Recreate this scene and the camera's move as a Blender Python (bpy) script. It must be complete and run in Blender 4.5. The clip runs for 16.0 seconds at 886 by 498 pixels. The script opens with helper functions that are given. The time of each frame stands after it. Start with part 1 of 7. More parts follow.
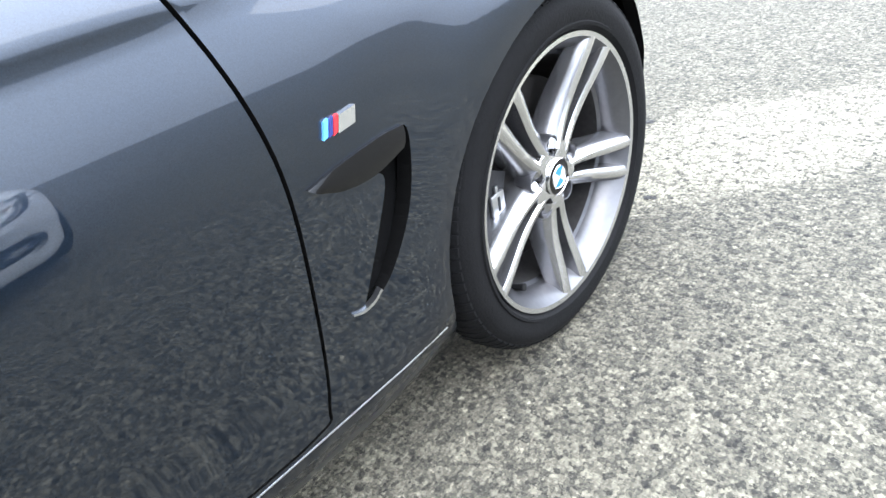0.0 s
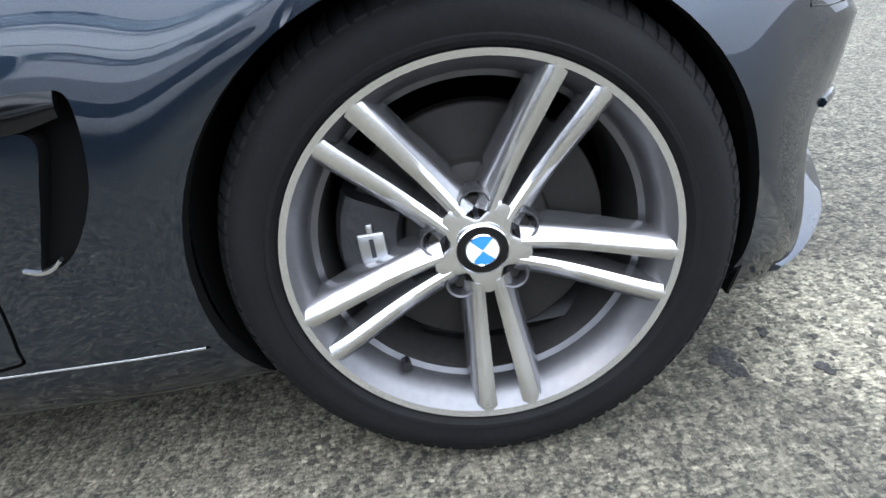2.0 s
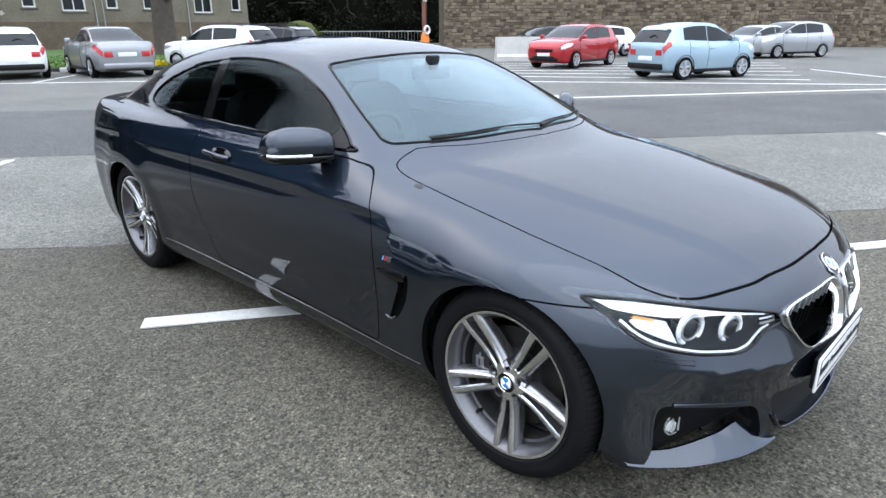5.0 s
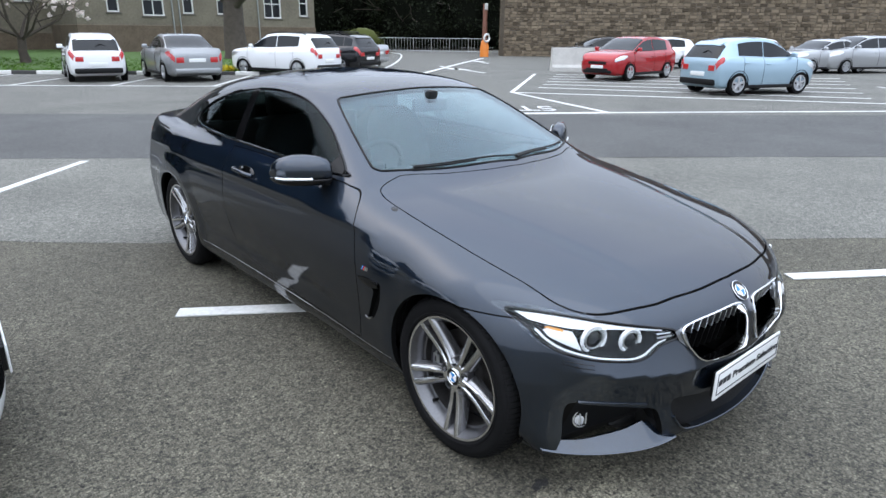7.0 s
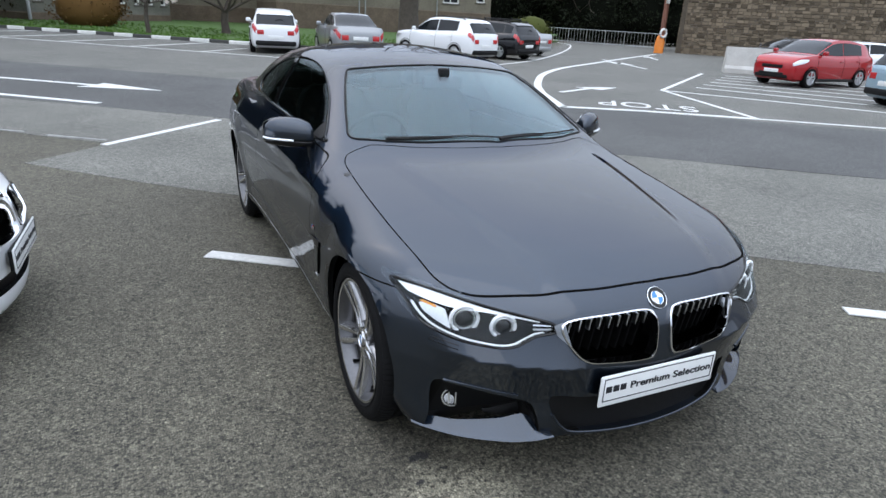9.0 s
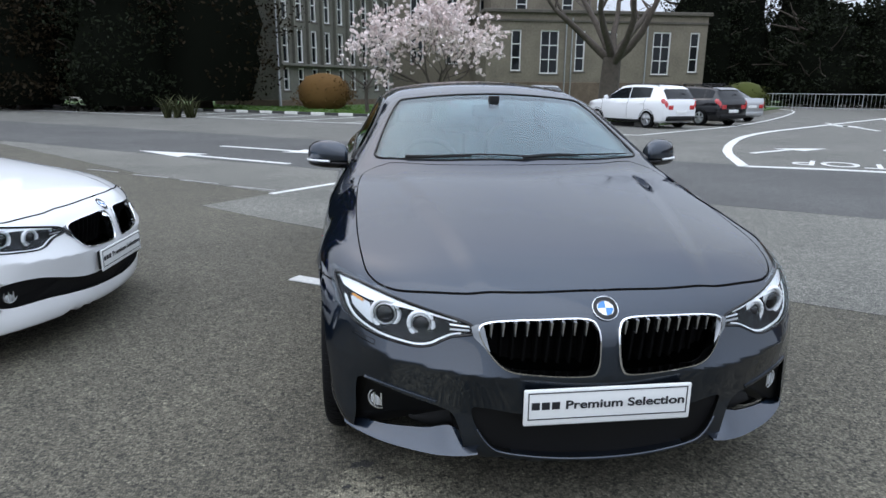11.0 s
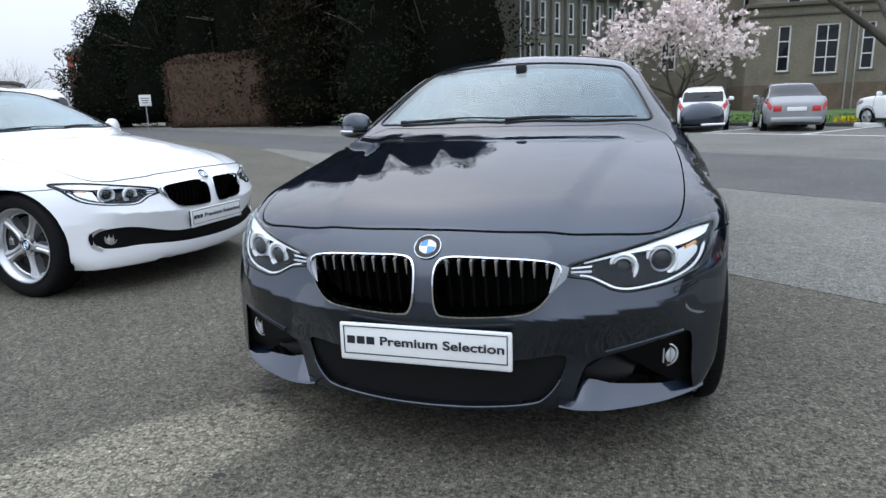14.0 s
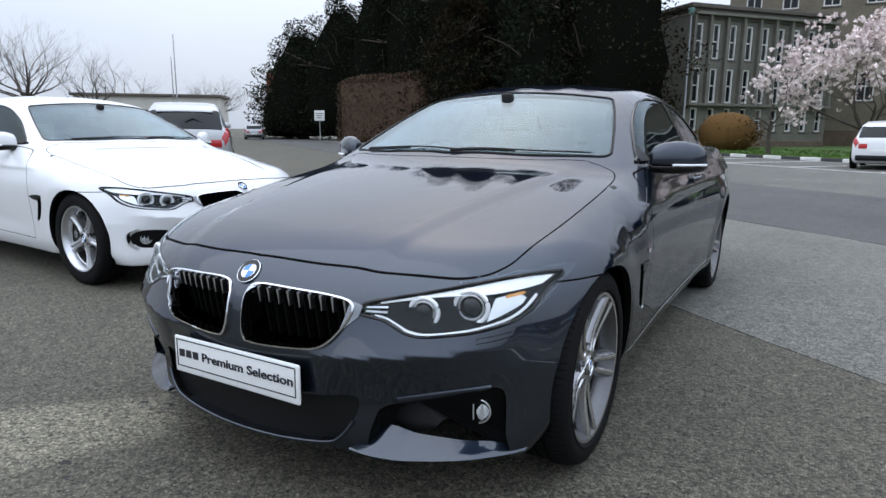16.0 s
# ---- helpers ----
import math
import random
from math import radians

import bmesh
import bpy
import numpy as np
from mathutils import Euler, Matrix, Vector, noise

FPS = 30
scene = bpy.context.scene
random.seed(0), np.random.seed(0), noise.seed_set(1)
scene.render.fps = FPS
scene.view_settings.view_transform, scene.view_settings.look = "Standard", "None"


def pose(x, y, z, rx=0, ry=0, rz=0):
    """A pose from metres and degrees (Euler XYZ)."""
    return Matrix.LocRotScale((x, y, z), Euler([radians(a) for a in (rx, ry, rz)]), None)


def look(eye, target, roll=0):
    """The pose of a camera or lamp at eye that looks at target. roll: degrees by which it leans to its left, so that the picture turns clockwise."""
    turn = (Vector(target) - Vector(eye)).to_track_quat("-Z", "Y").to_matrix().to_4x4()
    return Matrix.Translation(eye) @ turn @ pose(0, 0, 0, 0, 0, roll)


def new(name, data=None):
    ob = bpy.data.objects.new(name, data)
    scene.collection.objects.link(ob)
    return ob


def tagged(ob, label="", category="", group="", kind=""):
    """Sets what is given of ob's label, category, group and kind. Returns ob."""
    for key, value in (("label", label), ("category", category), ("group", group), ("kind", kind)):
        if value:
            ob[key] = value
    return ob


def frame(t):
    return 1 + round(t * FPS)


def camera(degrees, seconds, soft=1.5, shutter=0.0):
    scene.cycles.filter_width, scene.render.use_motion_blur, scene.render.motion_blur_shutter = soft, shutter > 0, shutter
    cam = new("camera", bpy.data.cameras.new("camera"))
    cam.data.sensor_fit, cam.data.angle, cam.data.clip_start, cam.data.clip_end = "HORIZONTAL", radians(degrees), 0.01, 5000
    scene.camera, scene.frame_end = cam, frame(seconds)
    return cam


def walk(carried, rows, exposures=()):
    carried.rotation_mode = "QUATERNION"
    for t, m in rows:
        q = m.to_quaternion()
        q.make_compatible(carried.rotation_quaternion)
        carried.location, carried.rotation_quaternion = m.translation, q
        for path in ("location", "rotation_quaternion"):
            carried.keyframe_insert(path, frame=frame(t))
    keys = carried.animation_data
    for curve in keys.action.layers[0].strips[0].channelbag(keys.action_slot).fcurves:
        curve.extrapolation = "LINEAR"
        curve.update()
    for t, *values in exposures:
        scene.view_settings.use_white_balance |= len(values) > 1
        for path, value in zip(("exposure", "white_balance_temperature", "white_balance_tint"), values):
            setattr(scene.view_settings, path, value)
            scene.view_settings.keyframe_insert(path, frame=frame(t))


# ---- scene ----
cam = camera(69.7, 16.0)
PATH = [
    (0, (1.412, -0.859, 0.866), (0.209, 0.314, -0.219), -11.3),
    (0.5, (1.452, -0.662, 0.766), (0.131, 0.403, -0.292), -10.9),
    (1, (1.484, -0.432, 0.704), (-0.025, 0.37, -0.335), -9.0),
    (1.5, (1.508, -0.245, 0.678), (-0.146, 0.243, -0.335), -8.9),
    (2, (1.565, -0.036, 0.685), (-0.227, -0.068, -0.202), -9.6),
    (2.5, (1.605, 0.128, 0.685), (-0.155, -0.334, -0.146), -6.9),
    (3, (1.662, 0.294, 0.805), (0.021, -0.511, -0.005), -7.9),
    (3.5, (1.802, 0.452, 0.985), (0.28, -0.647, 0.294), -5.7),
    (4, (1.977, 0.653, 1.134), (0.547, -0.489, 0.326), 0.1),
    (4.2, (2.055, 0.741, 1.193), (0.621, -0.475, 0.509), -1.3),
    (6.3, (2.398, 1.493, 1.58), (1.12, 0.11, 0.908), 0.0),
    (6.5, (2.388, 1.524, 1.585), (1.115, 0.133, 0.919), -0.4),
    (7, (2.301, 1.598, 1.575), (1.059, 0.169, 0.931), 0.5),
    (7.5, (2.144, 1.706, 1.564), (0.944, 0.254, 0.893), 1.9),
    (8, (1.998, 1.867, 1.554), (0.922, 0.321, 0.881), 2.0),
    (8.2, (1.928, 1.947, 1.552), (0.894, 0.374, 0.876), 2.9),
    (10.3, (0.948, 2.321, 1.491), (0.48, 0.472, 0.891), 2.0),
    (10.5, (0.865, 2.362, 1.455), (0.443, 0.488, 0.897), 2.6),
    (11, (0.711, 2.416, 1.309), (0.478, 0.49, 0.821), 0.4),
    (11.5, (0.505, 2.448, 1.189), (0.395, 0.505, 0.73), 1.9),
    (12, (0.312, 2.483, 1.128), (0.264, 0.525, 0.722), -3.0),
    (12.5, (0.086, 2.538, 1.093), (0.283, 0.58, 0.732), 0.9),
    (13, (-0.113, 2.546, 1.096), (0.198, 0.616, 0.672), -2.7),
    (13.5, (-0.313, 2.487, 1.068), (0.147, 0.581, 0.674), -2.1),
    (14, (-0.543, 2.398, 1.067), (-0.008, 0.521, 0.629), -1.7),
    (14.5, (-0.8, 2.335, 1.069), (-0.076, 0.515, 0.666), -1.2),
    (15, (-1.036, 2.233, 1.083), (-0.205, 0.463, 0.66), -0.1),
    (15.5, (-1.245, 2.102, 1.067), (-0.295, 0.387, 0.671), 0.5),
    (16, (-1.437, 1.971, 1.087), (-0.448, 0.272, 0.718), 0.5),
]
EXPOSURES = [(0, 2.15), (0.5, 2.15), (1.0, 1.75), (1.5, 1.4), (2.0, 1.6), (2.5, 1.75), (3.0, 1.95), (3.5, 2.0), (4, 1.45), (6.5, 0.5), (7.5, 0.36), (8, 0.32), (10.5, 0.05), (13, 0.1), (14, 0.16), (15, 0.12), (16, 0.0)]
walk(cam, [(t, look(eye, target, roll)) for t, eye, target, roll in PATH], EXPOSURES)


# ---- world and light ----
world = bpy.data.worlds.new("sky")
scene.world = world
world.use_nodes = True
wn = world.node_tree.nodes
wl = world.node_tree.links
sky = wn.new("ShaderNodeTexSky")
sky.sky_type, sky.sun_disc = "NISHITA", False
sky.sun_elevation, sky.sun_rotation = radians(48), radians(150)
sky.air_density, sky.dust_density, sky.ozone_density = 1.0, 4.0, 1.0
# cloud deck: a pale overcast layer mixed over the clear sky
tc = wn.new("ShaderNodeTexCoord")
cl = wn.new("ShaderNodeTexNoise")
cl.inputs["Scale"].default_value, cl.inputs["Detail"].default_value = 2.2, 5.0
wl.new(tc.outputs["Generated"], cl.inputs["Vector"])
cr = wn.new("ShaderNodeValToRGB")
cr.color_ramp.elements[0].position, cr.color_ramp.elements[0].color = 0.3, (7.9, 9.0, 11.1, 1)
cr.color_ramp.elements[1].position, cr.color_ramp.elements[1].color = 0.72, (9.35, 10.4, 12.1, 1)
wl.new(cl.outputs["Fac"], cr.inputs["Fac"])
mx = wn.new("ShaderNodeMix")
mx.data_type = "RGBA"
mx.inputs["Factor"].default_value = 0.86
wl.new(sky.outputs["Color"], mx.inputs["A"])
wl.new(cr.outputs["Color"], mx.inputs["B"])
# an overcast sky is about three times as bright overhead as at the horizon
xyz, up_z, dim = wn.new("ShaderNodeSeparateXYZ"), wn.new("ShaderNodeMapRange"), wn.new("ShaderNodeVectorMath")
dim.operation = "SCALE"
up_z.inputs["From Min"].default_value, up_z.inputs["From Max"].default_value = 0.0, 1.0
up_z.inputs["To Min"].default_value, up_z.inputs["To Max"].default_value = 0.70, 2.15
wl.new(tc.outputs["Generated"], xyz.inputs["Vector"]), wl.new(xyz.outputs["Z"], up_z.inputs["Value"])
wl.new(mx.outputs["Result"], dim.inputs[0]), wl.new(up_z.outputs["Result"], dim.inputs["Scale"])
wl.new(dim.outputs["Vector"], wn["Background"].inputs["Color"])
wn["Background"].inputs["Strength"].default_value = 0.105
sun = new("sun", bpy.data.lights.new("sun", "SUN"))
sun.data.energy, sun.data.angle, sun.data.color = 0.6, radians(80), (1.0, 0.98, 0.95)
sun.matrix_world = look((0, 0, 0), (-0.45, -0.5, -1.0))
scene.view_settings.exposure = 0.0


# ---- small helpers ----
def mat(name, color, rough=0.5, metal=0.0, coat=0.0, noise_scale=0.0, noise_amt=0.15, bump=0.0, bump_scale=60.0, spec=0.5):
    """A plain surface with two scales of variation and fine relief."""
    m = bpy.data.materials.new(name)
    m.use_nodes = True
    n, l = m.node_tree.nodes, m.node_tree.links
    b = n["Principled BSDF"]
    b.inputs["Base Color"].default_value = (*color, 1)
    b.inputs["Roughness"].default_value = rough
    b.inputs["Metallic"].default_value = metal
    b.inputs["Coat Weight"].default_value = coat
    b.inputs["Specular IOR Level"].default_value = spec
    if noise_scale or bump:
        co = n.new("ShaderNodeTexCoord")
    if noise_scale:
        t1, t2, ad, rm, mixn = n.new("ShaderNodeTexNoise"), n.new("ShaderNodeTexNoise"), n.new("ShaderNodeMath"), n.new("ShaderNodeMapRange"), n.new("ShaderNodeMix")
        t1.inputs["Scale"].default_value, t1.inputs["Detail"].default_value = noise_scale, 4
        t2.inputs["Scale"].default_value, t2.inputs["Detail"].default_value = noise_scale * 9, 3
        l.new(co.outputs["Object"], t1.inputs["Vector"]), l.new(co.outputs["Object"], t2.inputs["Vector"])
        l.new(t1.outputs["Fac"], ad.inputs[0]), l.new(t2.outputs["Fac"], ad.inputs[1])
        l.new(ad.outputs[0], rm.inputs["Value"])
        rm.inputs["From Min"].default_value, rm.inputs["From Max"].default_value = 0.6, 1.4
        mixn.data_type = "RGBA"
        mixn.inputs["A"].default_value = (*[c * (1 - noise_amt) for c in color], 1)
        mixn.inputs["B"].default_value = (*[min(1, c * (1 + noise_amt)) for c in color], 1)
        l.new(rm.outputs["Result"], mixn.inputs["Factor"])
        l.new(mixn.outputs["Result"], b.inputs["Base Color"])
    if bump:
        t3, bp = n.new("ShaderNodeTexNoise"), n.new("ShaderNodeBump")
        t3.inputs["Scale"].default_value, t3.inputs["Detail"].default_value = bump_scale, 4
        l.new(co.outputs["Object"], t3.inputs["Vector"])
        bp.inputs["Strength"].default_value, bp.inputs["Distance"].default_value = bump, 0.02
        l.new(t3.outputs["Fac"], bp.inputs["Height"]), l.new(bp.outputs["Normal"], b.inputs["Normal"])
    return m


def glass(name, tint, rough=0.0, ior=1.45):
    m = bpy.data.materials.new(name)
    m.use_nodes = True
    b = m.node_tree.nodes["Principled BSDF"]
    b.inputs["Base Color"].default_value = (*tint, 1)
    b.inputs["Roughness"].default_value = rough
    b.inputs["Transmission Weight"].default_value = 1.0
    b.inputs["IOR"].default_value = ior
    return m


def part(name, bm, material, parent, label="", smooth=None):
    """One bmesh as one mesh object under a thing or a part."""
    me = bpy.data.meshes.new(name)
    bm.to_mesh(me)
    bm.free()
    return part_mesh(name, me, material, parent, label, smooth)


def part_mesh(name, me, material, parent, label="", smooth=None):
    if smooth is not None:
        me.shade_smooth()
        me.set_sharp_from_angle(angle=radians(smooth))
    for m in material if isinstance(material, (list, tuple)) else (material,) if material else ():
        me.materials.append(m)
    ob = new(name, me)
    ob.parent = parent
    return tagged(ob, label) if label else ob


def thing(name, m, label, category, group="", kind=""):
    ob = new(name)
    ob.empty_display_size = 0.2
    ob.matrix_world = m
    return tagged(ob, label, category, group, kind)


def add_box(bm, c, s, rot=None, bevel=0.0, segs=2, taper=None):
    """A box of size s centred at c. taper: scale of its top in x and y."""
    g = bmesh.ops.create_cube(bm, size=1)
    vs = g["verts"]
    for v in vs:
        k = taper if taper and v.co.z > 0 else (1, 1)
        v.co = Vector((v.co.x * s[0] * k[0], v.co.y * s[1] * k[1], v.co.z * s[2]))
    if bevel:
        es = list({e for v in vs for e in v.link_edges})
        r = bmesh.ops.bevel(bm, geom=es, offset=bevel, segments=segs, affect="EDGES", profile=0.5)
        vs = list({v for f in r["faces"] for v in f.verts} | {v for v in vs if v.is_valid})
    m = Matrix.Translation(c) @ (rot if rot else Matrix())
    bmesh.ops.transform(bm, matrix=m, verts=vs)
    return vs


def add_loft(bm, rings, closed=True, cap=True):
    """Bridges rings of equal length; returns the rings' vertices."""
    vr = [[bm.verts.new(p) for p in r] for r in rings]
    n = len(vr[0])
    for a, b in zip(vr, vr[1:]):
        for i in range(n if closed else n - 1):
            j = (i + 1) % n
            bm.faces.new((a[i], a[j], b[j], b[i]))
    if cap and closed:
        bm.faces.new(vr[0][::-1])
        bm.faces.new(vr[-1])
    return vr


def add_tube(bm, path, r, n=8, closed=False):
    """A round bar along a path; r may be one radius or one for each point."""
    path = [Vector(p) for p in path]
    rs = r if isinstance(r, (list, tuple)) else [r] * len(path)
    rings = []
    up = Vector((0, 0, 1))
    for i, p in enumerate(path):
        if closed:
            d = path[(i + 1) % len(path)] - path[i - 1]
        else:
            d = path[min(i + 1, len(path) - 1)] - path[max(i - 1, 0)]
        d.normalize()
        a = d.cross(up if abs(d.z) < 0.95 else Vector((1, 0, 0))).normalized()
        b = d.cross(a)
        rings.append([p + rs[i] * (a * math.cos(t) + b * math.sin(t)) for t in np.linspace(0, 2 * math.pi, n, endpoint=False)])
    if closed:
        rings.append(rings[0])
        add_loft(bm, rings, cap=False)
        bmesh.ops.remove_doubles(bm, verts=bm.verts, dist=1e-6)
    else:
        add_loft(bm, rings)


def add_revolve(bm, profile, n=64, axis="x"):
    """Turns a closed profile of (radius, along) round an axis."""
    rings = []
    for t in np.linspace(0, 2 * math.pi, n, endpoint=False):
        c, s = math.cos(t), math.sin(t)
        rings.append([(a, r * c, r * s) if axis == "x" else (r * c, a, r * s) if axis == "y" else (r * c, r * s, a) for r, a in profile])
    rings.append(rings[0])
    vr = [[bm.verts.new(p) for p in r] for r in rings[:-1]]
    k = len(profile)
    for i in range(n):
        a, b = vr[i], vr[(i + 1) % n]
        for j in range(k):
            h = (j + 1) % k
            bm.faces.new((a[j], b[j], b[h], a[h]))
    bmesh.ops.recalc_face_normals(bm, faces=bm.faces)


def extrude_poly(bm, pts, lift):
    """A flat outline (3D points) given thickness along the vector lift."""
    a = [bm.verts.new(p) for p in pts]
    b = [bm.verts.new(Vector(p) + Vector(lift)) for p in pts]
    n = len(pts)
    bm.faces.new(a[::-1]), bm.faces.new(b)
    for i in range(n):
        j = (i + 1) % n
        bm.faces.new((a[i], a[j], b[j], b[i]))
    bmesh.ops.recalc_face_normals(bm, faces=bm.faces)


def spline(xs, ys):
    """A natural cubic spline through the knots, straight outside them."""
    xs, ys = np.array(xs, float), np.array(ys, float)
    n = len(xs)
    h = np.diff(xs)
    A, r = np.eye(n), np.zeros(n)
    for i in range(1, n - 1):
        A[i, i - 1:i + 2] = h[i - 1], 2 * (h[i - 1] + h[i]), h[i]
        r[i] = 6 * ((ys[i + 1] - ys[i]) / h[i] - (ys[i] - ys[i - 1]) / h[i - 1])
    m = np.linalg.solve(A, r)

    def exact(x):
        x = np.asarray(x, float)
        i = np.clip(np.searchsorted(xs, x) - 1, 0, n - 2)
        xc = np.clip(x, xs[0], xs[-1])
        a, b, hh = xs[i + 1] - xc, xc - xs[i], h[i]
        y = (m[i] * a ** 3 + m[i + 1] * b ** 3) / (6 * hh) + (ys[i] / hh - m[i] * hh / 6) * a + (ys[i + 1] / hh - m[i + 1] * hh / 6) * b
        lo, hi = (ys[1] - ys[0]) / h[0] - h[0] * m[1] / 6, (ys[-1] - ys[-2]) / h[-1] + h[-1] * m[-2] / 6
        return y + np.where(x < xs[0], lo * (x - xs[0]), 0) + np.where(x > xs[-1], hi * (x - xs[-1]), 0)
    grid = np.linspace(xs[0] - 0.3, xs[-1] + 0.3, 3000)
    table = exact(grid)

    def f(x):
        return np.interp(x, grid, table)
    return f


def smax(a, b, k):
    h = np.clip(0.5 + 0.5 * (a - b) / k, 0, 1)
    return b + (a - b) * h + k * h * (1 - h)


def smin(a, b, k):
    return -smax(-a, -b, k)


def step(x, a, b):
    t = np.clip((x - a) / (b - a), 0, 1)
    return t * t * (3 - 2 * t)


def smooth_path(pts, n=24, closed=False):
    """Points along a Catmull-Rom curve through pts."""
    p = [np.array(q, float) for q in pts]
    out = []
    m = len(p)
    for i in range(m if closed else m - 1):
        p0 = p[(i - 1) % m] if closed or i > 0 else 2 * p[0] - p[1]
        p1, p2 = p[i], p[(i + 1) % m]
        p3 = p[(i + 2) % m] if closed or i + 2 < m else 2 * p[-1] - p[-2]
        for t in np.linspace(0, 1, n, endpoint=False):
            out.append(0.5 * (2 * p1 + (p2 - p0) * t + (2 * p0 - 5 * p1 + 4 * p2 - p3) * t * t + (3 * p1 - p0 - 3 * p2 + p3) * t ** 3))
    if not closed:
        out.append(p[-1])
    return out


# ---- materials ----
def car_paint(name, color, flake=0.5, rough=0.32, metal=0.55, coat_ior=1.58, edge=(1, 1, 1)):
    """Metallic paint with fine flakes under a clear coat, and a little road dust."""
    m = bpy.data.materials.new(name)
    m.use_nodes = True
    n, l = m.node_tree.nodes, m.node_tree.links
    b = n["Principled BSDF"]
    co, fl, mp, mi = n.new("ShaderNodeTexCoord"), n.new("ShaderNodeTexVoronoi"), n.new("ShaderNodeMapRange"), n.new("ShaderNodeMix")
    fl.inputs["Scale"].default_value = 900
    l.new(co.outputs["Object"], fl.inputs["Vector"])
    l.new(fl.outputs["Color"], mp.inputs["Value"])
    mi.data_type = "RGBA"
    mi.inputs["A"].default_value = (*[c * (1 - 0.25 * flake) for c in color], 1)
    mi.inputs["B"].default_value = (*[min(1, c * (1 + 0.3 * flake)) for c in color], 1)
    l.new(mp.outputs["Result"], mi.inputs["Factor"])
    l.new(mi.outputs["Result"], b.inputs["Base Color"])
    dust, dr = n.new("ShaderNodeTexNoise"), n.new("ShaderNodeMapRange")
    dust.inputs["Scale"].default_value, dust.inputs["Detail"].default_value = 7, 6
    l.new(co.outputs["Object"], dust.inputs["Vector"]), l.new(dust.outputs["Fac"], dr.inputs["Value"])
    dr.inputs["From Min"].default_value, dr.inputs["From Max"].default_value = 0.35, 0.75
    dr.inputs["To Min"].default_value, dr.inputs["To Max"].default_value = 0.005, 0.03
    l.new(dr.outputs["Result"], b.inputs["Coat Roughness"])
    b.inputs["Metallic"].default_value, b.inputs["Roughness"].default_value = metal, rough
    b.inputs["Coat Weight"].default_value, b.inputs["Coat IOR"].default_value = 1.0, coat_ior
    b.inputs["Specular IOR Level"].default_value = 0.02
    b.inputs["Specular Tint"].default_value = (*edge, 1)
    return m


GREY_PAINT = car_paint("grey metallic paint", (0.018, 0.0275, 0.043), 0.6, 0.33, 0.9, 1.66, (0.16, 0.21, 0.30))
WHITE_PAINT = car_paint("white paint", (0.80, 0.81, 0.82), 0.05, 0.4, 0.0)
BLACK_TRIM = mat("black plastic", (0.005, 0.005, 0.0055), 0.5, spec=0.25, bump=0.08, bump_scale=400)
GLOSS_BLACK = mat("gloss black", (0.003, 0.003, 0.0035), 0.1, spec=0.4)
# black of liners; also painted into gaps and hollows as their shade
DARK_VOID = mat("black liner and painted gap shade", (0.003, 0.003, 0.003), 0.95, spec=0.1)
RUBBER = mat("tyre rubber", (0.006, 0.006, 0.0064), 0.72, spec=0.13, noise_scale=14, noise_amt=0.3, bump=0.12, bump_scale=220)
CHROME = mat("chrome", (0.82, 0.83, 0.85), 0.07, 1.0)
DARK_CHROME = mat("smoked satin chrome", (0.26, 0.27, 0.28), 0.18, 1.0)
SATIN = mat("satin metal", (0.62, 0.63, 0.65), 0.28, 1.0)
RIM_FACE = mat("machined alloy face", (0.78, 0.78, 0.79), 0.2, 1.0, noise_scale=16, noise_amt=0.05)
RIM_BEVEL = mat("grey lacquered alloy bevel", (0.30, 0.30, 0.31), 0.27, 0.9, coat=0.5)
RIM_GREY = mat("grey painted alloy", (0.13, 0.13, 0.138), 0.36, 0.8, coat=0.3, noise_scale=9, noise_amt=0.12)
# deep barrel: shade inside the wheel is put into the colour, with brake dust
BARREL = mat("inner barrel with painted shade and brake dust", (0.045, 0.043, 0.042), 0.5, 0.5, noise_scale=11, noise_amt=0.3)
ALLOY = mat("silver alloy", (0.60, 0.61, 0.63), 0.3, 0.9, coat=0.5)
IRON = mat("brake disc iron", (0.014, 0.012, 0.0105), 0.6, 0.35, noise_scale=20, noise_amt=0.3)
CALIPER = mat("cast caliper", (0.02, 0.02, 0.022), 0.6, 0.2, noise_scale=30, bump=0.2)


def pane_glass(name, tint, f0, bend=4.2):
    """A thin pane: what lies behind shows tinted, the surroundings mirror in it more the flatter the view."""
    m = bpy.data.materials.new(name)
    m.use_nodes = True
    n, k = m.node_tree.nodes, m.node_tree.links
    see, shine, lw, pw, mr, both_ways = [n.new("ShaderNode" + q) for q in ("BsdfTransparent", "BsdfGlossy", "LayerWeight", "Math", "MapRange", "MixShader")]
    see.inputs["Color"].default_value, shine.inputs["Roughness"].default_value, lw.inputs["Blend"].default_value = (*tint, 1), 0.01, 0.5
    shine.inputs["Color"].default_value = (0.84, 0.93, 0.97, 1)
    pw.operation, pw.inputs[1].default_value, mr.inputs["To Min"].default_value = "POWER", bend, f0
    k.new(lw.outputs["Facing"], pw.inputs[0]), k.new(pw.outputs[0], mr.inputs["Value"]), k.new(mr.outputs["Result"], both_ways.inputs["Fac"])
    k.new(see.outputs["BSDF"], both_ways.inputs[1]), k.new(shine.outputs["BSDF"], both_ways.inputs[2])
    k.new(both_ways.outputs["Shader"], n["Material Output"].inputs["Surface"])
    return m


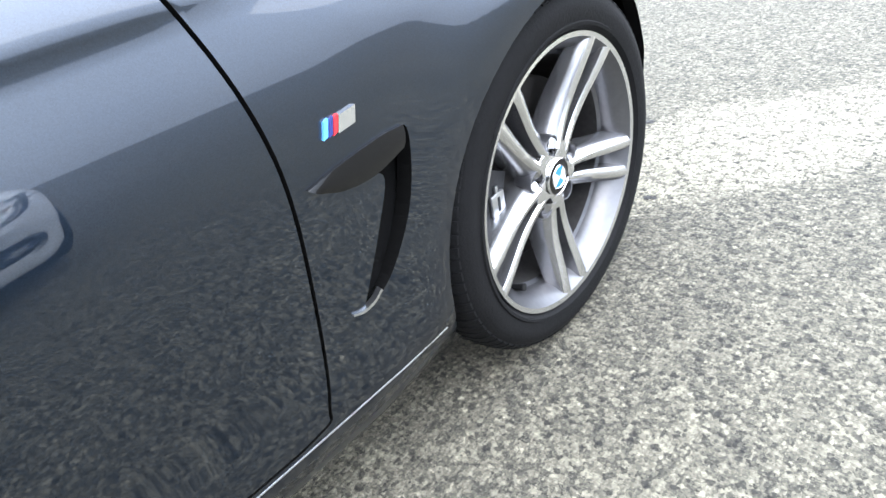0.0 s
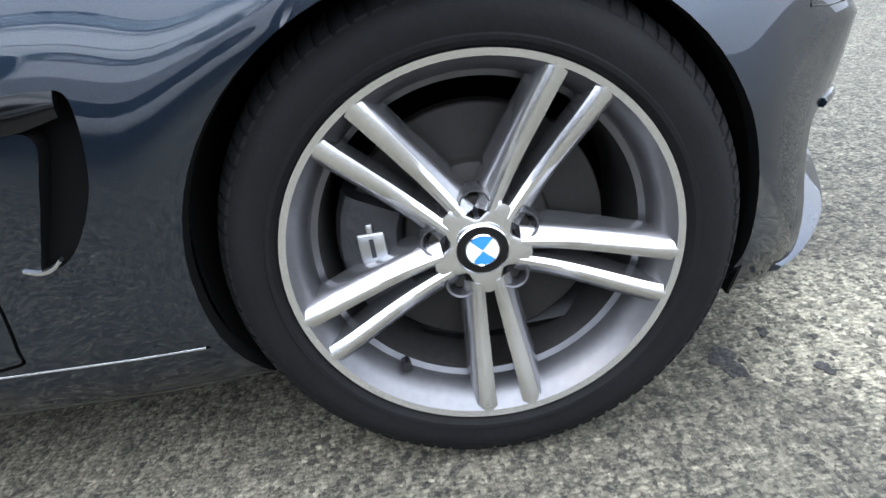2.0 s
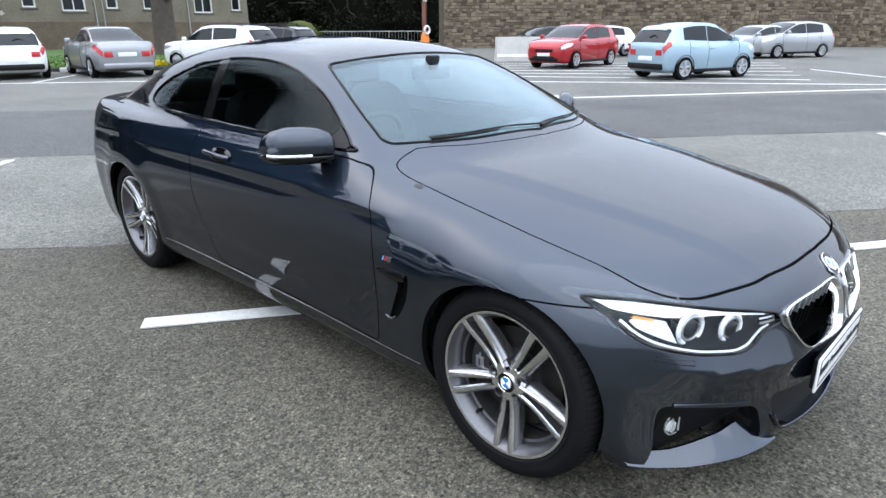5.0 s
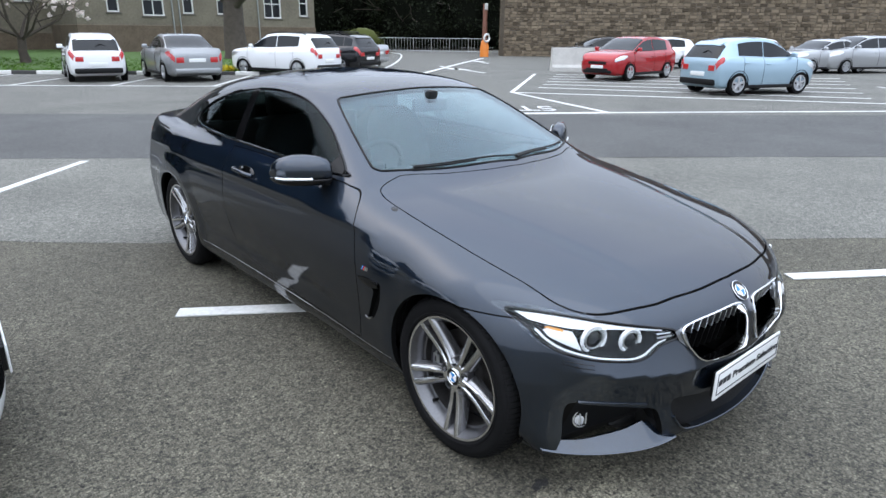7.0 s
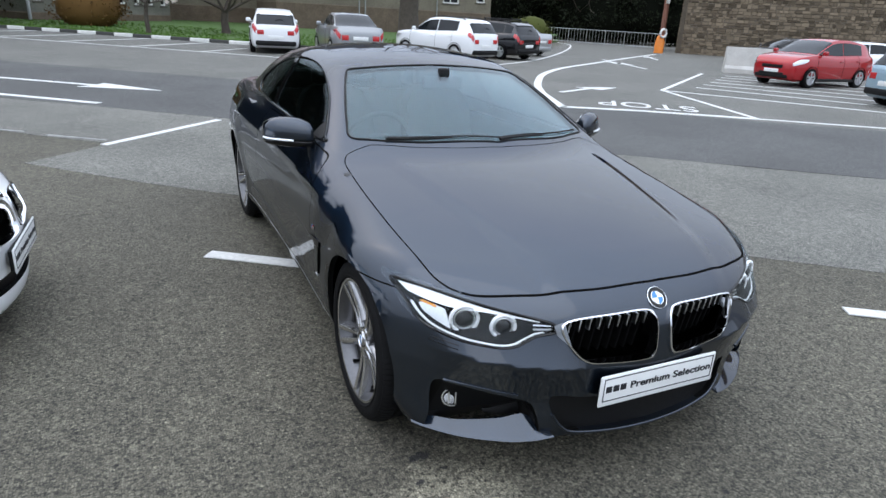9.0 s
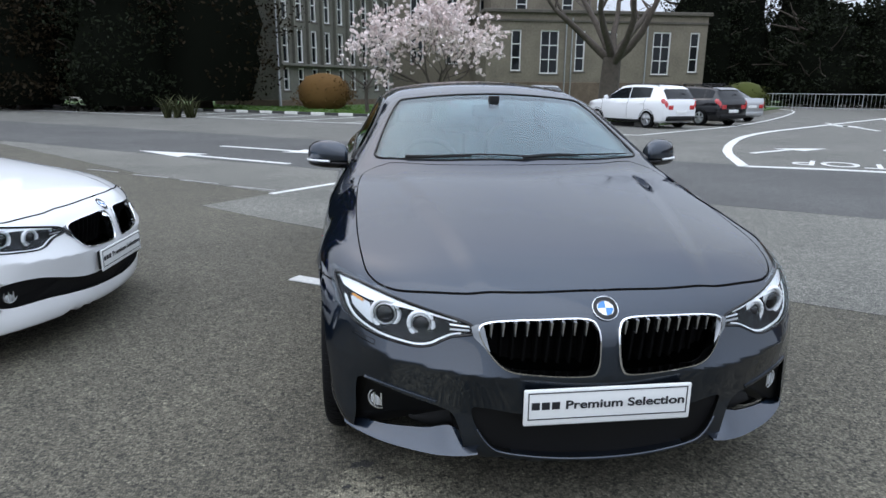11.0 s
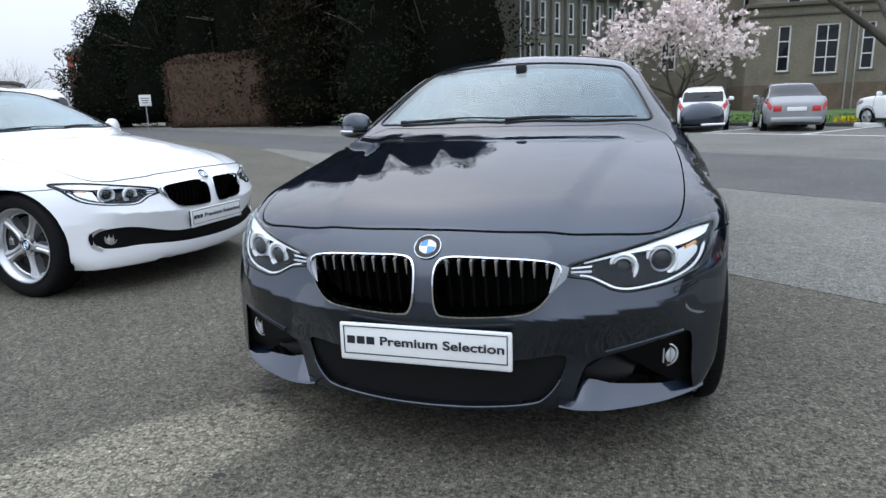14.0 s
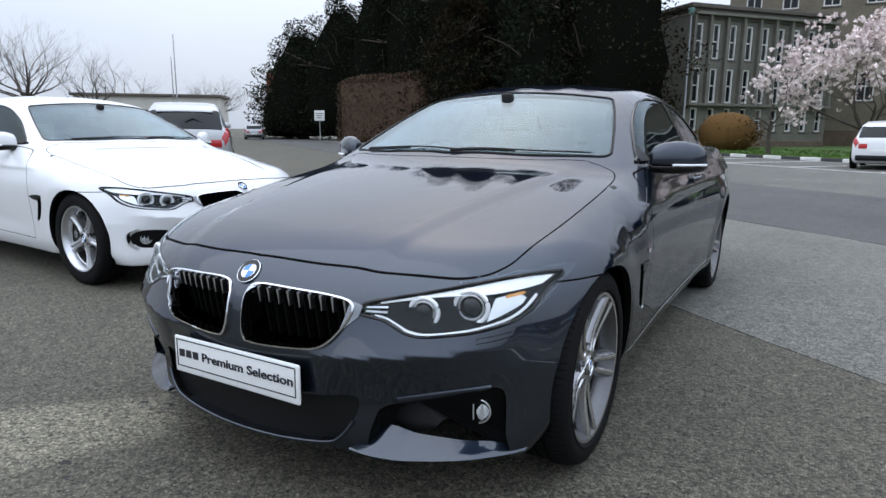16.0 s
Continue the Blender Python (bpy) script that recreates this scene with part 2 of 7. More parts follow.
SCREEN_GLASS = pane_glass("windscreen glass", (0.80, 0.90, 0.92), 0.06, 5.0)
DARK_GLASS = pane_glass("tinted side glass", (0.45, 0.5, 0.5), 0.015, 6.5)
CLEAR = pane_glass("clear lamp lens", (0.98, 0.985, 0.985), 0.012, 7.0)
LAMP_BEZEL = mat("lamp bezel", (0.006, 0.006, 0.007), 0.55, 0.0, spec=0.12)
LEATHER = mat("black leather", (0.02, 0.02, 0.021), 0.5, bump=0.15, bump_scale=150)
BEIGE = mat("grey cabin lining", (0.30, 0.30, 0.29), 0.85, bump=0.1)
PLATE_WHITE = mat("plate reflective white", (0.78, 0.79, 0.78), 0.35, noise_scale=6, noise_amt=0.03)
PLATE_INK = mat("plate dark ink", (0.012, 0.014, 0.018), 0.5)
BLUE = mat("badge blue enamel", (0.02, 0.20, 0.55), 0.15, coat=1)
BADGE_WHITE = mat("badge white enamel", (0.82, 0.83, 0.85), 0.15, coat=1)
PALE_BLUE = mat("badge pale blue", (0.10, 0.36, 0.72), 0.2, coat=1)
NAVY = mat("badge navy", (0.02, 0.03, 0.16), 0.2, coat=1)
SLAT_BLACK = mat("matt black slat", (0.003, 0.003, 0.003), 0.9, spec=0.05)
RED = mat("badge red", (0.62, 0.02, 0.03), 0.2, coat=1)
LAMP_WHITE = mat("white light guide and painted chrome gleam", (0.92, 0.94, 0.96), 0.35, 0.2)
FOG_LENS = mat("fog lens", (0.62, 0.64, 0.66), 0.25, 0.35)
REFLECT = mat("lamp reflector", (0.78, 0.80, 0.82), 0.3, 0.9)
TAIL_RED = mat("red tail lamp", (0.45, 0.012, 0.015), 0.12, coat=1)
AMBER = mat("amber lens", (0.75, 0.30, 0.03), 0.15, coat=1)


# ---- the coupe's shape: metres from the front axle's middle on the ground, nose towards +y ----
WIDE = spline([-4.0, -3.5, -3.1, -2.8, -2.4, -1.9, -1.4, -0.9, -0.5, -0.2, 0.05, 0.3, 0.6, 0.9],
              [0.80, 0.868, 0.9, 0.908, 0.9, 0.888, 0.884, 0.887, 0.898, 0.907, 0.912, 0.91, 0.89, 0.84])
TUCK = spline([0.1, 0.17, 0.23, 0.3, 0.38, 0.47, 0.56, 0.65, 0.73, 0.8, 0.88, 0.98],
              [0.12, 0.078, 0.047, 0.032, 0.024, 0.0145, 0.005, 0.002, 0.013, 0.034, 0.066, 0.115])
DECK = spline([-3.9, -3.7, -3.3, -2.6, -1.6, -0.9, -0.6, -0.3, 0.0, 0.2, 0.4, 0.55, 0.65, 0.72, 0.85],
              [0.97, 0.995, 1.0, 0.985, 0.97, 0.968, 0.955, 0.925, 0.878, 0.84, 0.792, 0.745, 0.695, 0.63, 0.48])
NOSE = spline([0.1, 0.17, 0.22, 0.3, 0.4, 0.48, 0.54, 0.6, 0.66, 0.72, 0.8],
              [0.66, 0.7, 0.716, 0.716, 0.716, 0.716, 0.712, 0.7, 0.67, 0.61, 0.5])
TAIL = spline([0.15, 0.25, 0.4, 0.55, 0.75, 0.95, 1.1], [-3.7, -3.79, -3.85, -3.85, -3.81, -3.81, -3.8])
ROOF = spline([-3.3, -2.9, -2.6, -2.3, -2.0, -1.7, -1.45, -1.2, -1.0], [1.1, 1.24, 1.303, 1.342, 1.36, 1.352, 1.33, 1.29, 1.24])
FW, RW, AXLE = 0.0, -2.81, 0.331


def shell(x, y, z):
    """Below zero inside the coupe's outer skin."""
    ax = np.abs(x)
    w = WIDE(y) - TUCK(z) + 0.021 * step(-y, 0.25, 0.5) * (1 - step(-y, 2.5, 3.3))
    for c in (FW, RW):  # flared arches
        r = np.sqrt((y - c) ** 2 + (z - AXLE) ** 2)
        w = w + 0.0095 * np.exp(-((r - 0.37) / 0.075) ** 2) * step(z, 0.15, 0.3)
    # the bumper's lower corner draws in ahead of the wheel
    w = w - 0.032 * step(y, 0.12, 0.34) * (1 - step(z, 0.2, 0.44))
    # shoulder crease, and the lower one that climbs to the rear
    zc = 0.79 + 0.012 * (-y)
    w = w + 0.011 * np.exp(-np.abs(z - zc) / 0.03) * step(-y, 0.25, 0.9) * (1 - step(-y, 3.3, 3.75))
    zl = 0.315 + 0.035 * np.clip(-y - 0.6, 0, 3)
    w = w - 0.004 * np.exp(-((z - zl - 0.05) / 0.045) ** 2) * step(-y, 0.5, 1.0) * (1 - step(-y, 2.2, 2.5))
    side = ax - w
    # bonnet and boot, with the raised middle of the bonnet
    crown = np.interp(y, [-3.8, -1.0, -0.6, 0.0, 0.5, 0.75], [0.05, 0.06, 0.075, 0.10, 0.105, 0.09])
    top = DECK(y) - crown * (ax / 0.88) ** 2.4
    ridge = np.interp(y, [-0.6, 0.65], [0.56, 0.33])
    top = top - 0.012 * step(ax - ridge, -0.015, 0.07) * step(y, -0.9, -0.3) * (1 - step(y, 0.62, 0.7))
    deck = (z - top) * 0.97
    k = np.interp(y, [-3.6, -1.0, -0.4, 0.4], [0.06, 0.05, 0.12, 0.14])
    low = smax(side, deck, k)
    corner = np.interp(z, [0.2, 0.45, 0.56, 0.66, 0.75], [0.12, 0.14, 0.19, 0.25, 0.27])
    # crease under the lamps: the panel above it leans back, below it falls away
    zc = 0.462 + 0.05 * (ax / 0.76) ** 2
    shelf = np.where(z > zc, np.clip((zc + 0.11 - z) / 0.11, 0, 1) ** 1.5, np.clip((z - zc + 0.15) / 0.15, 0, 1) ** 1.2)
    shelf = 0.036 * shelf * (0.25 + 0.75 * step(ax, 0.2, 0.42)) * (1 - step(ax, 0.66, 0.8))
    front = (y - (NOSE(z) + shelf - 0.31 * (ax / 0.9) ** 2 - corner * (ax / 0.9) ** 8)) * 0.88
    low = smax(low, front, np.interp(z, [0.2, 0.4, 0.7], [0.04, 0.06, 0.075]))
    low = smax(low, (TAIL(z) + 0.42 * (ax / 0.9) ** 3 - y) * 0.9, 0.08)
    low = smax(low, 0.165 - z, 0.02)
    # cabin
    screen = (z - (0.958 + 0.43 * (-0.45 - 0.31 * (ax / 0.75) ** 2 - y))) * 0.91
    back = (z - (1.0 + 0.40 * (y + 3.38 + 0.1 * (ax / 0.6) ** 2))) * 0.92
    roof = z - (ROOF(y) - 0.062 * (ax / 0.6) ** 2.2)
    flank = (ax - (WIDE(y) - 0.085 - 0.11 * step(-y, 2.0, 3.5) - 0.60 * (z - 0.93))) * 0.86
    cab = smax(smax(smax(roof, screen, 0.07), back, 0.12), flank, 0.075)
    cab = smax(cab, 0.8 - z, 0.02)
    return smin(low, cab, 0.028)


def shell_normal(p):
    e = 0.002
    g = np.stack([shell(*(p + d).T) - shell(*(p - d).T) for d in np.eye(3) * e], 1)
    return g / np.maximum(np.linalg.norm(g, axis=1), 1e-9)[:, None]


def skin(origin, way, far=2.0):
    """Where rays from inside leave the skin."""
    lo, hi = np.zeros(len(way)), np.full(len(way), far)
    for _ in range(23):
        mid = (lo + hi) / 2
        inside = shell(*(origin + way * mid[:, None]).T) < 0
        lo, hi = np.where(inside, mid, lo), np.where(inside, hi, mid)
    return (lo + hi) / 2


def side_x(y, z):
    """Half-width of the skin at a height and length."""
    n = np.size(y)
    o = np.stack([np.zeros(n), np.ravel(y) * np.ones(n), np.ravel(z) * np.ones(n)], 1)
    return skin(o, np.tile([1.0, 0, 0], (n, 1)))


def front_y(x, z):
    n = np.size(x)
    o = np.stack([np.ravel(x) * np.ones(n), np.full(n, 0.0), np.ravel(z) * np.ones(n)], 1)
    return skin(o, np.tile([0, 1.0, 0], (n, 1)))


def top_z(x, y):
    n = np.size(x)
    o = np.stack([np.ravel(x) * np.ones(n), np.ravel(y) * np.ones(n), np.full(n, 0.5)], 1)
    return 0.5 + skin(o, np.tile([0, 0, 1.0], (n, 1)))


def shell_mesh():
    """The skin as a closed sheet 22 mm thick, met by rays from a spine inside the car."""
    th = np.concatenate([np.linspace(-90, -35, 8, endpoint=False), np.linspace(-35, 80, 92, endpoint=False), np.linspace(80, 90, 6)])
    th = np.radians(np.concatenate([th, 180 - th[1:-1][::-1]]))
    ph = np.radians(np.linspace(0, 90, 56))[1:]
    y0, y1, zs = -3.1, 0.02, 0.5
    O, D = [], []
    ring = np.stack([np.cos(th), 0 * th, np.sin(th)], 1)
    for a in ph[::-1][1:]:
        O.append(np.tile([0, y0, zs], (len(th), 1))), D.append(ring * math.cos(a) + np.array([0, -math.sin(a), 0]))
    for y in np.linspace(y0, y1, 160):
        O.append(np.tile([0, y, zs], (len(th), 1))), D.append(ring)
    for a in ph[:-1]:
        O.append(np.tile([0, y1, zs], (len(th), 1))), D.append(ring * math.cos(a) + np.array([0, math.sin(a), 0]))
    m, n = len(O), len(th)
    O.append(np.array([[0, y0, zs], [0, y1, zs]])), D.append(np.array([[0, -1.0, 0], [0, 1.0, 0]]))
    O, D = np.concatenate(O), np.concatenate(D)
    t = skin(O, D)
    outer, inner = O + D * t[:, None], O + D * (t - 0.024)[:, None]
    faces = []
    for i in range(m - 1):
        for j in range(n):
            h = (j + 1) % n
            faces.append((i * n + j, i * n + h, (i + 1) * n + h, (i + 1) * n + j))
    for j in range(n):
        h = (j + 1) % n
        faces.append((m * n, h, j))
        faces.append((m * n + 1, (m - 1) * n + j, (m - 1) * n + h))
    N = len(outer)
    faces = [f[::-1] for f in faces]
    allf = faces + [tuple(v + N for v in f[::-1]) for f in faces]
    me = bpy.data.meshes.new("shell")
    me.from_pydata(np.concatenate([outer, inner]).tolist(), [], allf)
    bm = bmesh.new()
    bm.from_mesh(me)
    # outward winding of the outer sheet
    bm.faces.ensure_lookup_table()
    f = bm.faces[n * 80 + 50]
    if f.normal.dot(Vector(shell_normal(np.array([f.calc_center_median()]))[0])) < 0:
        bmesh.ops.reverse_faces(bm, faces=bm.faces)
    bm.to_mesh(me)
    bm.free()
    return me


def plane_point(a, b, d, axis):
    """(a, b) in the plane across an axis, at depth d."""
    return (d, a, b) if axis == "x" else (a, d, b) if axis == "y" else (a, b, d)


def prism(bm, pts, axis, d0, d1):
    extrude_poly(bm, [plane_point(a, b, d0, axis) for a, b in pts], plane_point(0, 0, d1 - d0, axis))


def strip(bm, pts, axis, d0, d1, width=0.005, closed=False):
    """A thin upright band along a line: the cutter of a shut line."""
    p = np.array([q[:2] for q in pts], float)
    n = len(p)
    nx = np.roll(p, -1, 0) if closed else np.concatenate([p[1:], p[-1:]])
    pv = np.roll(p, 1, 0) if closed else np.concatenate([p[:1], p[:-1]])
    t = nx - pv
    t /= np.maximum(np.linalg.norm(t, axis=1), 1e-9)[:, None]
    s = np.stack([-t[:, 1], t[:, 0]], 1) * width / 2
    rings = []
    for a, b in zip(p - s, p + s):
        rings.append([plane_point(*a, d0, axis), plane_point(*b, d0, axis), plane_point(*b, d1, axis), plane_point(*a, d1, axis)])
    if closed:
        vr = [[bm.verts.new(q) for q in r] for r in rings]
        for i in range(n):
            a, b = vr[i], vr[(i + 1) % n]
            for j in range(4):
                h = (j + 1) % 4
                bm.faces.new((a[j], a[h], b[h], b[j]))
    else:
        add_loft(bm, rings)
    bmesh.ops.recalc_face_normals(bm, faces=bm.faces)


def both(fn, bm, pts, axis, d0, d1, *args, **kw):
    """The same cut on both sides of the car."""
    fn(bm, pts, axis, d0, d1, *args, **kw)
    if axis == "x":
        fn(bm, pts, axis, -d0, -d1, *args, **kw)
    else:
        fn(bm, [(-a, b) for a, b in pts], axis, d0, d1, *args, **kw)


def cut(me, cutters):
    """The mesh with the cutters taken out of it."""
    ob = new("cut", me)
    tools = []
    for bm in cutters:
        bmesh.ops.recalc_face_normals(bm, faces=bm.faces)
        cm = bpy.data.meshes.new("tool")
        bm.to_mesh(cm)
        bm.free()
        tool = new("tool", cm)
        tools.append(tool)
        md = ob.modifiers.new("cut", "BOOLEAN")
        md.operation, md.solver, md.object = "DIFFERENCE", "MANIFOLD", tool
    bpy.context.view_layer.update()
    out = bpy.data.meshes.new_from_object(ob.evaluated_get(bpy.context.evaluated_depsgraph_get()))
    for o in (ob, *tools):
        bpy.data.objects.remove(o)
    return out


def islands(me):
    """The mesh's loose pieces as arrays of vertex and face numbers."""
    n = len(me.vertices)
    e = np.zeros(len(me.edges) * 2, int)
    me.edges.foreach_get("vertices", e)
    e = e.reshape(-1, 2)
    lab = np.arange(n)
    while True:
        m = np.minimum(lab[e[:, 0]], lab[e[:, 1]])
        old = lab.copy()
        np.minimum.at(lab, e[:, 0], m), np.minimum.at(lab, e[:, 1], m)
        lab = lab[lab]
        if (old == lab).all():
            break
    return lab


def split_panels(me):
    """Cuts a mesh into its loose pieces; each with the skin's own normals where it is skin."""
    lab = islands(me)
    co = np.zeros(len(me.vertices) * 3)
    me.vertices.foreach_get("co", co)
    co = co.reshape(-1, 3)
    on = np.abs(shell(*co.T)) < 0.0025
    nrm = shell_normal(co)
    polys = [tuple(p.vertices) for p in me.polygons]
    pn = np.zeros(len(polys) * 3)
    me.polygons.foreach_get("normal", pn)
    pn = pn.reshape(-1, 3)
    groups = {}
    for i, p in enumerate(polys):
        groups.setdefault(lab[p[0]], []).append(i)
    out = []
    for g in groups.values():
        if len(g) < 12:
            continue
        idx = sorted({v for i in g for v in polys[i]})
        at = {v: k for k, v in enumerate(idx)}
        pm = bpy.data.meshes.new("panel")
        pm.from_pydata(co[idx].tolist(), [], [tuple(at[v] for v in polys[i]) for i in g])
        custom = []
        for i in g:
            for v in polys[i]:
                custom.append(nrm[v] if on[v] and pn[i] @ nrm[v] > 0.55 else pn[i])
        pm.shade_smooth()
        if len(pm.loops) == len(custom):
            pm.normals_split_custom_set([tuple(c) for c in custom])
        sel = co[idx][on[idx]]
        out.append((pm, sel.mean(0) if len(sel) else co[idx].mean(0), co[idx].min(0), co[idx].max(0)))
    return out


def thin_pane(pm, thick=0.013):
    """Brings a pane's inner face close behind its outer one."""
    co = np.array([v.co for v in pm.vertices])
    inner = shell(*co.T) < -0.006
    co[inner] -= shell_normal(co[inner]) * (shell(*co[inner].T) + thick)[:, None]
    for v, p in zip(pm.vertices, co):
        v.co = p
    return pm


def mirror_pts(pts):
    return [(-a, b) for a, b in pts]


# outlines on the skin
SIDE_GLASS = smooth_path([(-0.86, 0.955), (-1.4, 0.962), (-2.0, 0.972), (-2.5, 0.985), (-2.66, 1.0), (-2.72, 1.03), (-2.66, 1.09), (-2.5, 1.16),
                          (-2.25, 1.225), (-1.95, 1.258), (-1.65, 1.256), (-1.4, 1.222), (-1.15, 1.135), (-0.95, 1.03), (-0.86, 0.975)], 8, True)
DOOR = smooth_path([(-0.78, 0.925), (-0.68, 0.9), (-0.605, 0.8), (-0.567, 0.64), (-0.57, 0.45), (-0.587, 0.31), (-0.615, 0.276), (-0.8, 0.276), (-1.6, 0.286),
                    (-1.76, 0.292), (-1.83, 0.33), (-1.9, 0.45), (-1.955, 0.62), (-1.985, 0.8), (-1.98, 0.93), (-1.94, 0.945), (-1.4, 0.942), (-0.92, 0.935)], 10, True)
HOOD = smooth_path([(0.60, -0.66), (0.69, -0.655), (0.732, -0.62), (0.75, -0.5), (0.757, -0.2), (0.748, 0.1), (0.728, 0.305), (0.70, 0.39), (0.655, 0.448), (0.59, 0.492), (0.464, 0.541), (0.36, 0.568), (0.2, 0.595), (0.0, 0.603)], 10)
HOOD_BACK = smooth_path([(0.0, -0.475), (0.2, -0.495), (0.4, -0.555), (0.54, -0.63)], 6)
SCREEN = smooth_path([(0.0, -0.515), (0.35, -0.575), (0.6, -0.70), (0.665, -0.76), (0.655, -0.84), (0.6, -1.05), (0.535, -1.25), (0.5, -1.3), (0.42, -1.285), (0.2, -1.255), (0.0, -1.25)], 8)
BACKLIGHT = smooth_path([(0.0, -2.68), (0.3, -2.7), (0.44, -2.73), (0.475, -2.78), (0.56, -3.1), (0.6, -3.28), (0.55, -3.33), (0.3, -3.35), (0.0, -3.36)], 8)
LAMP = smooth_path([(0.830, 0.688), (0.765, 0.689), (0.699, 0.680), (0.598, 0.660), (0.511, 0.643), (0.43, 0.626), (0.403, 0.612), (0.405, 0.592), (0.435, 0.585), (0.466, 0.579), (0.498, 0.564), (0.53, 0.549), (0.573, 0.542), (0.636, 0.547), (0.703, 0.556), (0.765, 0.575), (0.797, 0.604), (0.815, 0.648)], 6, True)
KIDNEY = smooth_path([(0.03, 0.56), (0.035, 0.615), (0.07, 0.637), (0.2, 0.636), (0.32, 0.63), (0.375, 0.617), (0.38, 0.59), (0.355, 0.54), (0.315, 0.5), (0.25, 0.484), (0.08, 0.478), (0.04, 0.495)], 7, True)
INTAKE = smooth_path([(0.0, 0.345), (0.25, 0.345), (0.37, 0.36), (0.405, 0.35), (0.39, 0.29), (0.35, 0.235), (0.3, 0.213), (0.15, 0.2), (0.0, 0.197)], 6)
POCKET = smooth_path([(0.445, 0.29), (0.48, 0.338), (0.6, 0.368), (0.69, 0.388), (0.738, 0.396), (0.76, 0.372), (0.764, 0.27), (0.764, 0.13), (0.6, 0.12), (0.43, 0.12), (0.425, 0.2)], 6, True)
WIDE_INTAKE = smooth_path([(0.0, 0.335), (0.28, 0.335), (0.42, 0.36), (0.58, 0.405), (0.7, 0.412), (0.755, 0.385), (0.75, 0.315), (0.7, 0.292), (0.56, 0.291), (0.42, 0.276), (0.25, 0.262), (0.0, 0.257)], 6)
BREATHER = smooth_path([(-0.54, 0.592), (-0.48, 0.601), (-0.415, 0.604), (-0.39, 0.588), (-0.408, 0.5), (-0.458, 0.425), (-0.503, 0.406), (-0.49, 0.44), (-0.462, 0.5), (-0.442, 0.56), (-0.5, 0.572)], 6, True)


def coupe_panels(sport):
    me = shell_mesh()
    holes = bmesh.new()
    for c in (FW, RW):
        for s in (1, -1):
            pts = [(c + 0.348 * math.cos(t), AXLE + 0.006 + (0.328 if math.sin(t) > 0 else 0.348) * math.sin(t)) for t in np.linspace(0, 2 * math.pi, 72, endpoint=False)]
            prism(holes, pts, "x", s * 0.42, s * 1.2)
    both(prism, holes, KIDNEY, "y", 0.3, 1.0)
    mouth = INTAKE if sport else WIDE_INTAKE
    prism(holes, mouth + mirror_pts(mouth)[::-1][1:-1], "y", 0.3, 1.0)
    if sport:
        both(prism, holes, POCKET, "y", 0.25, 1.0)
    both(prism, holes, BREATHER, "x", 0.8, 1.1)
    lines = bmesh.new()
    both(strip, lines, DOOR, "x", 0.6, 1.15, closed=True)
    both(strip, lines, [(-0.36, 0.262), (-0.5, 0.262), (-0.62, 0.263)], "x", 0.7, 1.15, 0.004)
    both(strip, lines, [(0.08, 0.655), (0.2, 0.658), (0.29, 0.662)], "x", 0.6, 1.15)
    half = HOOD_BACK + HOOD
    line = half + mirror_pts(half)[::-1][1:-1]
    strip(lines, line, "z", 0.55, 1.3, np.array([[0.005 + 0.003 * float(step(b, 0.4, 0.52))] for a, b in line]), closed=True)
    rings = bmesh.new()
    both(strip, rings, SIDE_GLASS, "x", 0.35, 1.15, 0.003, closed=True)
    screen = SCREEN + mirror_pts(SCREEN)[::-1][1:-1]
    strip(rings, screen, "z", 0.85, 1.45, 0.003, closed=True)
    back = BACKLIGHT + mirror_pts(BACKLIGHT)[::-1][1:-1]
    strip(rings, back, "z", 0.9, 1.45, 0.003, closed=True)
    both(strip, rings, LAMP, "y", 0.15, 1.0, 0.003, closed=True)
    return split_panels(cut(me, [holes, lines, rings]))




# ---- wheels ----
def sport_spoke(bm, a0, side):
    """One of a pair of slim spokes: machined crowned face, a broad bevel outside, a steep grey wall inside the pair's slot."""
    V = []
    for r in np.linspace(0.05, 0.2475, 14):
        u = (r - 0.05) / 0.1975
        a = a0 + side * math.atan((0.0128 + 0.0190 * u) / r)
        w = 0.0078 + 0.0046 * u + 0.0014 * step(u, 0.85, 1.0)
        x = 0.005 - 0.013 * math.sin(math.pi * u) * (1 - u) + 0.0245 * u
        lap = 0.0085 + 0.0075 * (1 - u) ** 2 - 0.005 * step(u, 0.8, 1.0)
        deep = 0.036 + 0.018 * (1 - u) - 0.012 * u ** 6
        er, et = Vector((0, math.cos(a), math.sin(a))), Vector((0, -math.sin(a), math.cos(a))) * side
        row = ((-w - 0.002, x - deep), (-w, x - 0.0030), (-0.35 * w, x + 0.0010), (0.35 * w, x + 0.0010), (w, x - 0.0034),
               (w + 0.55 * lap, x - 0.0075), (w + lap, x - 0.019), (w + lap + 0.003, x - deep))
        V.append([bm.verts.new(er * r + et * t + Vector((h, 0, 0))) for t, h in row])
    k = len(V[0])
    for p, q in zip(V, V[1:]):
        for i in range(k):
            j = (i + 1) % k
            bm.faces.new((p[i], p[j], q[j], q[i])).material_index = 0 if 1 <= i <= 3 else 1
    for e in (V[0], V[-1]):
        bm.faces.new(e).material_index = 1


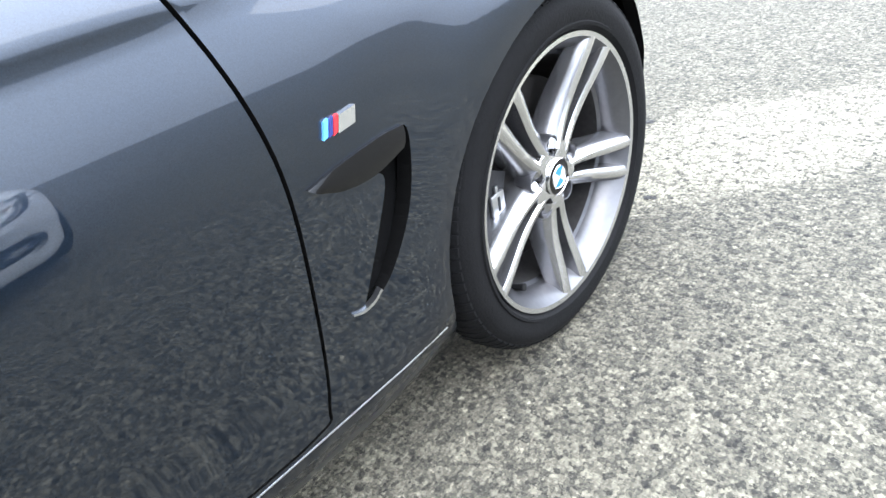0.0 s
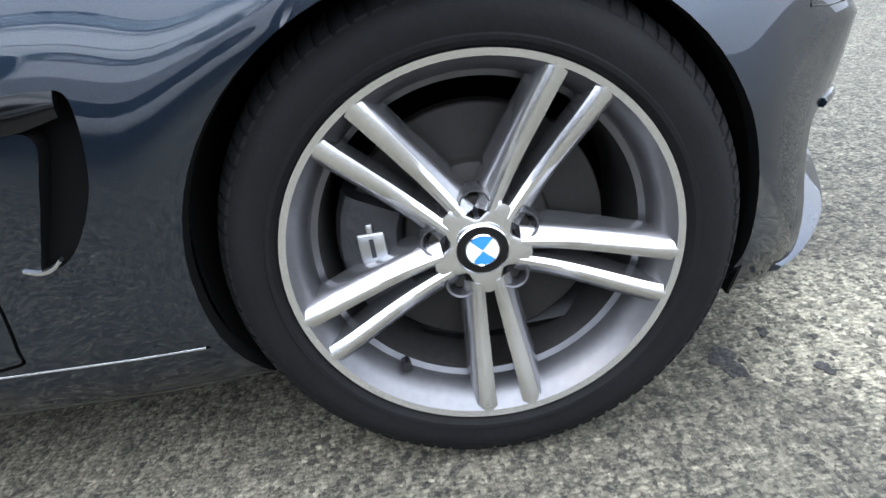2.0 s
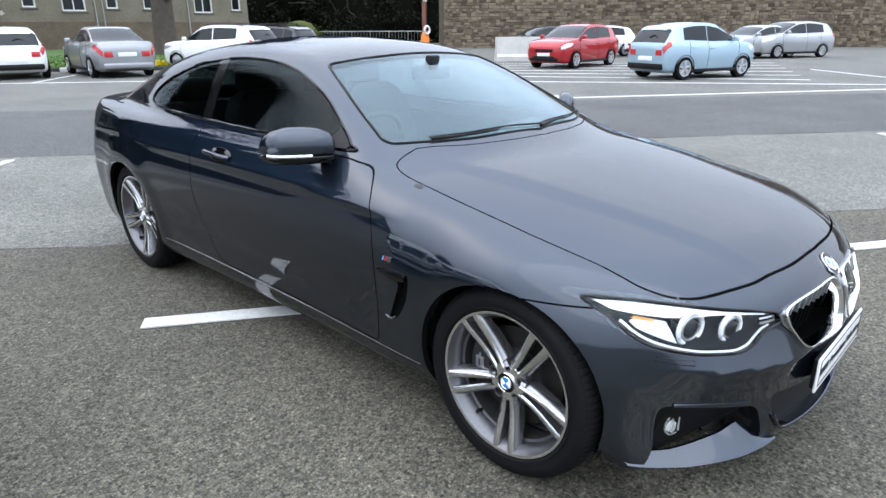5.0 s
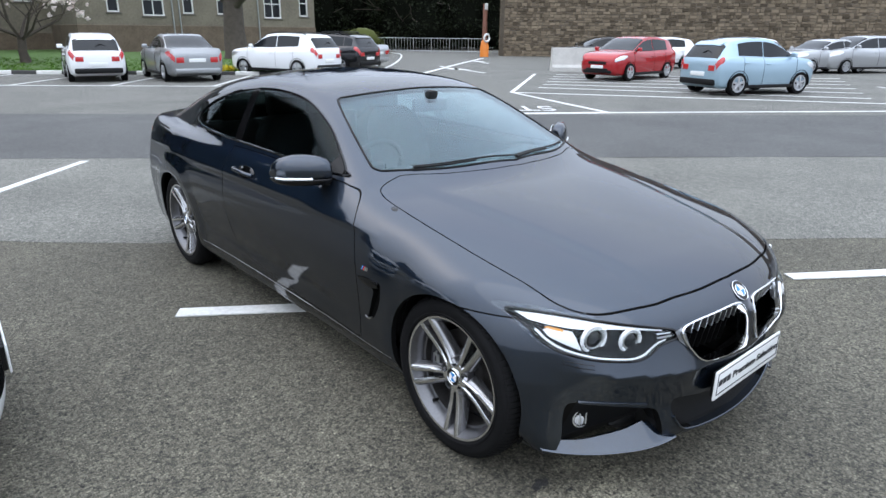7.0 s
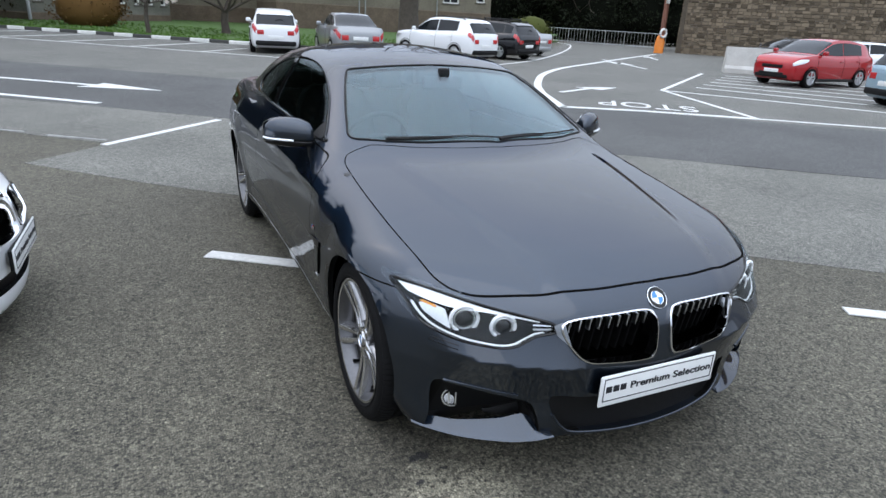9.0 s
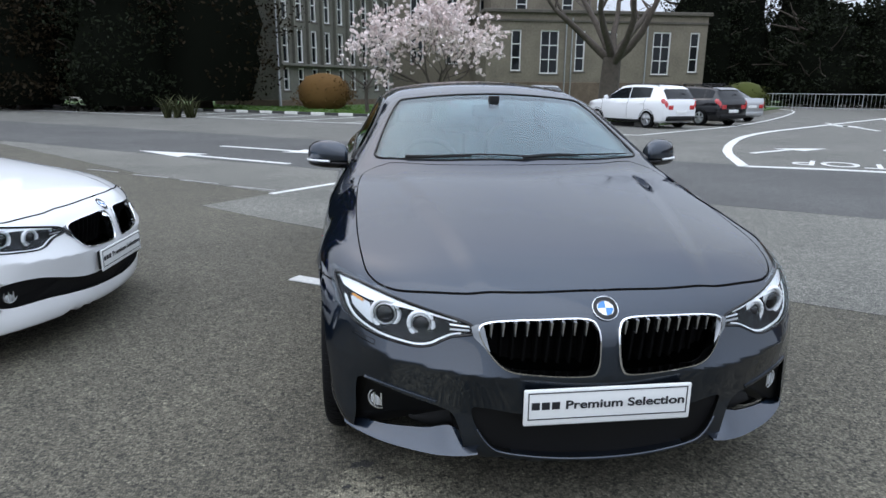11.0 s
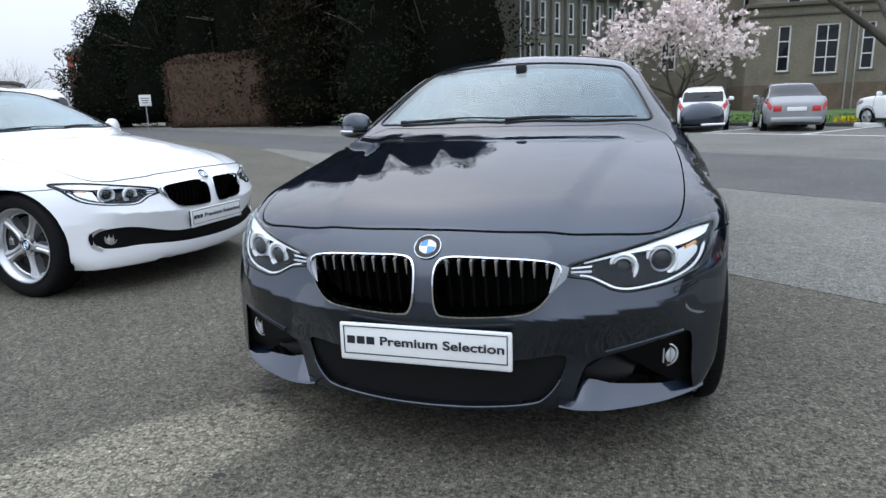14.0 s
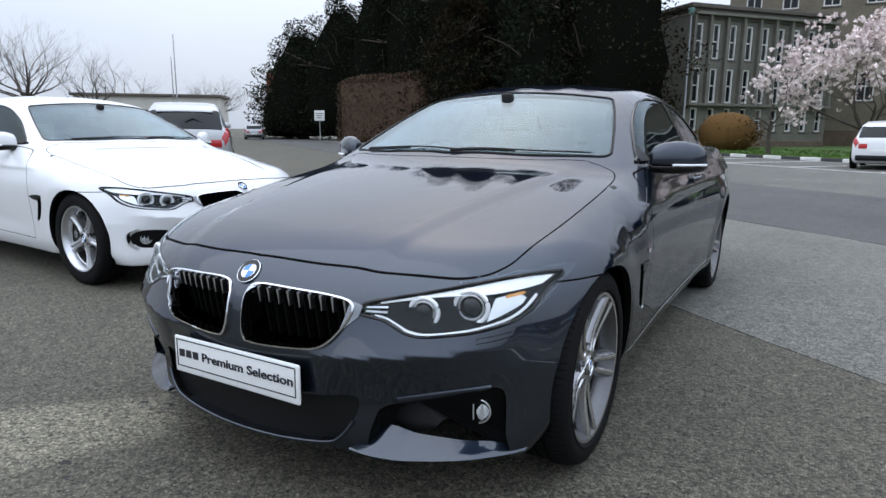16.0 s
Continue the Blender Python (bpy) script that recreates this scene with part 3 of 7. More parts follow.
def star_spoke(bm, a0):
    """A broad single spoke of the silver wheel, grooved down its middle."""
    V = []
    for r in np.linspace(0.05, 0.222, 8):
        u = (r - 0.05) / 0.172
        w = 0.034 - 0.012 * math.sin(math.pi * min(1, u * 1.2)) + 0.004 * u
        x = 0.0 - 0.006 * math.sin(math.pi * u) + 0.012 * u
        er, et = Vector((0, math.cos(a0), math.sin(a0))), Vector((0, -math.sin(a0), math.cos(a0)))
        row = [(w + 0.008, x - 0.05), (w, x), (w * 0.4, x + 0.003), (0, x - 0.004), (-w * 0.4, x + 0.003), (-w, x), (-w - 0.008, x - 0.05)]
        V.append([bm.verts.new(er * r + et * t + Vector((h, 0, 0))) for t, h in row])
    for p, q in zip(V, V[1:]):
        for i in range(7):
            j = (i + 1) % 7
            bm.faces.new((p[i], p[j], q[j], q[i]))
    for e in (V[0], V[-1]):
        bm.faces.new(e)


def roundel_mesh(r, axis="x", turn=0.0):
    """A round badge: metal rim, dark ring, four quarters in blue and white."""
    bm = bmesh.new()
    n = 48
    prof = [(r, 0.0), (r, 0.004), (r * 0.955, 0.005), (r * 0.93, 0.0035), (r * 0.64, 0.0042), (r * 0.6, 0.006), (r * 0.57, 0.0045), (0.0, 0.006)]
    rings = []
    for rr, h in prof[:-1]:
        rings.append([bm.verts.new((h, rr * math.cos(t + turn), rr * math.sin(t + turn))) for t in np.linspace(0, 2 * math.pi, n, endpoint=False)])
    mid = bm.verts.new((prof[-1][1], 0, 0))
    mats = (0, 0, 0, 1, 0, 0)
    for k, (a, b) in enumerate(zip(rings, rings[1:])):
        for i in range(n):
            j = (i + 1) % n
            bm.faces.new((a[i], a[j], b[j], b[i])).material_index = mats[k]
    for i in range(n):
        f = bm.faces.new((rings[-1][i], rings[-1][(i + 1) % n], mid))
        f.material_index = 2 if (i * 4 // n) % 2 else 3
    bm.faces.new(rings[0][::-1])
    bmesh.ops.recalc_face_normals(bm, faces=bm.faces)
    me = bpy.data.meshes.new("roundel")
    if axis == "y":
        bmesh.ops.transform(bm, matrix=Matrix.Rotation(radians(90), 4, "Z"), verts=bm.verts)
    bm.to_mesh(me)
    bm.free()
    me.shade_smooth()
    me.set_sharp_from_angle(angle=radians(25))
    for m in (CHROME, GLOSS_BLACK, BLUE, BADGE_WHITE):
        me.materials.append(m)
    return me


def mesh_of(bm, mats, smooth=35):
    me = bpy.data.meshes.new("mesh")
    bmesh.ops.recalc_face_normals(bm, faces=bm.faces)
    bm.to_mesh(me)
    bm.free()
    me.shade_smooth()
    me.set_sharp_from_angle(angle=radians(smooth))
    for m in mats:
        me.materials.append(m)
    return me


def wheel_kit(sport):
    """The meshes of one wheel, outer face towards +x, and where they sit: name, mesh, label."""
    kit = []
    R, rim = 0.3235, (0.237 if sport else 0.218)
    bm = bmesh.new()
    lip = rim + 0.0135
    add_revolve(bm, [(lip, 0.098), (lip - 0.003, 0.106), (rim + 0.002, 0.104), (rim - 0.006, 0.092), (rim - 0.015, 0.08), (rim - 0.021, 0.052), (rim - 0.029, 0.048), (rim - 0.034, 0.0), (rim - 0.036, -0.1),
                     (rim + 0.004, -0.104), (rim + 0.004, -0.098), (rim - 0.024, -0.09), (rim - 0.022, 0.03), (rim - 0.008, 0.08), (rim, 0.092)], 96)
    for f in bm.faces:
        c = f.calc_center_median()
        f.material_index = 0 if math.hypot(c.y, c.z) > rim + 0.001 and c.x > 0.09 else (1 if c.x > 0.045 else 2)
    base = mesh_of(bm, (RIM_FACE, RIM_GREY, BARREL) if sport else (ALLOY, ALLOY, BARREL))
    # tyre: sidewall with its rim guard and a grooved tread
    bm = bmesh.new()
    add_revolve(bm, [(lip - 0.004, 0.095), (lip + 0.002, 0.106), (lip + 0.006, 0.1125), (lip + 0.011, 0.1135), (lip + 0.013, 0.1105), (lip + 0.028, 0.1135), (R - 0.032, 0.1125), (R - 0.028, 0.1105), (R - 0.02, 0.1065), (R - 0.0125, 0.0985), (R - 0.006, 0.086),
                     (R - 0.002, 0.07), (R, 0.045), (R - 0.007, 0.043), (R - 0.007, 0.035), (R, 0.033), (R, 0.006), (R - 0.007, 0.004), (R - 0.007, -0.004), (R, -0.006), (R, -0.033), (R - 0.007, -0.035),
                     (R - 0.007, -0.043), (R, -0.045), (R, -0.07), (R - 0.012, -0.1), (R - 0.04, -0.112), (lip + 0.01, -0.112), (lip - 0.01, -0.095)], 120)
    kit.append(("tyre", mesh_of(bm, (RUBBER,), 30), "", "black low-profile rubber tyre"))
    # shoulder sipes: raised blocks on the tread's outer edge
    bm = bmesh.new()
    for k in range(92):
        a = 2 * math.pi * k / 92
        rings = []
        for x, r in ((0.1035, R - 0.0185), (0.096, R - 0.0125), (0.086, R - 0.0065), (0.07, R - 0.0022), (0.048, R + 0.0004)):
            rings.append([(x, (r + d) * math.cos(a + e), (r + d) * math.sin(a + e)) for e, d in ((0.003, -0.008), (0.058, -0.008), (0.055, 0.0046), (0.006, 0.0046))])
        add_loft(bm, rings)
    kit.append(("tread", mesh_of(bm, (RUBBER,), 30), "", ""))
    face = 0.075 if sport else 0.06
    if sport:
        for k in range(5):
            for s in (1, -1):
                bm = bmesh.new()
                sport_spoke(bm, radians(-88 + 72 * k), s)
                bmesh.ops.translate(bm, vec=(face, 0, 0), verts=bm.verts)
                kit.append(("spoke", mesh_of(bm, (RIM_FACE, RIM_BEVEL), 34), "", ""))
    else:
        for k in range(5):
            bm = bmesh.new()
            star_spoke(bm, radians(-82 + 72 * k))
            bmesh.ops.translate(bm, vec=(face, 0, 0), verts=bm.verts)
            kit.append(("spoke", mesh_of(bm, (ALLOY,), 30), "", ""))
    # hub with five bolt wells
    bm = bmesh.new()
    n = 80
    outer = [0.054 + 0.013 * math.cos(5 * (t - radians(-88))) for t in np.linspace(0, 2 * math.pi, n, endpoint=False)]
    rings = []
    for k, x in ((0.5, 0.004), (0.8, 0.006), (0.97, 0.004), (1.0, -0.002), (1.04, -0.05)):
        rings.append([(face + x, k * o * math.cos(t), k * o * math.sin(t)) for o, t in zip(outer, np.linspace(0, 2 * math.pi, n, endpoint=False))])
    add_loft(bm, rings)
    kit.append(("hub", mesh_of(bm, (RIM_FACE if sport else ALLOY,), 40), "", ""))
    for k in range(5):
        a = radians(-88 + 36 + 72 * k)
        cy, cz = 0.0585 * math.cos(a), 0.0585 * math.sin(a)
        bm = bmesh.new()
        add_revolve(bm, [(0.0215, -0.008), (0.0195, -0.001), (0.0172, -0.002), (0.0155, -0.03), (0.0, -0.03), (0.0, -0.035), (0.019, -0.035)], 24)
        bmesh.ops.translate(bm, vec=(face + 0.003, cy, cz), verts=bm.verts)
        kit.append(("bolt_well", mesh_of(bm, (RIM_GREY,)), "", ""))
        bm = bmesh.new()
        add_revolve(bm, [(0.0105, -0.03), (0.0105, -0.012), (0.009, -0.0105), (0.0, -0.0105), (0.0, -0.03)], 6)
        bmesh.ops.translate(bm, vec=(face + 0.003, cy, cz), verts=bm.verts)
        kit.append(("wheel_bolt", mesh_of(bm, (IRON,), 20), "", "dark steel wheel bolt"))
    cap = roundel_mesh(0.0345, "x", radians(-45))
    kit.append(("centre_cap", cap, (face + 0.006, 0, 0), "round centre cap with blue and white quarters"))
    bm = bmesh.new()
    add_tube(bm, [(0.05, -0.128, -0.172), (0.062, -0.126, -0.169), (0.075, -0.124, -0.166)], [0.007, 0.006, 0.0075], 10)
    kit.append(("valve", mesh_of(bm, (BLACK_TRIM,)), "", "black rubber tyre valve"))
    bm = bmesh.new()
    add_revolve(bm, [(0.17, 0.012), (0.168, 0.014), (0.1, 0.014), (0.095, 0.022), (0.075, 0.03), (0.0, 0.03), (0.0, -0.014), (0.168, -0.014), (0.17, -0.012)], 64)
    kit.append(("brake_disc", mesh_of(bm, (IRON,)), "", "brown-tinged iron brake disc"))
    bm = bmesh.new()
    ring = []
    for x, r0, r1 in ((-0.03, 0.1, 0.185), (0.02, 0.1, 0.188), (0.042, 0.108, 0.18), (0.046, 0.118, 0.168)):
        arc = np.linspace(radians(152), radians(212), 9)
        ring.append([(x, r1 * math.cos(a), r1 * math.sin(a)) for a in arc] + [(x, r0 * math.cos(a), r0 * math.sin(a)) for a in arc[::-1]])
    add_loft(bm, ring)
    kit.append(("brake_caliper", mesh_of(bm, (CALIPER,), 40), "", "grey cast brake caliper"))
    bm = bmesh.new()
    add_box(bm, (0.05, -0.138, 0.012), (0.008, 0.036, 0.042), bevel=0.004)
    add_box(bm, (0.05, -0.138, 0.037), (0.006, 0.008, 0.016), bevel=0.002)
    kit.append(("caliper_clip", mesh_of(bm, (SATIN,)), "", "pale metal caliper spring plate"))
    bm = bmesh.new()
    add_box(bm, (0.0545, -0.138, 0.012), (0.001, 0.006, 0.026))
    kit.append(("clip_mark", mesh_of(bm, (PLATE_INK,)), "", ""))
    return base, kit


KITS = {}


def add_wheel(car, sport, m):
    if sport not in KITS:
        KITS[sport] = wheel_kit(sport)
    base, kit = KITS[sport]
    hub = new("wheel", base)
    hub.parent = car
    hub.matrix_local = m
    for name, me, at, label in kit:
        ob = new(name, me)
        ob.parent = hub
        if at:
            ob.location = at
        if label:
            tagged(ob, label)


# ---- pieces that lie on the coupe's skin ----
def on_skin(axis, a, b, lift=0.0, side=1):
    """Points of the skin over (a, b) seen along an axis, lifted along its normal."""
    a, b = np.ravel(np.asarray(a, float)), np.ravel(np.asarray(b, float))
    if axis == "x":
        p = np.stack([side_x(a, b), a, b], 1)
    elif axis == "y":
        p = np.stack([a, front_y(a, b), b], 1)
    else:
        p = np.stack([a, b, top_z(a, b)], 1)
    p = p + shell_normal(p) * lift
    if axis == "x" and side < 0:
        p[:, 0] *= -1
    return p


def skin_band(bm, A, B, axis, n=4, lift=0.003, thick=0.006, side=1, smooth_n=12, crown=0.0):
    """A raised piece between two lines on the skin."""
    A, B = np.array(smooth_path(A, smooth_n)) if smooth_n else np.array(A), np.array(smooth_path(B, smooth_n)) if smooth_n else np.array(B)
    m = min(len(A), len(B))
    us = np.linspace(0, 1, n + 1)
    L = np.concatenate([A[:m] * (1 - u) + B[:m] * u for u in us])
    base = on_skin(axis, L[:, 0], L[:, 1], 0.0, 1)
    nr = shell_normal(base)
    rise = np.repeat([lift + crown * math.sin(math.pi * u) for u in us], m)[:, None]
    top, low = base + nr * rise, base + nr * (lift - thick)
    if side < 0:
        top[:, 0] *= -1
        low[:, 0] *= -1
    rows_top, rows_low = top.reshape(n + 1, m, 3), low.reshape(n + 1, m, 3)
    T = [[bm.verts.new(p) for p in r] for r in rows_top]
    U = [[bm.verts.new(p) for p in r] for r in rows_low]
    for k in range(n):
        for i in range(m - 1):
            bm.faces.new((T[k][i], T[k][i + 1], T[k + 1][i + 1], T[k + 1][i]))
            bm.faces.new((U[k][i], U[k + 1][i], U[k + 1][i + 1], U[k][i + 1]))
    for i in range(m - 1):
        bm.faces.new((T[0][i], U[0][i], U[0][i + 1], T[0][i + 1]))
        bm.faces.new((T[n][i], T[n][i + 1], U[n][i + 1], U[n][i]))
    for k in range(n):
        bm.faces.new((T[k][0], T[k + 1][0], U[k + 1][0], U[k][0]))
        bm.faces.new((T[k][-1], U[k][-1], U[k + 1][-1], T[k + 1][-1]))
    bmesh.ops.recalc_face_normals(bm, faces=bm.faces)


def skin_tube(bm, pts, axis, r, lift=0.0, side=1, n=8, closed=False):
    p = np.array(pts)
    add_tube(bm, on_skin(axis, p[:, 0], p[:, 1], lift, side), r, n, closed)


def flip_x(bm):
    bmesh.ops.scale(bm, vec=(-1, 1, 1), verts=bm.verts)
    bmesh.ops.reverse_faces(bm, faces=bm.faces)


def torus(bm, r, t, n=40, k=8, arc=(0, 360)):
    """A ring round y, whole or in part."""
    a = np.radians(np.linspace(*arc, n, endpoint=arc[1] - arc[0] < 360))
    add_tube(bm, [(r * math.cos(q), 0, r * math.sin(q)) for q in a], t, k, arc[1] - arc[0] >= 360)


def lamp_unit(car, sd):
    """What stands behind the clear lens of one headlamp."""
    L = np.array(LAMP)
    c = L.mean(0)
    bm = bmesh.new()
    rings = []
    for k, d in ((0.985, 0.012), (0.975, 0.06), (0.93, 0.11), (0.5, 0.13), (0.06, 0.13)):
        q = c + (L - c) * k
        y = front_y(q[:, 0], q[:, 1]) - d
        rings.append([(sd * a, yy, b) for (a, b), yy in zip(q, y)])
    add_loft(bm, rings)
    bmesh.ops.recalc_face_normals(bm, faces=bm.faces)
    unit = part("headlamp_housing", bm, LAMP_BEZEL, car, "black headlamp housing with twin ring lights", 40)
    for x, z, r in ((0.553, 0.598, 0.040), (0.662, 0.611, 0.046)):
        y = float(front_y([x], [z])[0]) - 0.026
        turn = Matrix.Translation((sd * x, y, z)) @ Matrix.Rotation(radians(-sd * 18), 4, "Z")
        bm = bmesh.new()
        torus(bm, r, 0.0068)
        bmesh.ops.transform(bm, matrix=turn, verts=bm.verts)
        part("ring_light", bm, LAMP_WHITE, unit, "white ring light", 60)
        bm = bmesh.new()
        add_revolve(bm, [(0.0, 0.012), (r * 0.4, 0.009), (r * 0.7, -0.002), (r * 0.78, -0.014), (r * 0.95, -0.01), (r * 0.95, -0.04), (0.0, -0.04)], 36, "y")
        bmesh.ops.transform(bm, matrix=turn, verts=bm.verts)
        part("projector", bm, [GLOSS_BLACK], unit, "", 40)
        bm = bmesh.new()
        torus(bm, r * 0.74, 0.0035, 36)
        bmesh.ops.transform(bm, matrix=turn @ Matrix.Translation((0, 0.002, 0)), verts=bm.verts)
        part("projector_trim", bm, SATIN, unit, "", 60)
        bm = bmesh.new()
        add_box(bm, (0, 0.004, -r - 0.008), (0.022, 0.016, 0.014), bevel=0.004)
        bmesh.ops.transform(bm, matrix=turn, verts=bm.verts)
        part("ring_clip", bm, CHROME, unit)
    # black tube drawn for the dark gap round the lens
    bm = bmesh.new()
    skin_tube(bm, LAMP, "y", 0.0048, -0.001, 1, 6, True)
    if sd < 0:
        flip_x(bm)
    part("lamp_gap_line", bm, GLOSS_BLACK, unit, "", 60)
    # brow and lower trim: white colour in place of sky mirrored by chrome
    top = [(0.818, 0.684), (0.765, 0.685), (0.699, 0.676), (0.598, 0.656), (0.511, 0.639), (0.45, 0.626)]
    low = [(0.802, 0.664), (0.757, 0.655), (0.70, 0.648), (0.60, 0.645), (0.511, 0.633), (0.45, 0.622)]
    for name, A, B, m, lab in (("white_brow", top, low, LAMP_WHITE, "lamp brow painted white for mirrored sky"),
                               ("lower_trim", [(0.44, 0.589), (0.47, 0.583), (0.503, 0.568), (0.533, 0.553), (0.574, 0.5465), (0.636, 0.5515), (0.70, 0.561), (0.758, 0.579), (0.79, 0.608), (0.808, 0.65)],
                                [(0.44, 0.593), (0.472, 0.587), (0.506, 0.572), (0.536, 0.558), (0.575, 0.5515), (0.634, 0.5565), (0.697, 0.566), (0.753, 0.584), (0.784, 0.611), (0.801, 0.65)], LAMP_WHITE, "lower trim painted white for its gleam"),
                               ("side_reflector", [(0.722, 0.640), (0.756, 0.648), (0.79, 0.655)], [(0.715, 0.577), (0.748, 0.587), (0.782, 0.620)], REFLECT, "faceted bright reflector"),
                               ("side_marker", [(0.742, 0.646), (0.765, 0.651), (0.782, 0.655)], [(0.744, 0.637), (0.765, 0.642), (0.78, 0.646)], AMBER, "amber side marker"),
                               ("inner_fin", [(0.415, 0.613), (0.44, 0.615), (0.472, 0.617)], [(0.415, 0.609), (0.44, 0.610), (0.472, 0.611)], CHROME, ""),
                               ("inner_fin", [(0.415, 0.603), (0.44, 0.603), (0.472, 0.603)], [(0.415, 0.598), (0.44, 0.597), (0.472, 0.597)], SATIN, "")):
        bm = bmesh.new()
        skin_band(bm, A, B, "y", 3, {"side_reflector": -0.018, "white_brow": -0.006, "side_marker": -0.014}.get(name, -0.009), 0.005, 1, 8)
        if sd < 0:
            flip_x(bm)
        part(name, bm, m, unit, lab, 40)


def kidney(car, sd, sport):
    bm = bmesh.new()
    K = np.array(KIDNEY)
    c = K.mean(0)
    rings = []
    for k, d in ((1.034, 0.003), (1.026, 0.01), (0.99, 0.012), (0.976, 0.004), (0.966, -0.03), (1.02, -0.03)):
        q = c + (K - c) * np.array([1 + (k - 1) * 0.75, 1 + (k - 1) * 1.5])
        p = on_skin("y", q[:, 0], q[:, 1], d)
        rings.append([(sd * x, y, z) for x, y, z in p])
    rings.append(rings[0])
    add_loft(bm, rings, cap=False)
    bmesh.ops.remove_doubles(bm, verts=bm.verts, dist=1e-6)
    bmesh.ops.recalc_face_normals(bm, faces=bm.faces)
    frame_ob = part("grille_frame", bm, CHROME, car, "chrome kidney-shaped grille frame", 45)
    for k in range(9):
        x = 0.062 + k * 0.0355
        inside = [b for a, b in KIDNEY if abs(a - x) < 0.012]
        z0, z1 = min(inside) + 0.004, max(inside) - 0.006
        y = float(front_y([x], [0.6])[0])
        bm = bmesh.new()
        rings = []
        for u in np.linspace(0, 1, 6):
            z = z0 + (z1 - z0) * u
            yy = y - 0.05 + 0.016 * u - 0.008 * (1 - u)
            rings.append([(sd * x - 0.0035, yy, z), (sd * x + 0.0035, yy, z), (sd * x + 0.0045, yy - 0.04, z), (sd * x - 0.0045, yy - 0.04, z)])
        add_loft(bm, rings)
        slat = part("grille_slat", bm, SLAT_BLACK, frame_ob, "", 30)
        bm = bmesh.new()
        add_loft(bm, [[(sd * x - w, yy + 0.001, z), (sd * x + w, yy + 0.001, z), (sd * x + w, yy - 0.02, z), (sd * x - w, yy - 0.02, z)]
                      for w, yy, z in ((0.001, y - 0.022, z1 - 0.045), (0.003, y - 0.019, z1 - 0.02), (0.0045, y - 0.016, z1 - 0.001))])
        part("slat_tip", bm, SATIN if sport else SLAT_BLACK, frame_ob, "", 30)
    bm = bmesh.new()
    q = c + (K - c) * 1.02
    extrude_poly(bm, [(sd * a, 0.575, b) for a, b in q], (0, 0.01, 0))
    part("grille_backing", bm, DARK_VOID, frame_ob)
    bm = bmesh.new()
    skin_band(bm, [(0.372, 0.622), (0.39, 0.619), (0.408, 0.612)], [(0.352, 0.532), (0.372, 0.556), (0.4, 0.582)], "y", 4, 0.004, 0.01, 1, 6)
    if sd < 0:
        flip_x(bm)
    part("grille_wing", bm, DARK_CHROME, frame_ob, "", 40)


def door_mirror(car, paint, sd):
    """A mirror: painted cap, dark base, white indicator strip and the glass behind."""
    bm = bmesh.new()
    xs = [0.805, 0.82, 0.855, 0.90, 0.945, 0.985, 1.010, 1.018]
    hh = [0.045, 0.062, 0.074, 0.078, 0.076, 0.066, 0.048, 0.02]
    dd = [0.03, 0.05, 0.065, 0.07, 0.068, 0.06, 0.044, 0.018]

    def ring(x, h, d, z0, lo, hi, flat):
        out = []
        for t in np.linspace(0, 2 * math.pi, 24, endpoint=False):
            cy, cz = math.cos(t), math.sin(t)
            cy, cz = math.copysign(abs(cy) ** 0.75, cy), math.copysign(abs(cz) ** 0.75, cz)
            y = -0.985 - 0.62 * (x - 0.9) + (d * cy if cy > 0 else flat * cy)
            out.append((sd * x, y, z0 + (hi * h * cz if cz > 0 else lo * h * cz)))
        return out
    add_loft(bm, [ring(x, h, d, 0.952, 0.18, 1.22, 0.045) for x, h, d in zip(xs, hh, dd)])
    bmesh.ops.recalc_face_normals(bm, faces=bm.faces)
    cap = part("door_mirror", bm, paint, car, "painted door mirror with white indicator strip", 45)
    bm = bmesh.new()
    add_loft(bm, [ring(x, h, d * 0.97, 0.936, 0.42, 0.12, 0.045) for x, h, d in zip(xs, hh, dd)])
    add_loft(bm, [[(sd * x, -0.95 + a + 0.5 * (0.85 - x), z) for a, z in ((0.03, 0.905 + e), (0.03, 0.93 + e), (-0.035, 0.93 + e), (-0.035, 0.905 + e))] for x, e in ((0.77, -0.01), (0.82, 0.002), (0.88, 0.012), (0.92, 0.018))])
    bmesh.ops.recalc_face_normals(bm, faces=bm.faces)
    part("mirror_base", bm, GLOSS_BLACK, cap, "gloss black mirror foot", 45)
    bm = bmesh.new()
    A = [(sd * x, -0.985 - 0.62 * (x - 0.9) + d * 1.0 + 0.003, 0.944) for x, d in zip(xs[3:], dd[3:])]
    add_tube(bm, smooth_path(A, 5), 0.0055, 8)
    part("indicator_strip", bm, LAMP_WHITE, cap, "white indicator strip", 60)
    bm = bmesh.new()
    extrude_poly(bm, [(sd * (0.912 + 0.085 * math.cos(t)), -1.040 - 0.0527 * math.cos(t), 0.978 + 0.05 * math.sin(t)) for t in np.linspace(0, 2 * math.pi, 24, endpoint=False)], (0, -0.003, 0))
    part("mirror_glass", bm, mat("mirror glass", (0.9, 0.9, 0.9), 0.02, 1.0), cap)


def text_mesh(body, size):
    cu = bpy.data.curves.new("text", "FONT")
    cu.body, cu.size, cu.align_x, cu.align_y = body, size, "LEFT", "CENTER"
    cu.extrude, cu.offset = 0.0006, 0.0008
    ob = new("text", cu)
    bpy.context.view_layer.update()
    me = bpy.data.meshes.new_from_object(ob.evaluated_get(bpy.context.evaluated_depsgraph_get()))
    bpy.data.objects.remove(ob)
    return me


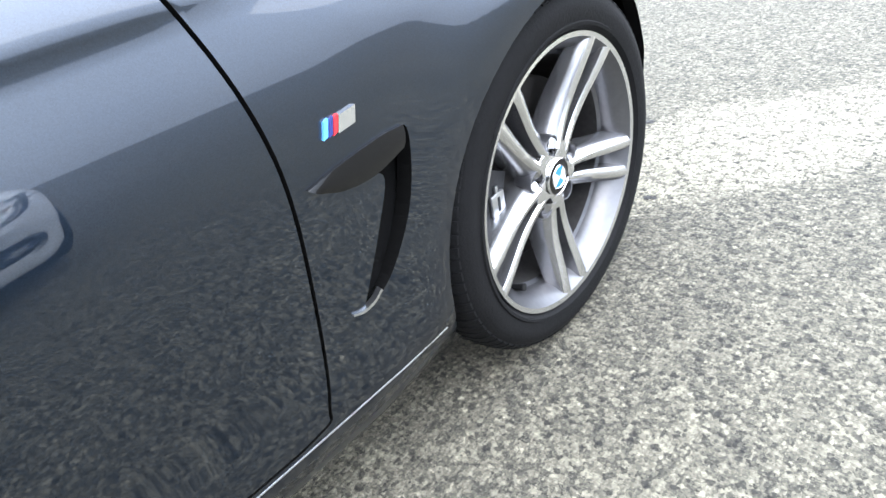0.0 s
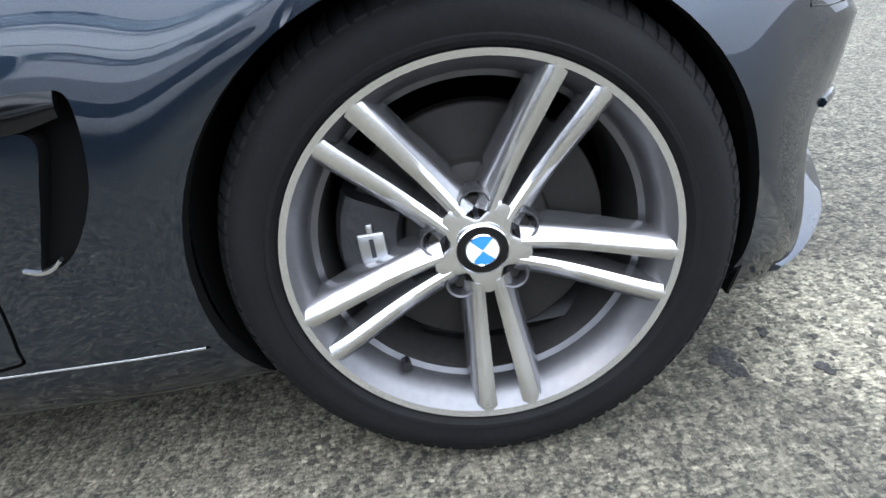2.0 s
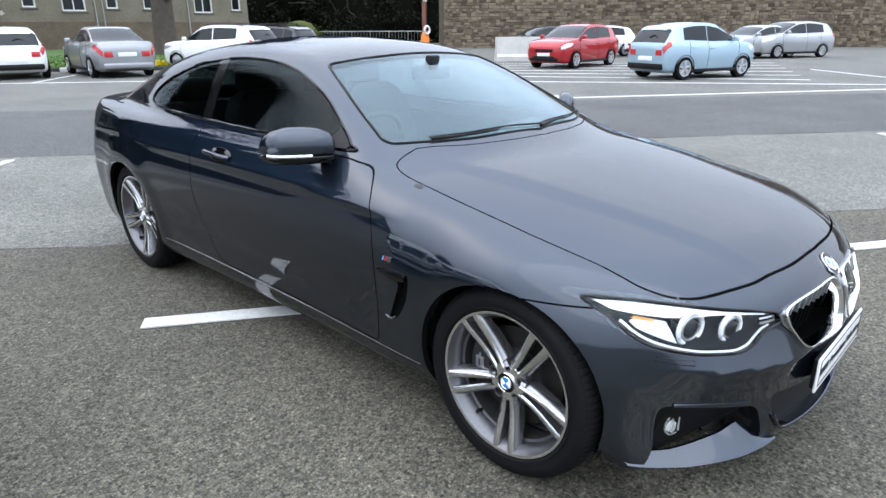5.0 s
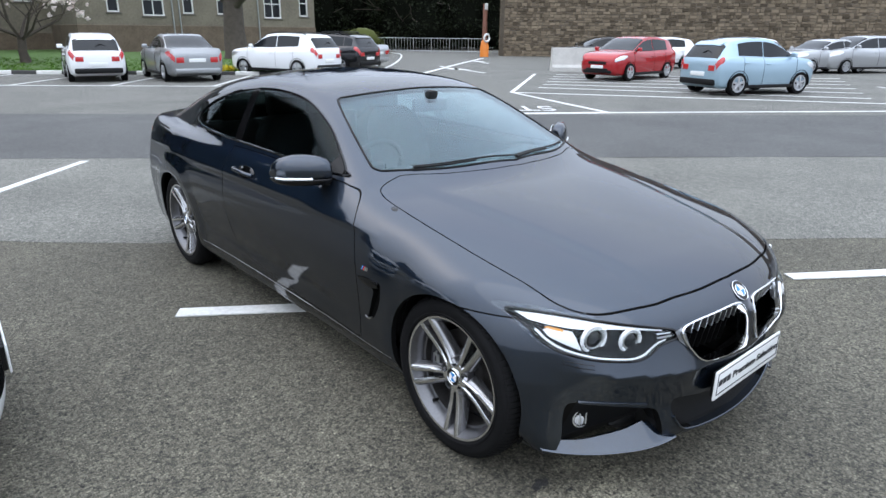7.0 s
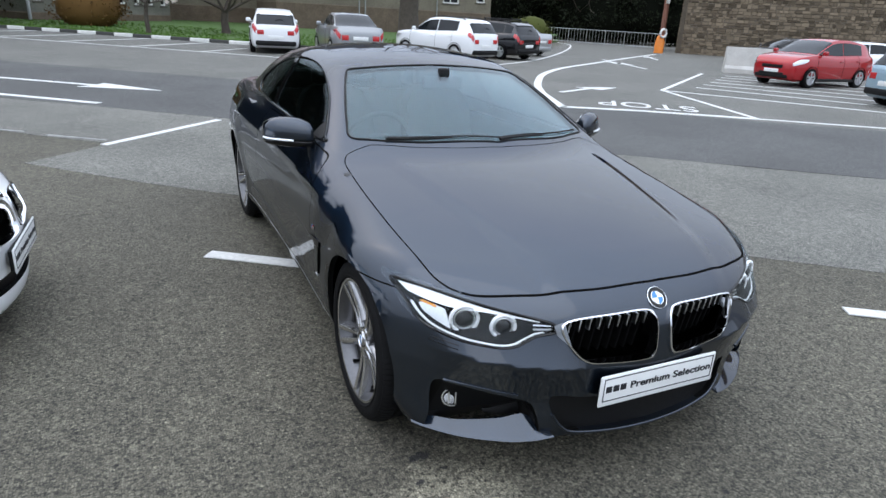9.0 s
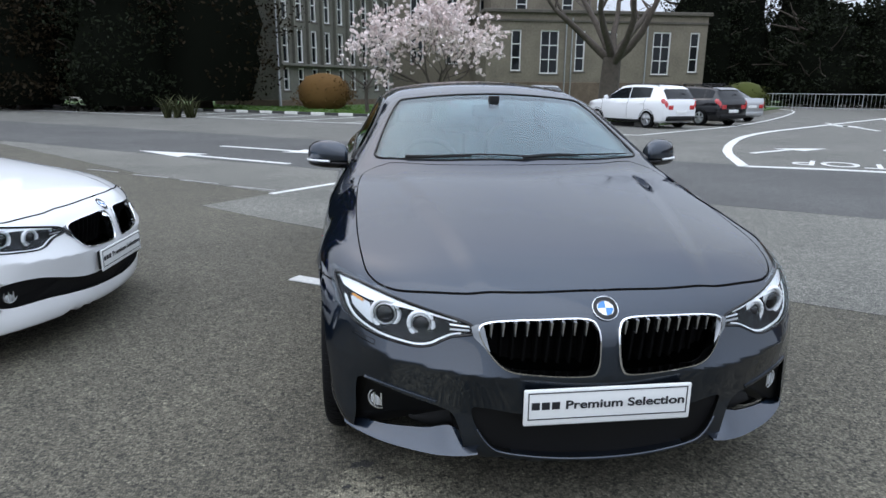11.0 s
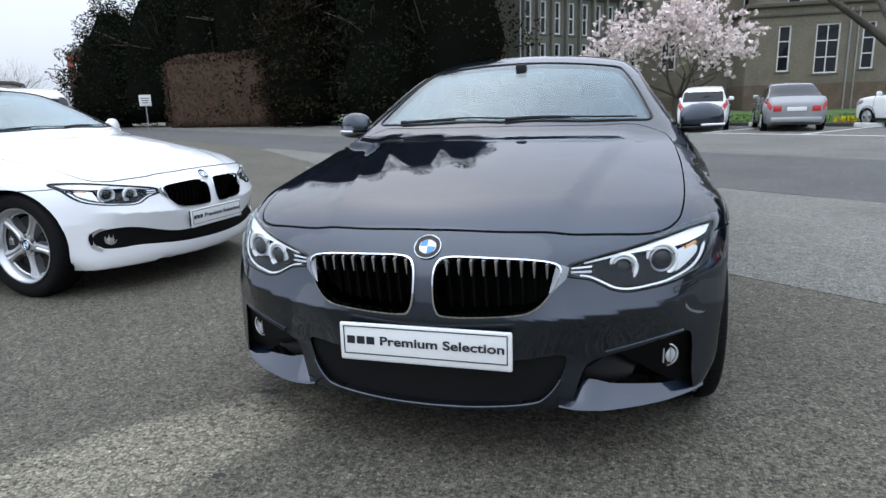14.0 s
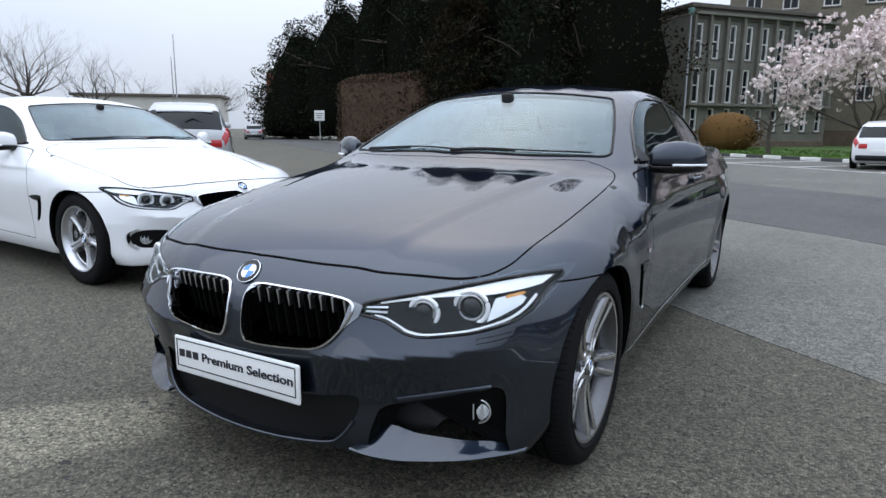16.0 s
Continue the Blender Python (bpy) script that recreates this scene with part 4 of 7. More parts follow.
def show_plate(car, y, z):
    """The dealer's plate: white, dark outline, a plain bar for the maker's name and the two words."""
    bm = bmesh.new()
    add_box(bm, (0, y, z), (0.524, 0.009, 0.118), bevel=0.006, segs=3)
    plate = part("show_plate", bm, PLATE_WHITE, car, "white plate lettered Premium Selection", 40)
    bm = bmesh.new()
    for sx, sz, w, h in ((0, 0.048, 0.496, 0.003), (0, -0.037, 0.496, 0.003), (-0.248, 0.0055, 0.003, 0.088), (0.248, 0.0055, 0.003, 0.088)):
        add_box(bm, (sx, y + 0.005, z + sz), (w, 0.002, h))
    part("plate_outline", bm, PLATE_INK, plate)
    for i in range(3):
        bm = bmesh.new()
        add_box(bm, (0.226 - i * 0.031, y + 0.005, z + 0.006), (0.025, 0.002, 0.024), bevel=0.0006, segs=1)
        part("plate_bar", bm, PLATE_INK, plate)
    me = text_mesh("Premium Selection", 0.0375)
    me.transform(Matrix.Translation((0.133, y + 0.0062, z + 0.006)) @ Matrix.Rotation(radians(180), 4, "Z") @ Matrix.Rotation(radians(90), 4, "X"))
    xs = [v.co.x for v in me.vertices]
    k = 0.373 / (max(xs) - min(xs))
    for v in me.vertices:
        v.co.x = 0.133 + (v.co.x - max(xs)) * k
    part_mesh("lettering", me, PLATE_INK, plate, "dark lettering Premium Selection")
    return plate


def cabin(car, trim):
    """What shows through the glass: tub, dash, wheel, seats, roof lining."""
    bm = bmesh.new()
    add_box(bm, (0, -1.75, 0.3), (1.5, 2.7, 0.12), bevel=0.02)
    add_box(bm, (0.76, -1.75, 0.58), (0.05, 2.6, 0.6), bevel=0.02)
    add_box(bm, (-0.76, -1.75, 0.58), (0.05, 2.6, 0.6), bevel=0.02)
    add_box(bm, (0, -3.05, 0.7), (1.45, 0.1, 0.5), bevel=0.02)
    part("cabin_tub", bm, LEATHER, car)
    bm = bmesh.new()
    add_loft(bm, [[(x, y + 0.12 * (abs(x) / 0.7) ** 2 * -1, z) for y, z in ((-0.62, 0.5), (-0.62, 0.9), (-0.72, 0.925), (-0.95, 0.92), (-1.08, 0.88), (-1.12, 0.8), (-1.05, 0.55))] for x in np.linspace(-0.7, 0.7, 9)])
    part("dashboard", bm, LEATHER, car, "black dashboard", 40)
    bm = bmesh.new()
    torus(bm, 0.18, 0.014, 40, 10)
    add_box(bm, (0, 0.01, 0), (0.13, 0.04, 0.11), bevel=0.03)
    for a in (-5, 185, 270):
        add_box(bm, (0.11 * math.cos(radians(a)), 0.01, 0.11 * math.sin(radians(a))), (0.14 if a != 270 else 0.04, 0.02, 0.035 if a != 270 else 0.12), bevel=0.006)
    bmesh.ops.transform(bm, matrix=Matrix.Translation((0.37, -1.2, 0.87)) @ Matrix.Rotation(radians(-24), 4, "X"), verts=bm.verts)
    part("steering_wheel", bm, LEATHER, car, "black three-spoke steering wheel", 40)
    for x, y, back in ((0.37, -1.75, 0.62), (-0.37, -1.75, 0.62), (0.34, -2.6, 0.5), (-0.34, -2.6, 0.5)):
        bm = bmesh.new()
        add_loft(bm, [[(x + a * w, y + b * 0.26, z) for a, b in ((-1, -1), (-0.6, -1.06), (0.6, -1.06), (1, -1), (1, 1), (0.6, 1.08), (-0.6, 1.08), (-1, 1))] for z, w in ((0.36, 0.2), (0.5, 0.24), (0.56, 0.24), (0.59, 0.2))])
        seat = part("seat", bm, LEATHER, car, "black leather seat", 50)
        bm = bmesh.new()
        add_loft(bm, [[(x + a * w, y - 0.2 - 0.3 * (z - 0.55) + b * t, z) for a, b in ((-1, -0.6), (-0.7, -1), (0.7, -1), (1, -0.6), (1, 1), (0.75, 0.6), (-0.75, 0.6), (-1, 1))]
                      for z, w, t in ((0.55, 0.22, 0.09), (0.75, 0.25, 0.09), (0.95, 0.24, 0.08), (0.5 + back - 0.08, 0.19, 0.07), (0.5 + back - 0.04, 0.13, 0.05))])
        part("backrest", bm, LEATHER, seat, "", 50)
        bm = bmesh.new()
        add_box(bm, (x, y - 0.22 - 0.3 * (back - 0.02), 0.5 + back + 0.03), (0.25, 0.09, 0.15), bevel=0.03, segs=3)
        part("headrest", bm, LEATHER, seat, "", 50)
    bm = bmesh.new()
    add_box(bm, (0, -1.17, 1.195), (0.24, 0.035, 0.07), bevel=0.015, segs=3)
    add_box(bm, (0, -1.16, 1.24), (0.06, 0.05, 0.07), bevel=0.012)
    part("interior_mirror", bm, BLACK_TRIM, car, "black interior mirror", 40)


def dark_edges(pm, paint):
    """Paint on the skin alone: gap walls and the inside are coloured black to act as shade."""
    pm.materials.clear()
    pm.materials.append(paint), pm.materials.append(DARK_VOID)
    c, nr = np.array([f.center for f in pm.polygons]), np.array([f.normal for f in pm.polygons])
    off = ((shell_normal(c) * nr).sum(1) < 0.3) | (shell(*c.T) < -0.0065)
    arch = np.minimum(np.hypot(c[:, 1] - FW, c[:, 2] - AXLE), np.hypot(c[:, 1] - RW, c[:, 2] - AXLE)) < 0.365
    off &= (c[:, 2] > 0.21) | arch
    pm.polygons.foreach_set("material_index", off.astype(np.int32))
    return pm


def coupe(name, m, paint, sport, label):
    car = thing(name, m, label, "car")
    for pm, c, lo, hi in coupe_panels(sport):
        ax = abs(c[0])
        if c[1] < -2.7 and c[2] > 1.05 and ax < 0.1 and hi[0] < 0.7:
            part_mesh("rear_window", thin_pane(pm), DARK_GLASS, car, "tinted rear window")
        elif lo[2] > 0.94 and ax > 0.5:
            part_mesh("side_window", thin_pane(pm), DARK_GLASS, car, "dark tinted side window")
        elif lo[2] > 0.9 and hi[1] < -0.45 and ax < 0.1 and hi[0] < 0.75:
            part_mesh("windscreen", thin_pane(pm), SCREEN_GLASS, car, "clear windscreen reflecting the sky")
        elif c[1] > 0.3 and 0.5 < ax < 0.75 and hi[2] < 0.72 and lo[2] > 0.5 and hi[0] - lo[0] < 0.5:
            part_mesh("headlamp_lens", thin_pane(pm, 0.003), CLEAR, car, "clear headlamp lens")
        elif -0.2 < c[1] < 0.3 and ax < 0.1 and lo[2] > 0.6:
            part_mesh("bonnet", dark_edges(pm, paint), None, car, "smooth bonnet with two soft ridges")
        elif ax > 0.7 and -1.5 < c[1] < -1.1 and hi[2] < 1.0:
            part_mesh("door", dark_edges(pm, paint), None, car)
        else:
            part_mesh("body", dark_edges(pm, paint), None, car)
    for o in car.children:
        if o.name.split(".")[0] in ("headlamp_lens",):
            o.visible_shadow = False
    tx = 0.772
    for sd in (1, -1):
        for y in (FW, RW):
            add_wheel(car, sport, Matrix.Translation((sd * (tx if y == FW else tx - 0.002), y, AXLE - 0.007)) @ Matrix.Rotation(0 if sd > 0 else math.pi, 4, "Z"))
            bm = bmesh.new()
            R0 = 0.355
            rings = []
            for a in np.radians(np.linspace(-25, 205, 36)):
                rings.append([(sd * x, y + r * math.cos(a), AXLE + 0.008 + r * math.sin(a)) for x, r in ((0.5, 0.05), (0.5, R0), (0.835, R0), (0.835, R0 + 0.004), (0.49, R0 + 0.004), (0.49, 0.05))])
            add_loft(bm, rings)
            part("arch_liner", bm, DARK_VOID, car, "", 40)
        lamp_unit(car, sd)
        kidney(car, sd, sport)
        door_mirror(car, paint, sd)
        # glass surround, centre pillar and sail panel
        bm = bmesh.new()
        skin_tube(bm, SIDE_GLASS, "x", 0.0075, 0.001, sd, 6, True)
        part("window_surround", bm, GLOSS_BLACK, car, "gloss black window surround", 60)
        bm = bmesh.new()
        skin_band(bm, [(-1.93, 0.966), (-1.965, 1.1), (-1.98, 1.252)], [(-2.01, 0.968), (-2.045, 1.1), (-2.06, 1.245)], "x", 3, 0.003, 0.006, sd)
        part("centre_pillar", bm, GLOSS_BLACK, car, "", 40)
        bm = bmesh.new()
        skin_band(bm, [(-0.862, 0.97), (-0.87, 0.985), (-0.95, 1.035)], [(-0.862, 0.955), (-0.93, 0.955), (-0.99, 0.957)], "x", 3, 0.004, 0.008, sd)
        part("sail_panel", bm, BLACK_TRIM, car, "", 40)
        # handle over a dished recess
        bm = bmesh.new()
        P = on_skin("x", np.full(2, -1.72), np.array([0.84, 0.85]), 0, sd)
        hx = abs(P[0][0])
        rings = []
        for k, t in ((1.0, 0.001), (0.96, 0.003), (0.3, 0.002)):
            rings.append([tuple(q) for q in on_skin("x", -1.71 + 0.1 * k * np.cos(np.linspace(0, 2 * np.pi, 28, endpoint=False)), 0.842 + 0.03 * k * np.sin(np.linspace(0, 2 * np.pi, 28, endpoint=False)), t, sd)])
        add_loft(bm, rings)
        bmesh.ops.recalc_face_normals(bm, faces=bm.faces)
        handle = part("handle_recess", bm, GLOSS_BLACK if sport else paint, car, "", 50)
        bm = bmesh.new()
        q = [(-1.83, 0.846), (-1.8, 0.85), (-1.72, 0.849), (-1.65, 0.845), (-1.61, 0.838)]
        pts = on_skin("x", [a for a, b in q], [b for a, b in q], 0.0, sd) + np.array([[0.012 * sd, 0, 0], [0.036 * sd, 0, 0], [0.042 * sd, 0, 0], [0.036 * sd, 0, 0], [0.01 * sd, 0, 0]])
        add_tube(bm, smooth_path(pts, 5), [0.011] * 21, 10)
        part("door_handle", bm, paint, handle, "painted door handle", 60)
        # side vent: dark back and gloss blade
        bm = bmesh.new()
        extrude_poly(bm, [(sd * 0.878, a, b) for a, b in smooth_path([(-0.56, 0.615), (-0.375, 0.62), (-0.38, 0.5), (-0.45, 0.39), (-0.53, 0.39), (-0.5, 0.5), (-0.56, 0.56)], 3, True)], (sd * 0.004, 0, 0))
        vent = part("vent_backing", bm, DARK_VOID, car, "", 40)
        bm = bmesh.new()
        skin_band(bm, [(-0.545, 0.594), (-0.5, 0.602), (-0.44, 0.606), (-0.4, 0.603)], [(-0.532, 0.584), (-0.5, 0.572), (-0.455, 0.568), (-0.405, 0.577)], "x", 3, 0.004, 0.014, sd, 8, 0.003)
        part("vent_blade", bm, GLOSS_BLACK, vent, "gloss black vent blade", 40)
        bm = bmesh.new()
        skin_band(bm, [(-0.525, 0.413), (-0.508, 0.408), (-0.49, 0.412), (-0.478, 0.421)], [(-0.525, 0.41), (-0.508, 0.404), (-0.49, 0.407), (-0.476, 0.417)], "x", 1, 0.003, 0.008, sd, 5)
        part("vent_lip", bm, SATIN if sport else paint, vent, "", 40)
        if sport:
            # small badge: three colour bars and a metal letter block
            for k, (m_, y0, y1) in enumerate(((PALE_BLUE, -0.511, -0.505), (NAVY, -0.5047, -0.4987), (RED, -0.4984, -0.4924), (CHROME, -0.4921, -0.468))):
                bm = bmesh.new()
                skin_band(bm, [(y0, 0.633), (y1, 0.635)], [(y0 + 0.006, 0.650), (y1 + 0.006, 0.652)], "x", 1, 0.004, 0.006, sd, 0)
                if k == 0:
                    badge = part("side_badge", bm, m_, car, "small striped metal badge", 30)
                else:
                    part("badge_bar", bm, m_, badge, "", 30)
        # sill strip
        bm = bmesh.new()
        skin_tube(bm, [(y, 0.262 + 0.012 * max(0, -y - 0.6)) for y in np.linspace(-0.365, -2.4, 24)], "x", 0.0016, 0.0, sd, 6)
        part("sill_strip", bm, SATIN if sport else paint, car, "bright strip along the sill", 60)
        # tail lamp
        bm = bmesh.new()
        skin_band(bm, [(-3.5, 0.885), (-3.6, 0.9), (-3.7, 0.905)], [(-3.52, 0.8), (-3.6, 0.775), (-3.7, 0.77)], "x", 4, 0.004, 0.008, sd)
        part("tail_lamp", bm, TAIL_RED, car, "red tail lamp", 40)
        # foglamp
        fx, fz = (0.686, 0.316) if sport else (0.69, 0.352)
        fy = float(front_y([fx], [fz])[0]) - (0.045 if sport else 0.02)
        turn = Matrix.Translation((sd * fx, fy, fz)) @ Matrix.Rotation(radians(-sd * 20), 4, "Z")
        bm = bmesh.new()
        add_revolve(bm, [(0.036, 0.0), (0.037, 0.010), (0.033, 0.011), (0.03, 0.0), (0.02, -0.025), (0.0, -0.03), (0.0, -0.06), (0.04, -0.06)], 36, "y")
        for k in range(2):
            add_box(bm, (-0.012 + 0.024 * k, 0.012, 0), (0.004, 0.01, 0.045))
        bmesh.ops.transform(bm, matrix=turn, verts=bm.verts)
        fog = part("fog_lamp", bm, REFLECT, car, "round bright fog lamp", 40)
        # the lens's pale colour paints in the sky it would mirror
        bm = bmesh.new()
        add_revolve(bm, [(0.032, 0.004), (0.024, 0.010), (0.0, 0.013), (0.0, 0.01), (0.024, 0.006), (0.032, 0.0)], 36, "y")
        bmesh.ops.transform(bm, matrix=turn, verts=bm.verts)
        lens = part("fog_lens", bm, FOG_LENS, fog, "ribbed lens painted pale for mirrored sky", 60)
        lens.visible_shadow = False
        if sport:
            bm = bmesh.new()
            P = np.array(POCKET)
            c = P.mean(0)
            rings = []
            for k, d in ((1.0, 0.022), (0.98, 0.05), (0.9, 0.1), (0.1, 0.11)):
                q = c + (P - c) * k
                rings.append([(sd * a, y - d, b) for (a, b), y in zip(q, front_y(P[:, 0], P[:, 1]))])
            add_loft(bm, rings)
            bmesh.ops.recalc_face_normals(bm, faces=bm.faces)
            part("fog_pocket", bm, BLACK_TRIM, car, "black fog-lamp pocket", 40)
            # painted winglet under the pocket
            bm = bmesh.new()
            rings = []
            for u in np.linspace(0, 1, 22):
                x = 0.388 + 0.418 * u
                yb = float(front_y([x], [0.22])[0])
                zlo = float(np.interp(u, (0, 0.12, 0.3, 0.7, 1), (0.205, 0.192, 0.184, 0.186, 0.194)))
                top = float(np.interp(u, (0, 0.1, 0.18, 0.24, 0.34, 0.7, 1), (0.211, 0.245, 0.263, 0.258, 0.243, 0.222, 0.226)))
                out = 0.024 * (1 - u * u) - 0.004
                mid = zlo + 0.3 * (top - zlo)
                rings.append([(sd * x, yb + out, zlo), (sd * x, yb + out + 0.005, zlo + 0.004), (sd * x, yb + out, zlo + 0.008), (sd * x, yb + out - 0.018, mid + 0.004), (sd * x, yb - 0.045, top),
                              (sd * x, yb - 0.058, top - 0.004), (sd * x, yb - 0.05, zlo)])
            add_loft(bm, rings)
            bmesh.ops.recalc_face_normals(bm, faces=bm.faces)
            part("front_winglet", bm, paint, car, "painted winglet under the bumper", 35)
            # washer flap under the headlamp
            bm = bmesh.new()
            skin_tube(bm, [(0.700, 0.524), (0.735, 0.528), (0.768, 0.536), (0.764, 0.548), (0.73, 0.541), (0.697, 0.537)], "y", 0.0014, 0.0, 1, 5, True)
            if sd < 0:
                flip_x(bm)
            part("washer_flap", bm, GLOSS_BLACK, car, "", 60)
            # moulded bar above the pocket
            bm = bmesh.new()
            skin_band(bm, [(0.51, 0.368), (0.58, 0.383), (0.66, 0.398), (0.73, 0.406)], [(0.52, 0.352), (0.58, 0.368), (0.66, 0.384), (0.73, 0.394)], "y", 3, 0.003, 0.02, 1, 8, 0.004)
            if sd < 0:
                flip_x(bm)
            part("pocket_brow", bm, paint, car, "", 40)
        else:
            bm = bmesh.new()
            skin_band(bm, [(0.722, 0.415), (0.765, 0.38), (0.765, 0.33), (0.735, 0.292)], [(0.74, 0.425), (0.785, 0.385), (0.782, 0.32), (0.745, 0.28)], "y", 3, 0.005, 0.02, 1, 8)
            if sd < 0:
                flip_x(bm)
            part("fog_surround", bm, SATIN, car, "", 40)
    # lower mouth
    mouth = INTAKE if sport else WIDE_INTAKE
    M = np.array(mouth + mirror_pts(mouth)[::-1][1:-1])
    c = M.mean(0)
    bm = bmesh.new()
    rings = []
    for k, d in ((1.04, 0.022), (1.0, 0.06), (0.9, 0.12), (0.1, 0.13)):
        q = c + (M - c) * k
        rings.append([(a, y - d, b) for (a, b), y in zip(q, front_y(M[:, 0], M[:, 1]))])
    add_loft(bm, rings)
    bmesh.ops.recalc_face_normals(bm, faces=bm.faces)
    mouth_ob = part("air_intake", bm, BLACK_TRIM, car, "black lower air intake", 40)
    for z in ((0.225, 0.25, 0.275, 0.3, 0.325) if sport else (0.25, 0.28, 0.31)):
        w = 0.36 if z > 0.26 else 0.3
        bm = bmesh.new()
        xs = np.linspace(-w, w, 17)
        add_loft(bm, [[(x, y - 0.05, z + 0.003), (x, y - 0.05, z - 0.003), (x, y - 0.075, z - 0.003), (x, y - 0.075, z + 0.003)] for x, y in zip(xs, front_y(xs, np.full(17, z)))])
        part("intake_slat", bm, BLACK_TRIM, mouth_ob)
    if sport:
        bm = bmesh.new()
        L = [q for q in INTAKE if q[1] < 0.3]
        L = [(a, b - 0.004) for a, b in L] + [(-a, b - 0.004) for a, b in L[::-1][1:]]
        skin_tube(bm, L, "y", 0.006, 0.004, 1, 8)
        part("lip_edge", bm, paint, car, "", 60)
    # grille surround between the kidneys, bonnet badge, plate, wipers
    rp = on_skin("y", [0.0], [0.664])[0]
    nr = shell_normal(np.array([rp]))[0]
    me = roundel_mesh(0.041, "y")
    ob = new("bonnet_badge", me)
    ob.parent = car
    ob.matrix_local = Matrix.Translation(rp + nr * 0.0005) @ Vector((0, 1, 0)).rotation_difference(Vector(nr)).to_matrix().to_4x4()
    tagged(ob, "round badge with blue and white quarters")
    ny = float(front_y([0.0], [0.39])[0])
    show_plate(car, ny + 0.012 + (0.0 if sport else 0.006), 0.386 if sport else 0.40)
    bm = bmesh.new()
    add_box(bm, (0, ny + 0.003, 0.386 if sport else 0.40), (0.50, 0.018, 0.1), bevel=0.004)
    part("plate_holder", bm, BLACK_TRIM, car)
    bm = bmesh.new()
    S = [q for q in SCREEN] + mirror_pts(SCREEN)[::-1][1:-1]
    skin_tube(bm, S, "z", 0.006, 0.0, 1, 6, True)
    part("windscreen_seal", bm, BLACK_TRIM, car, "", 60)
    bm = bmesh.new()
    skin_band(bm, HOOD_BACK_LINE, SCREEN_LINE, "z", 3, -0.001, 0.004, 1, 6)
    part("cowl_panel", bm, BLACK_TRIM, car, "black cowl below the windscreen", 40)
    foot = np.array([q for q in SCREEN if q[1] > -0.74])
    foot_y = lambda x: float(np.interp(abs(x), foot[:, 0], foot[:, 1]))
    for x0, x1 in ((0.52, -0.08), (-0.02, -0.60)):
        bm = bmesh.new()
        q = [(x, foot_y(x) - 0.022 - 0.012 * math.sin(math.pi * u)) for u, x in zip(np.linspace(0, 1, 11), np.linspace(x0, x1, 11))]
        add_tube(bm, on_skin("z", [a for a, b in q], [b for a, b in q], 0.007), 0.004, 6)
        add_tube(bm, on_skin("z", [a for a, b in q][:6], [b + 0.014 for a, b in q][:6], 0.008), [0.009, 0.007, 0.006, 0.005, 0.005, 0.004], 6)
        part("wiper", bm, BLACK_TRIM, car, "black wiper arm", 60)
    cabin(car, LEATHER)
    bm = bmesh.new()
    add_box(bm, (0, -1.5, 0.2), (1.4, 3.6, 0.05))
    part("underbody", bm, DARK_VOID, car)
    return car


HOOD_BACK_LINE = [(-0.5, -0.625), (-0.4, -0.57), (-0.2, -0.508), (0.0, -0.488), (0.2, -0.508), (0.4, -0.57), (0.5, -0.625)]
SCREEN_LINE = [(-0.52, -0.655), (-0.4, -0.593), (-0.2, -0.532), (0.0, -0.51), (0.2, -0.532), (0.4, -0.593), (0.52, -0.655)]


# ---- site axes: s runs along the car park's lane, n away from the grey coupe towards the lawn ----
def site(s, n, z=0.0):
    return Vector((0.79 * s - 0.61 * n, -0.61 * s - 0.79 * n, z))


SITE_TURN = math.degrees(math.atan2(-0.61, 0.79))


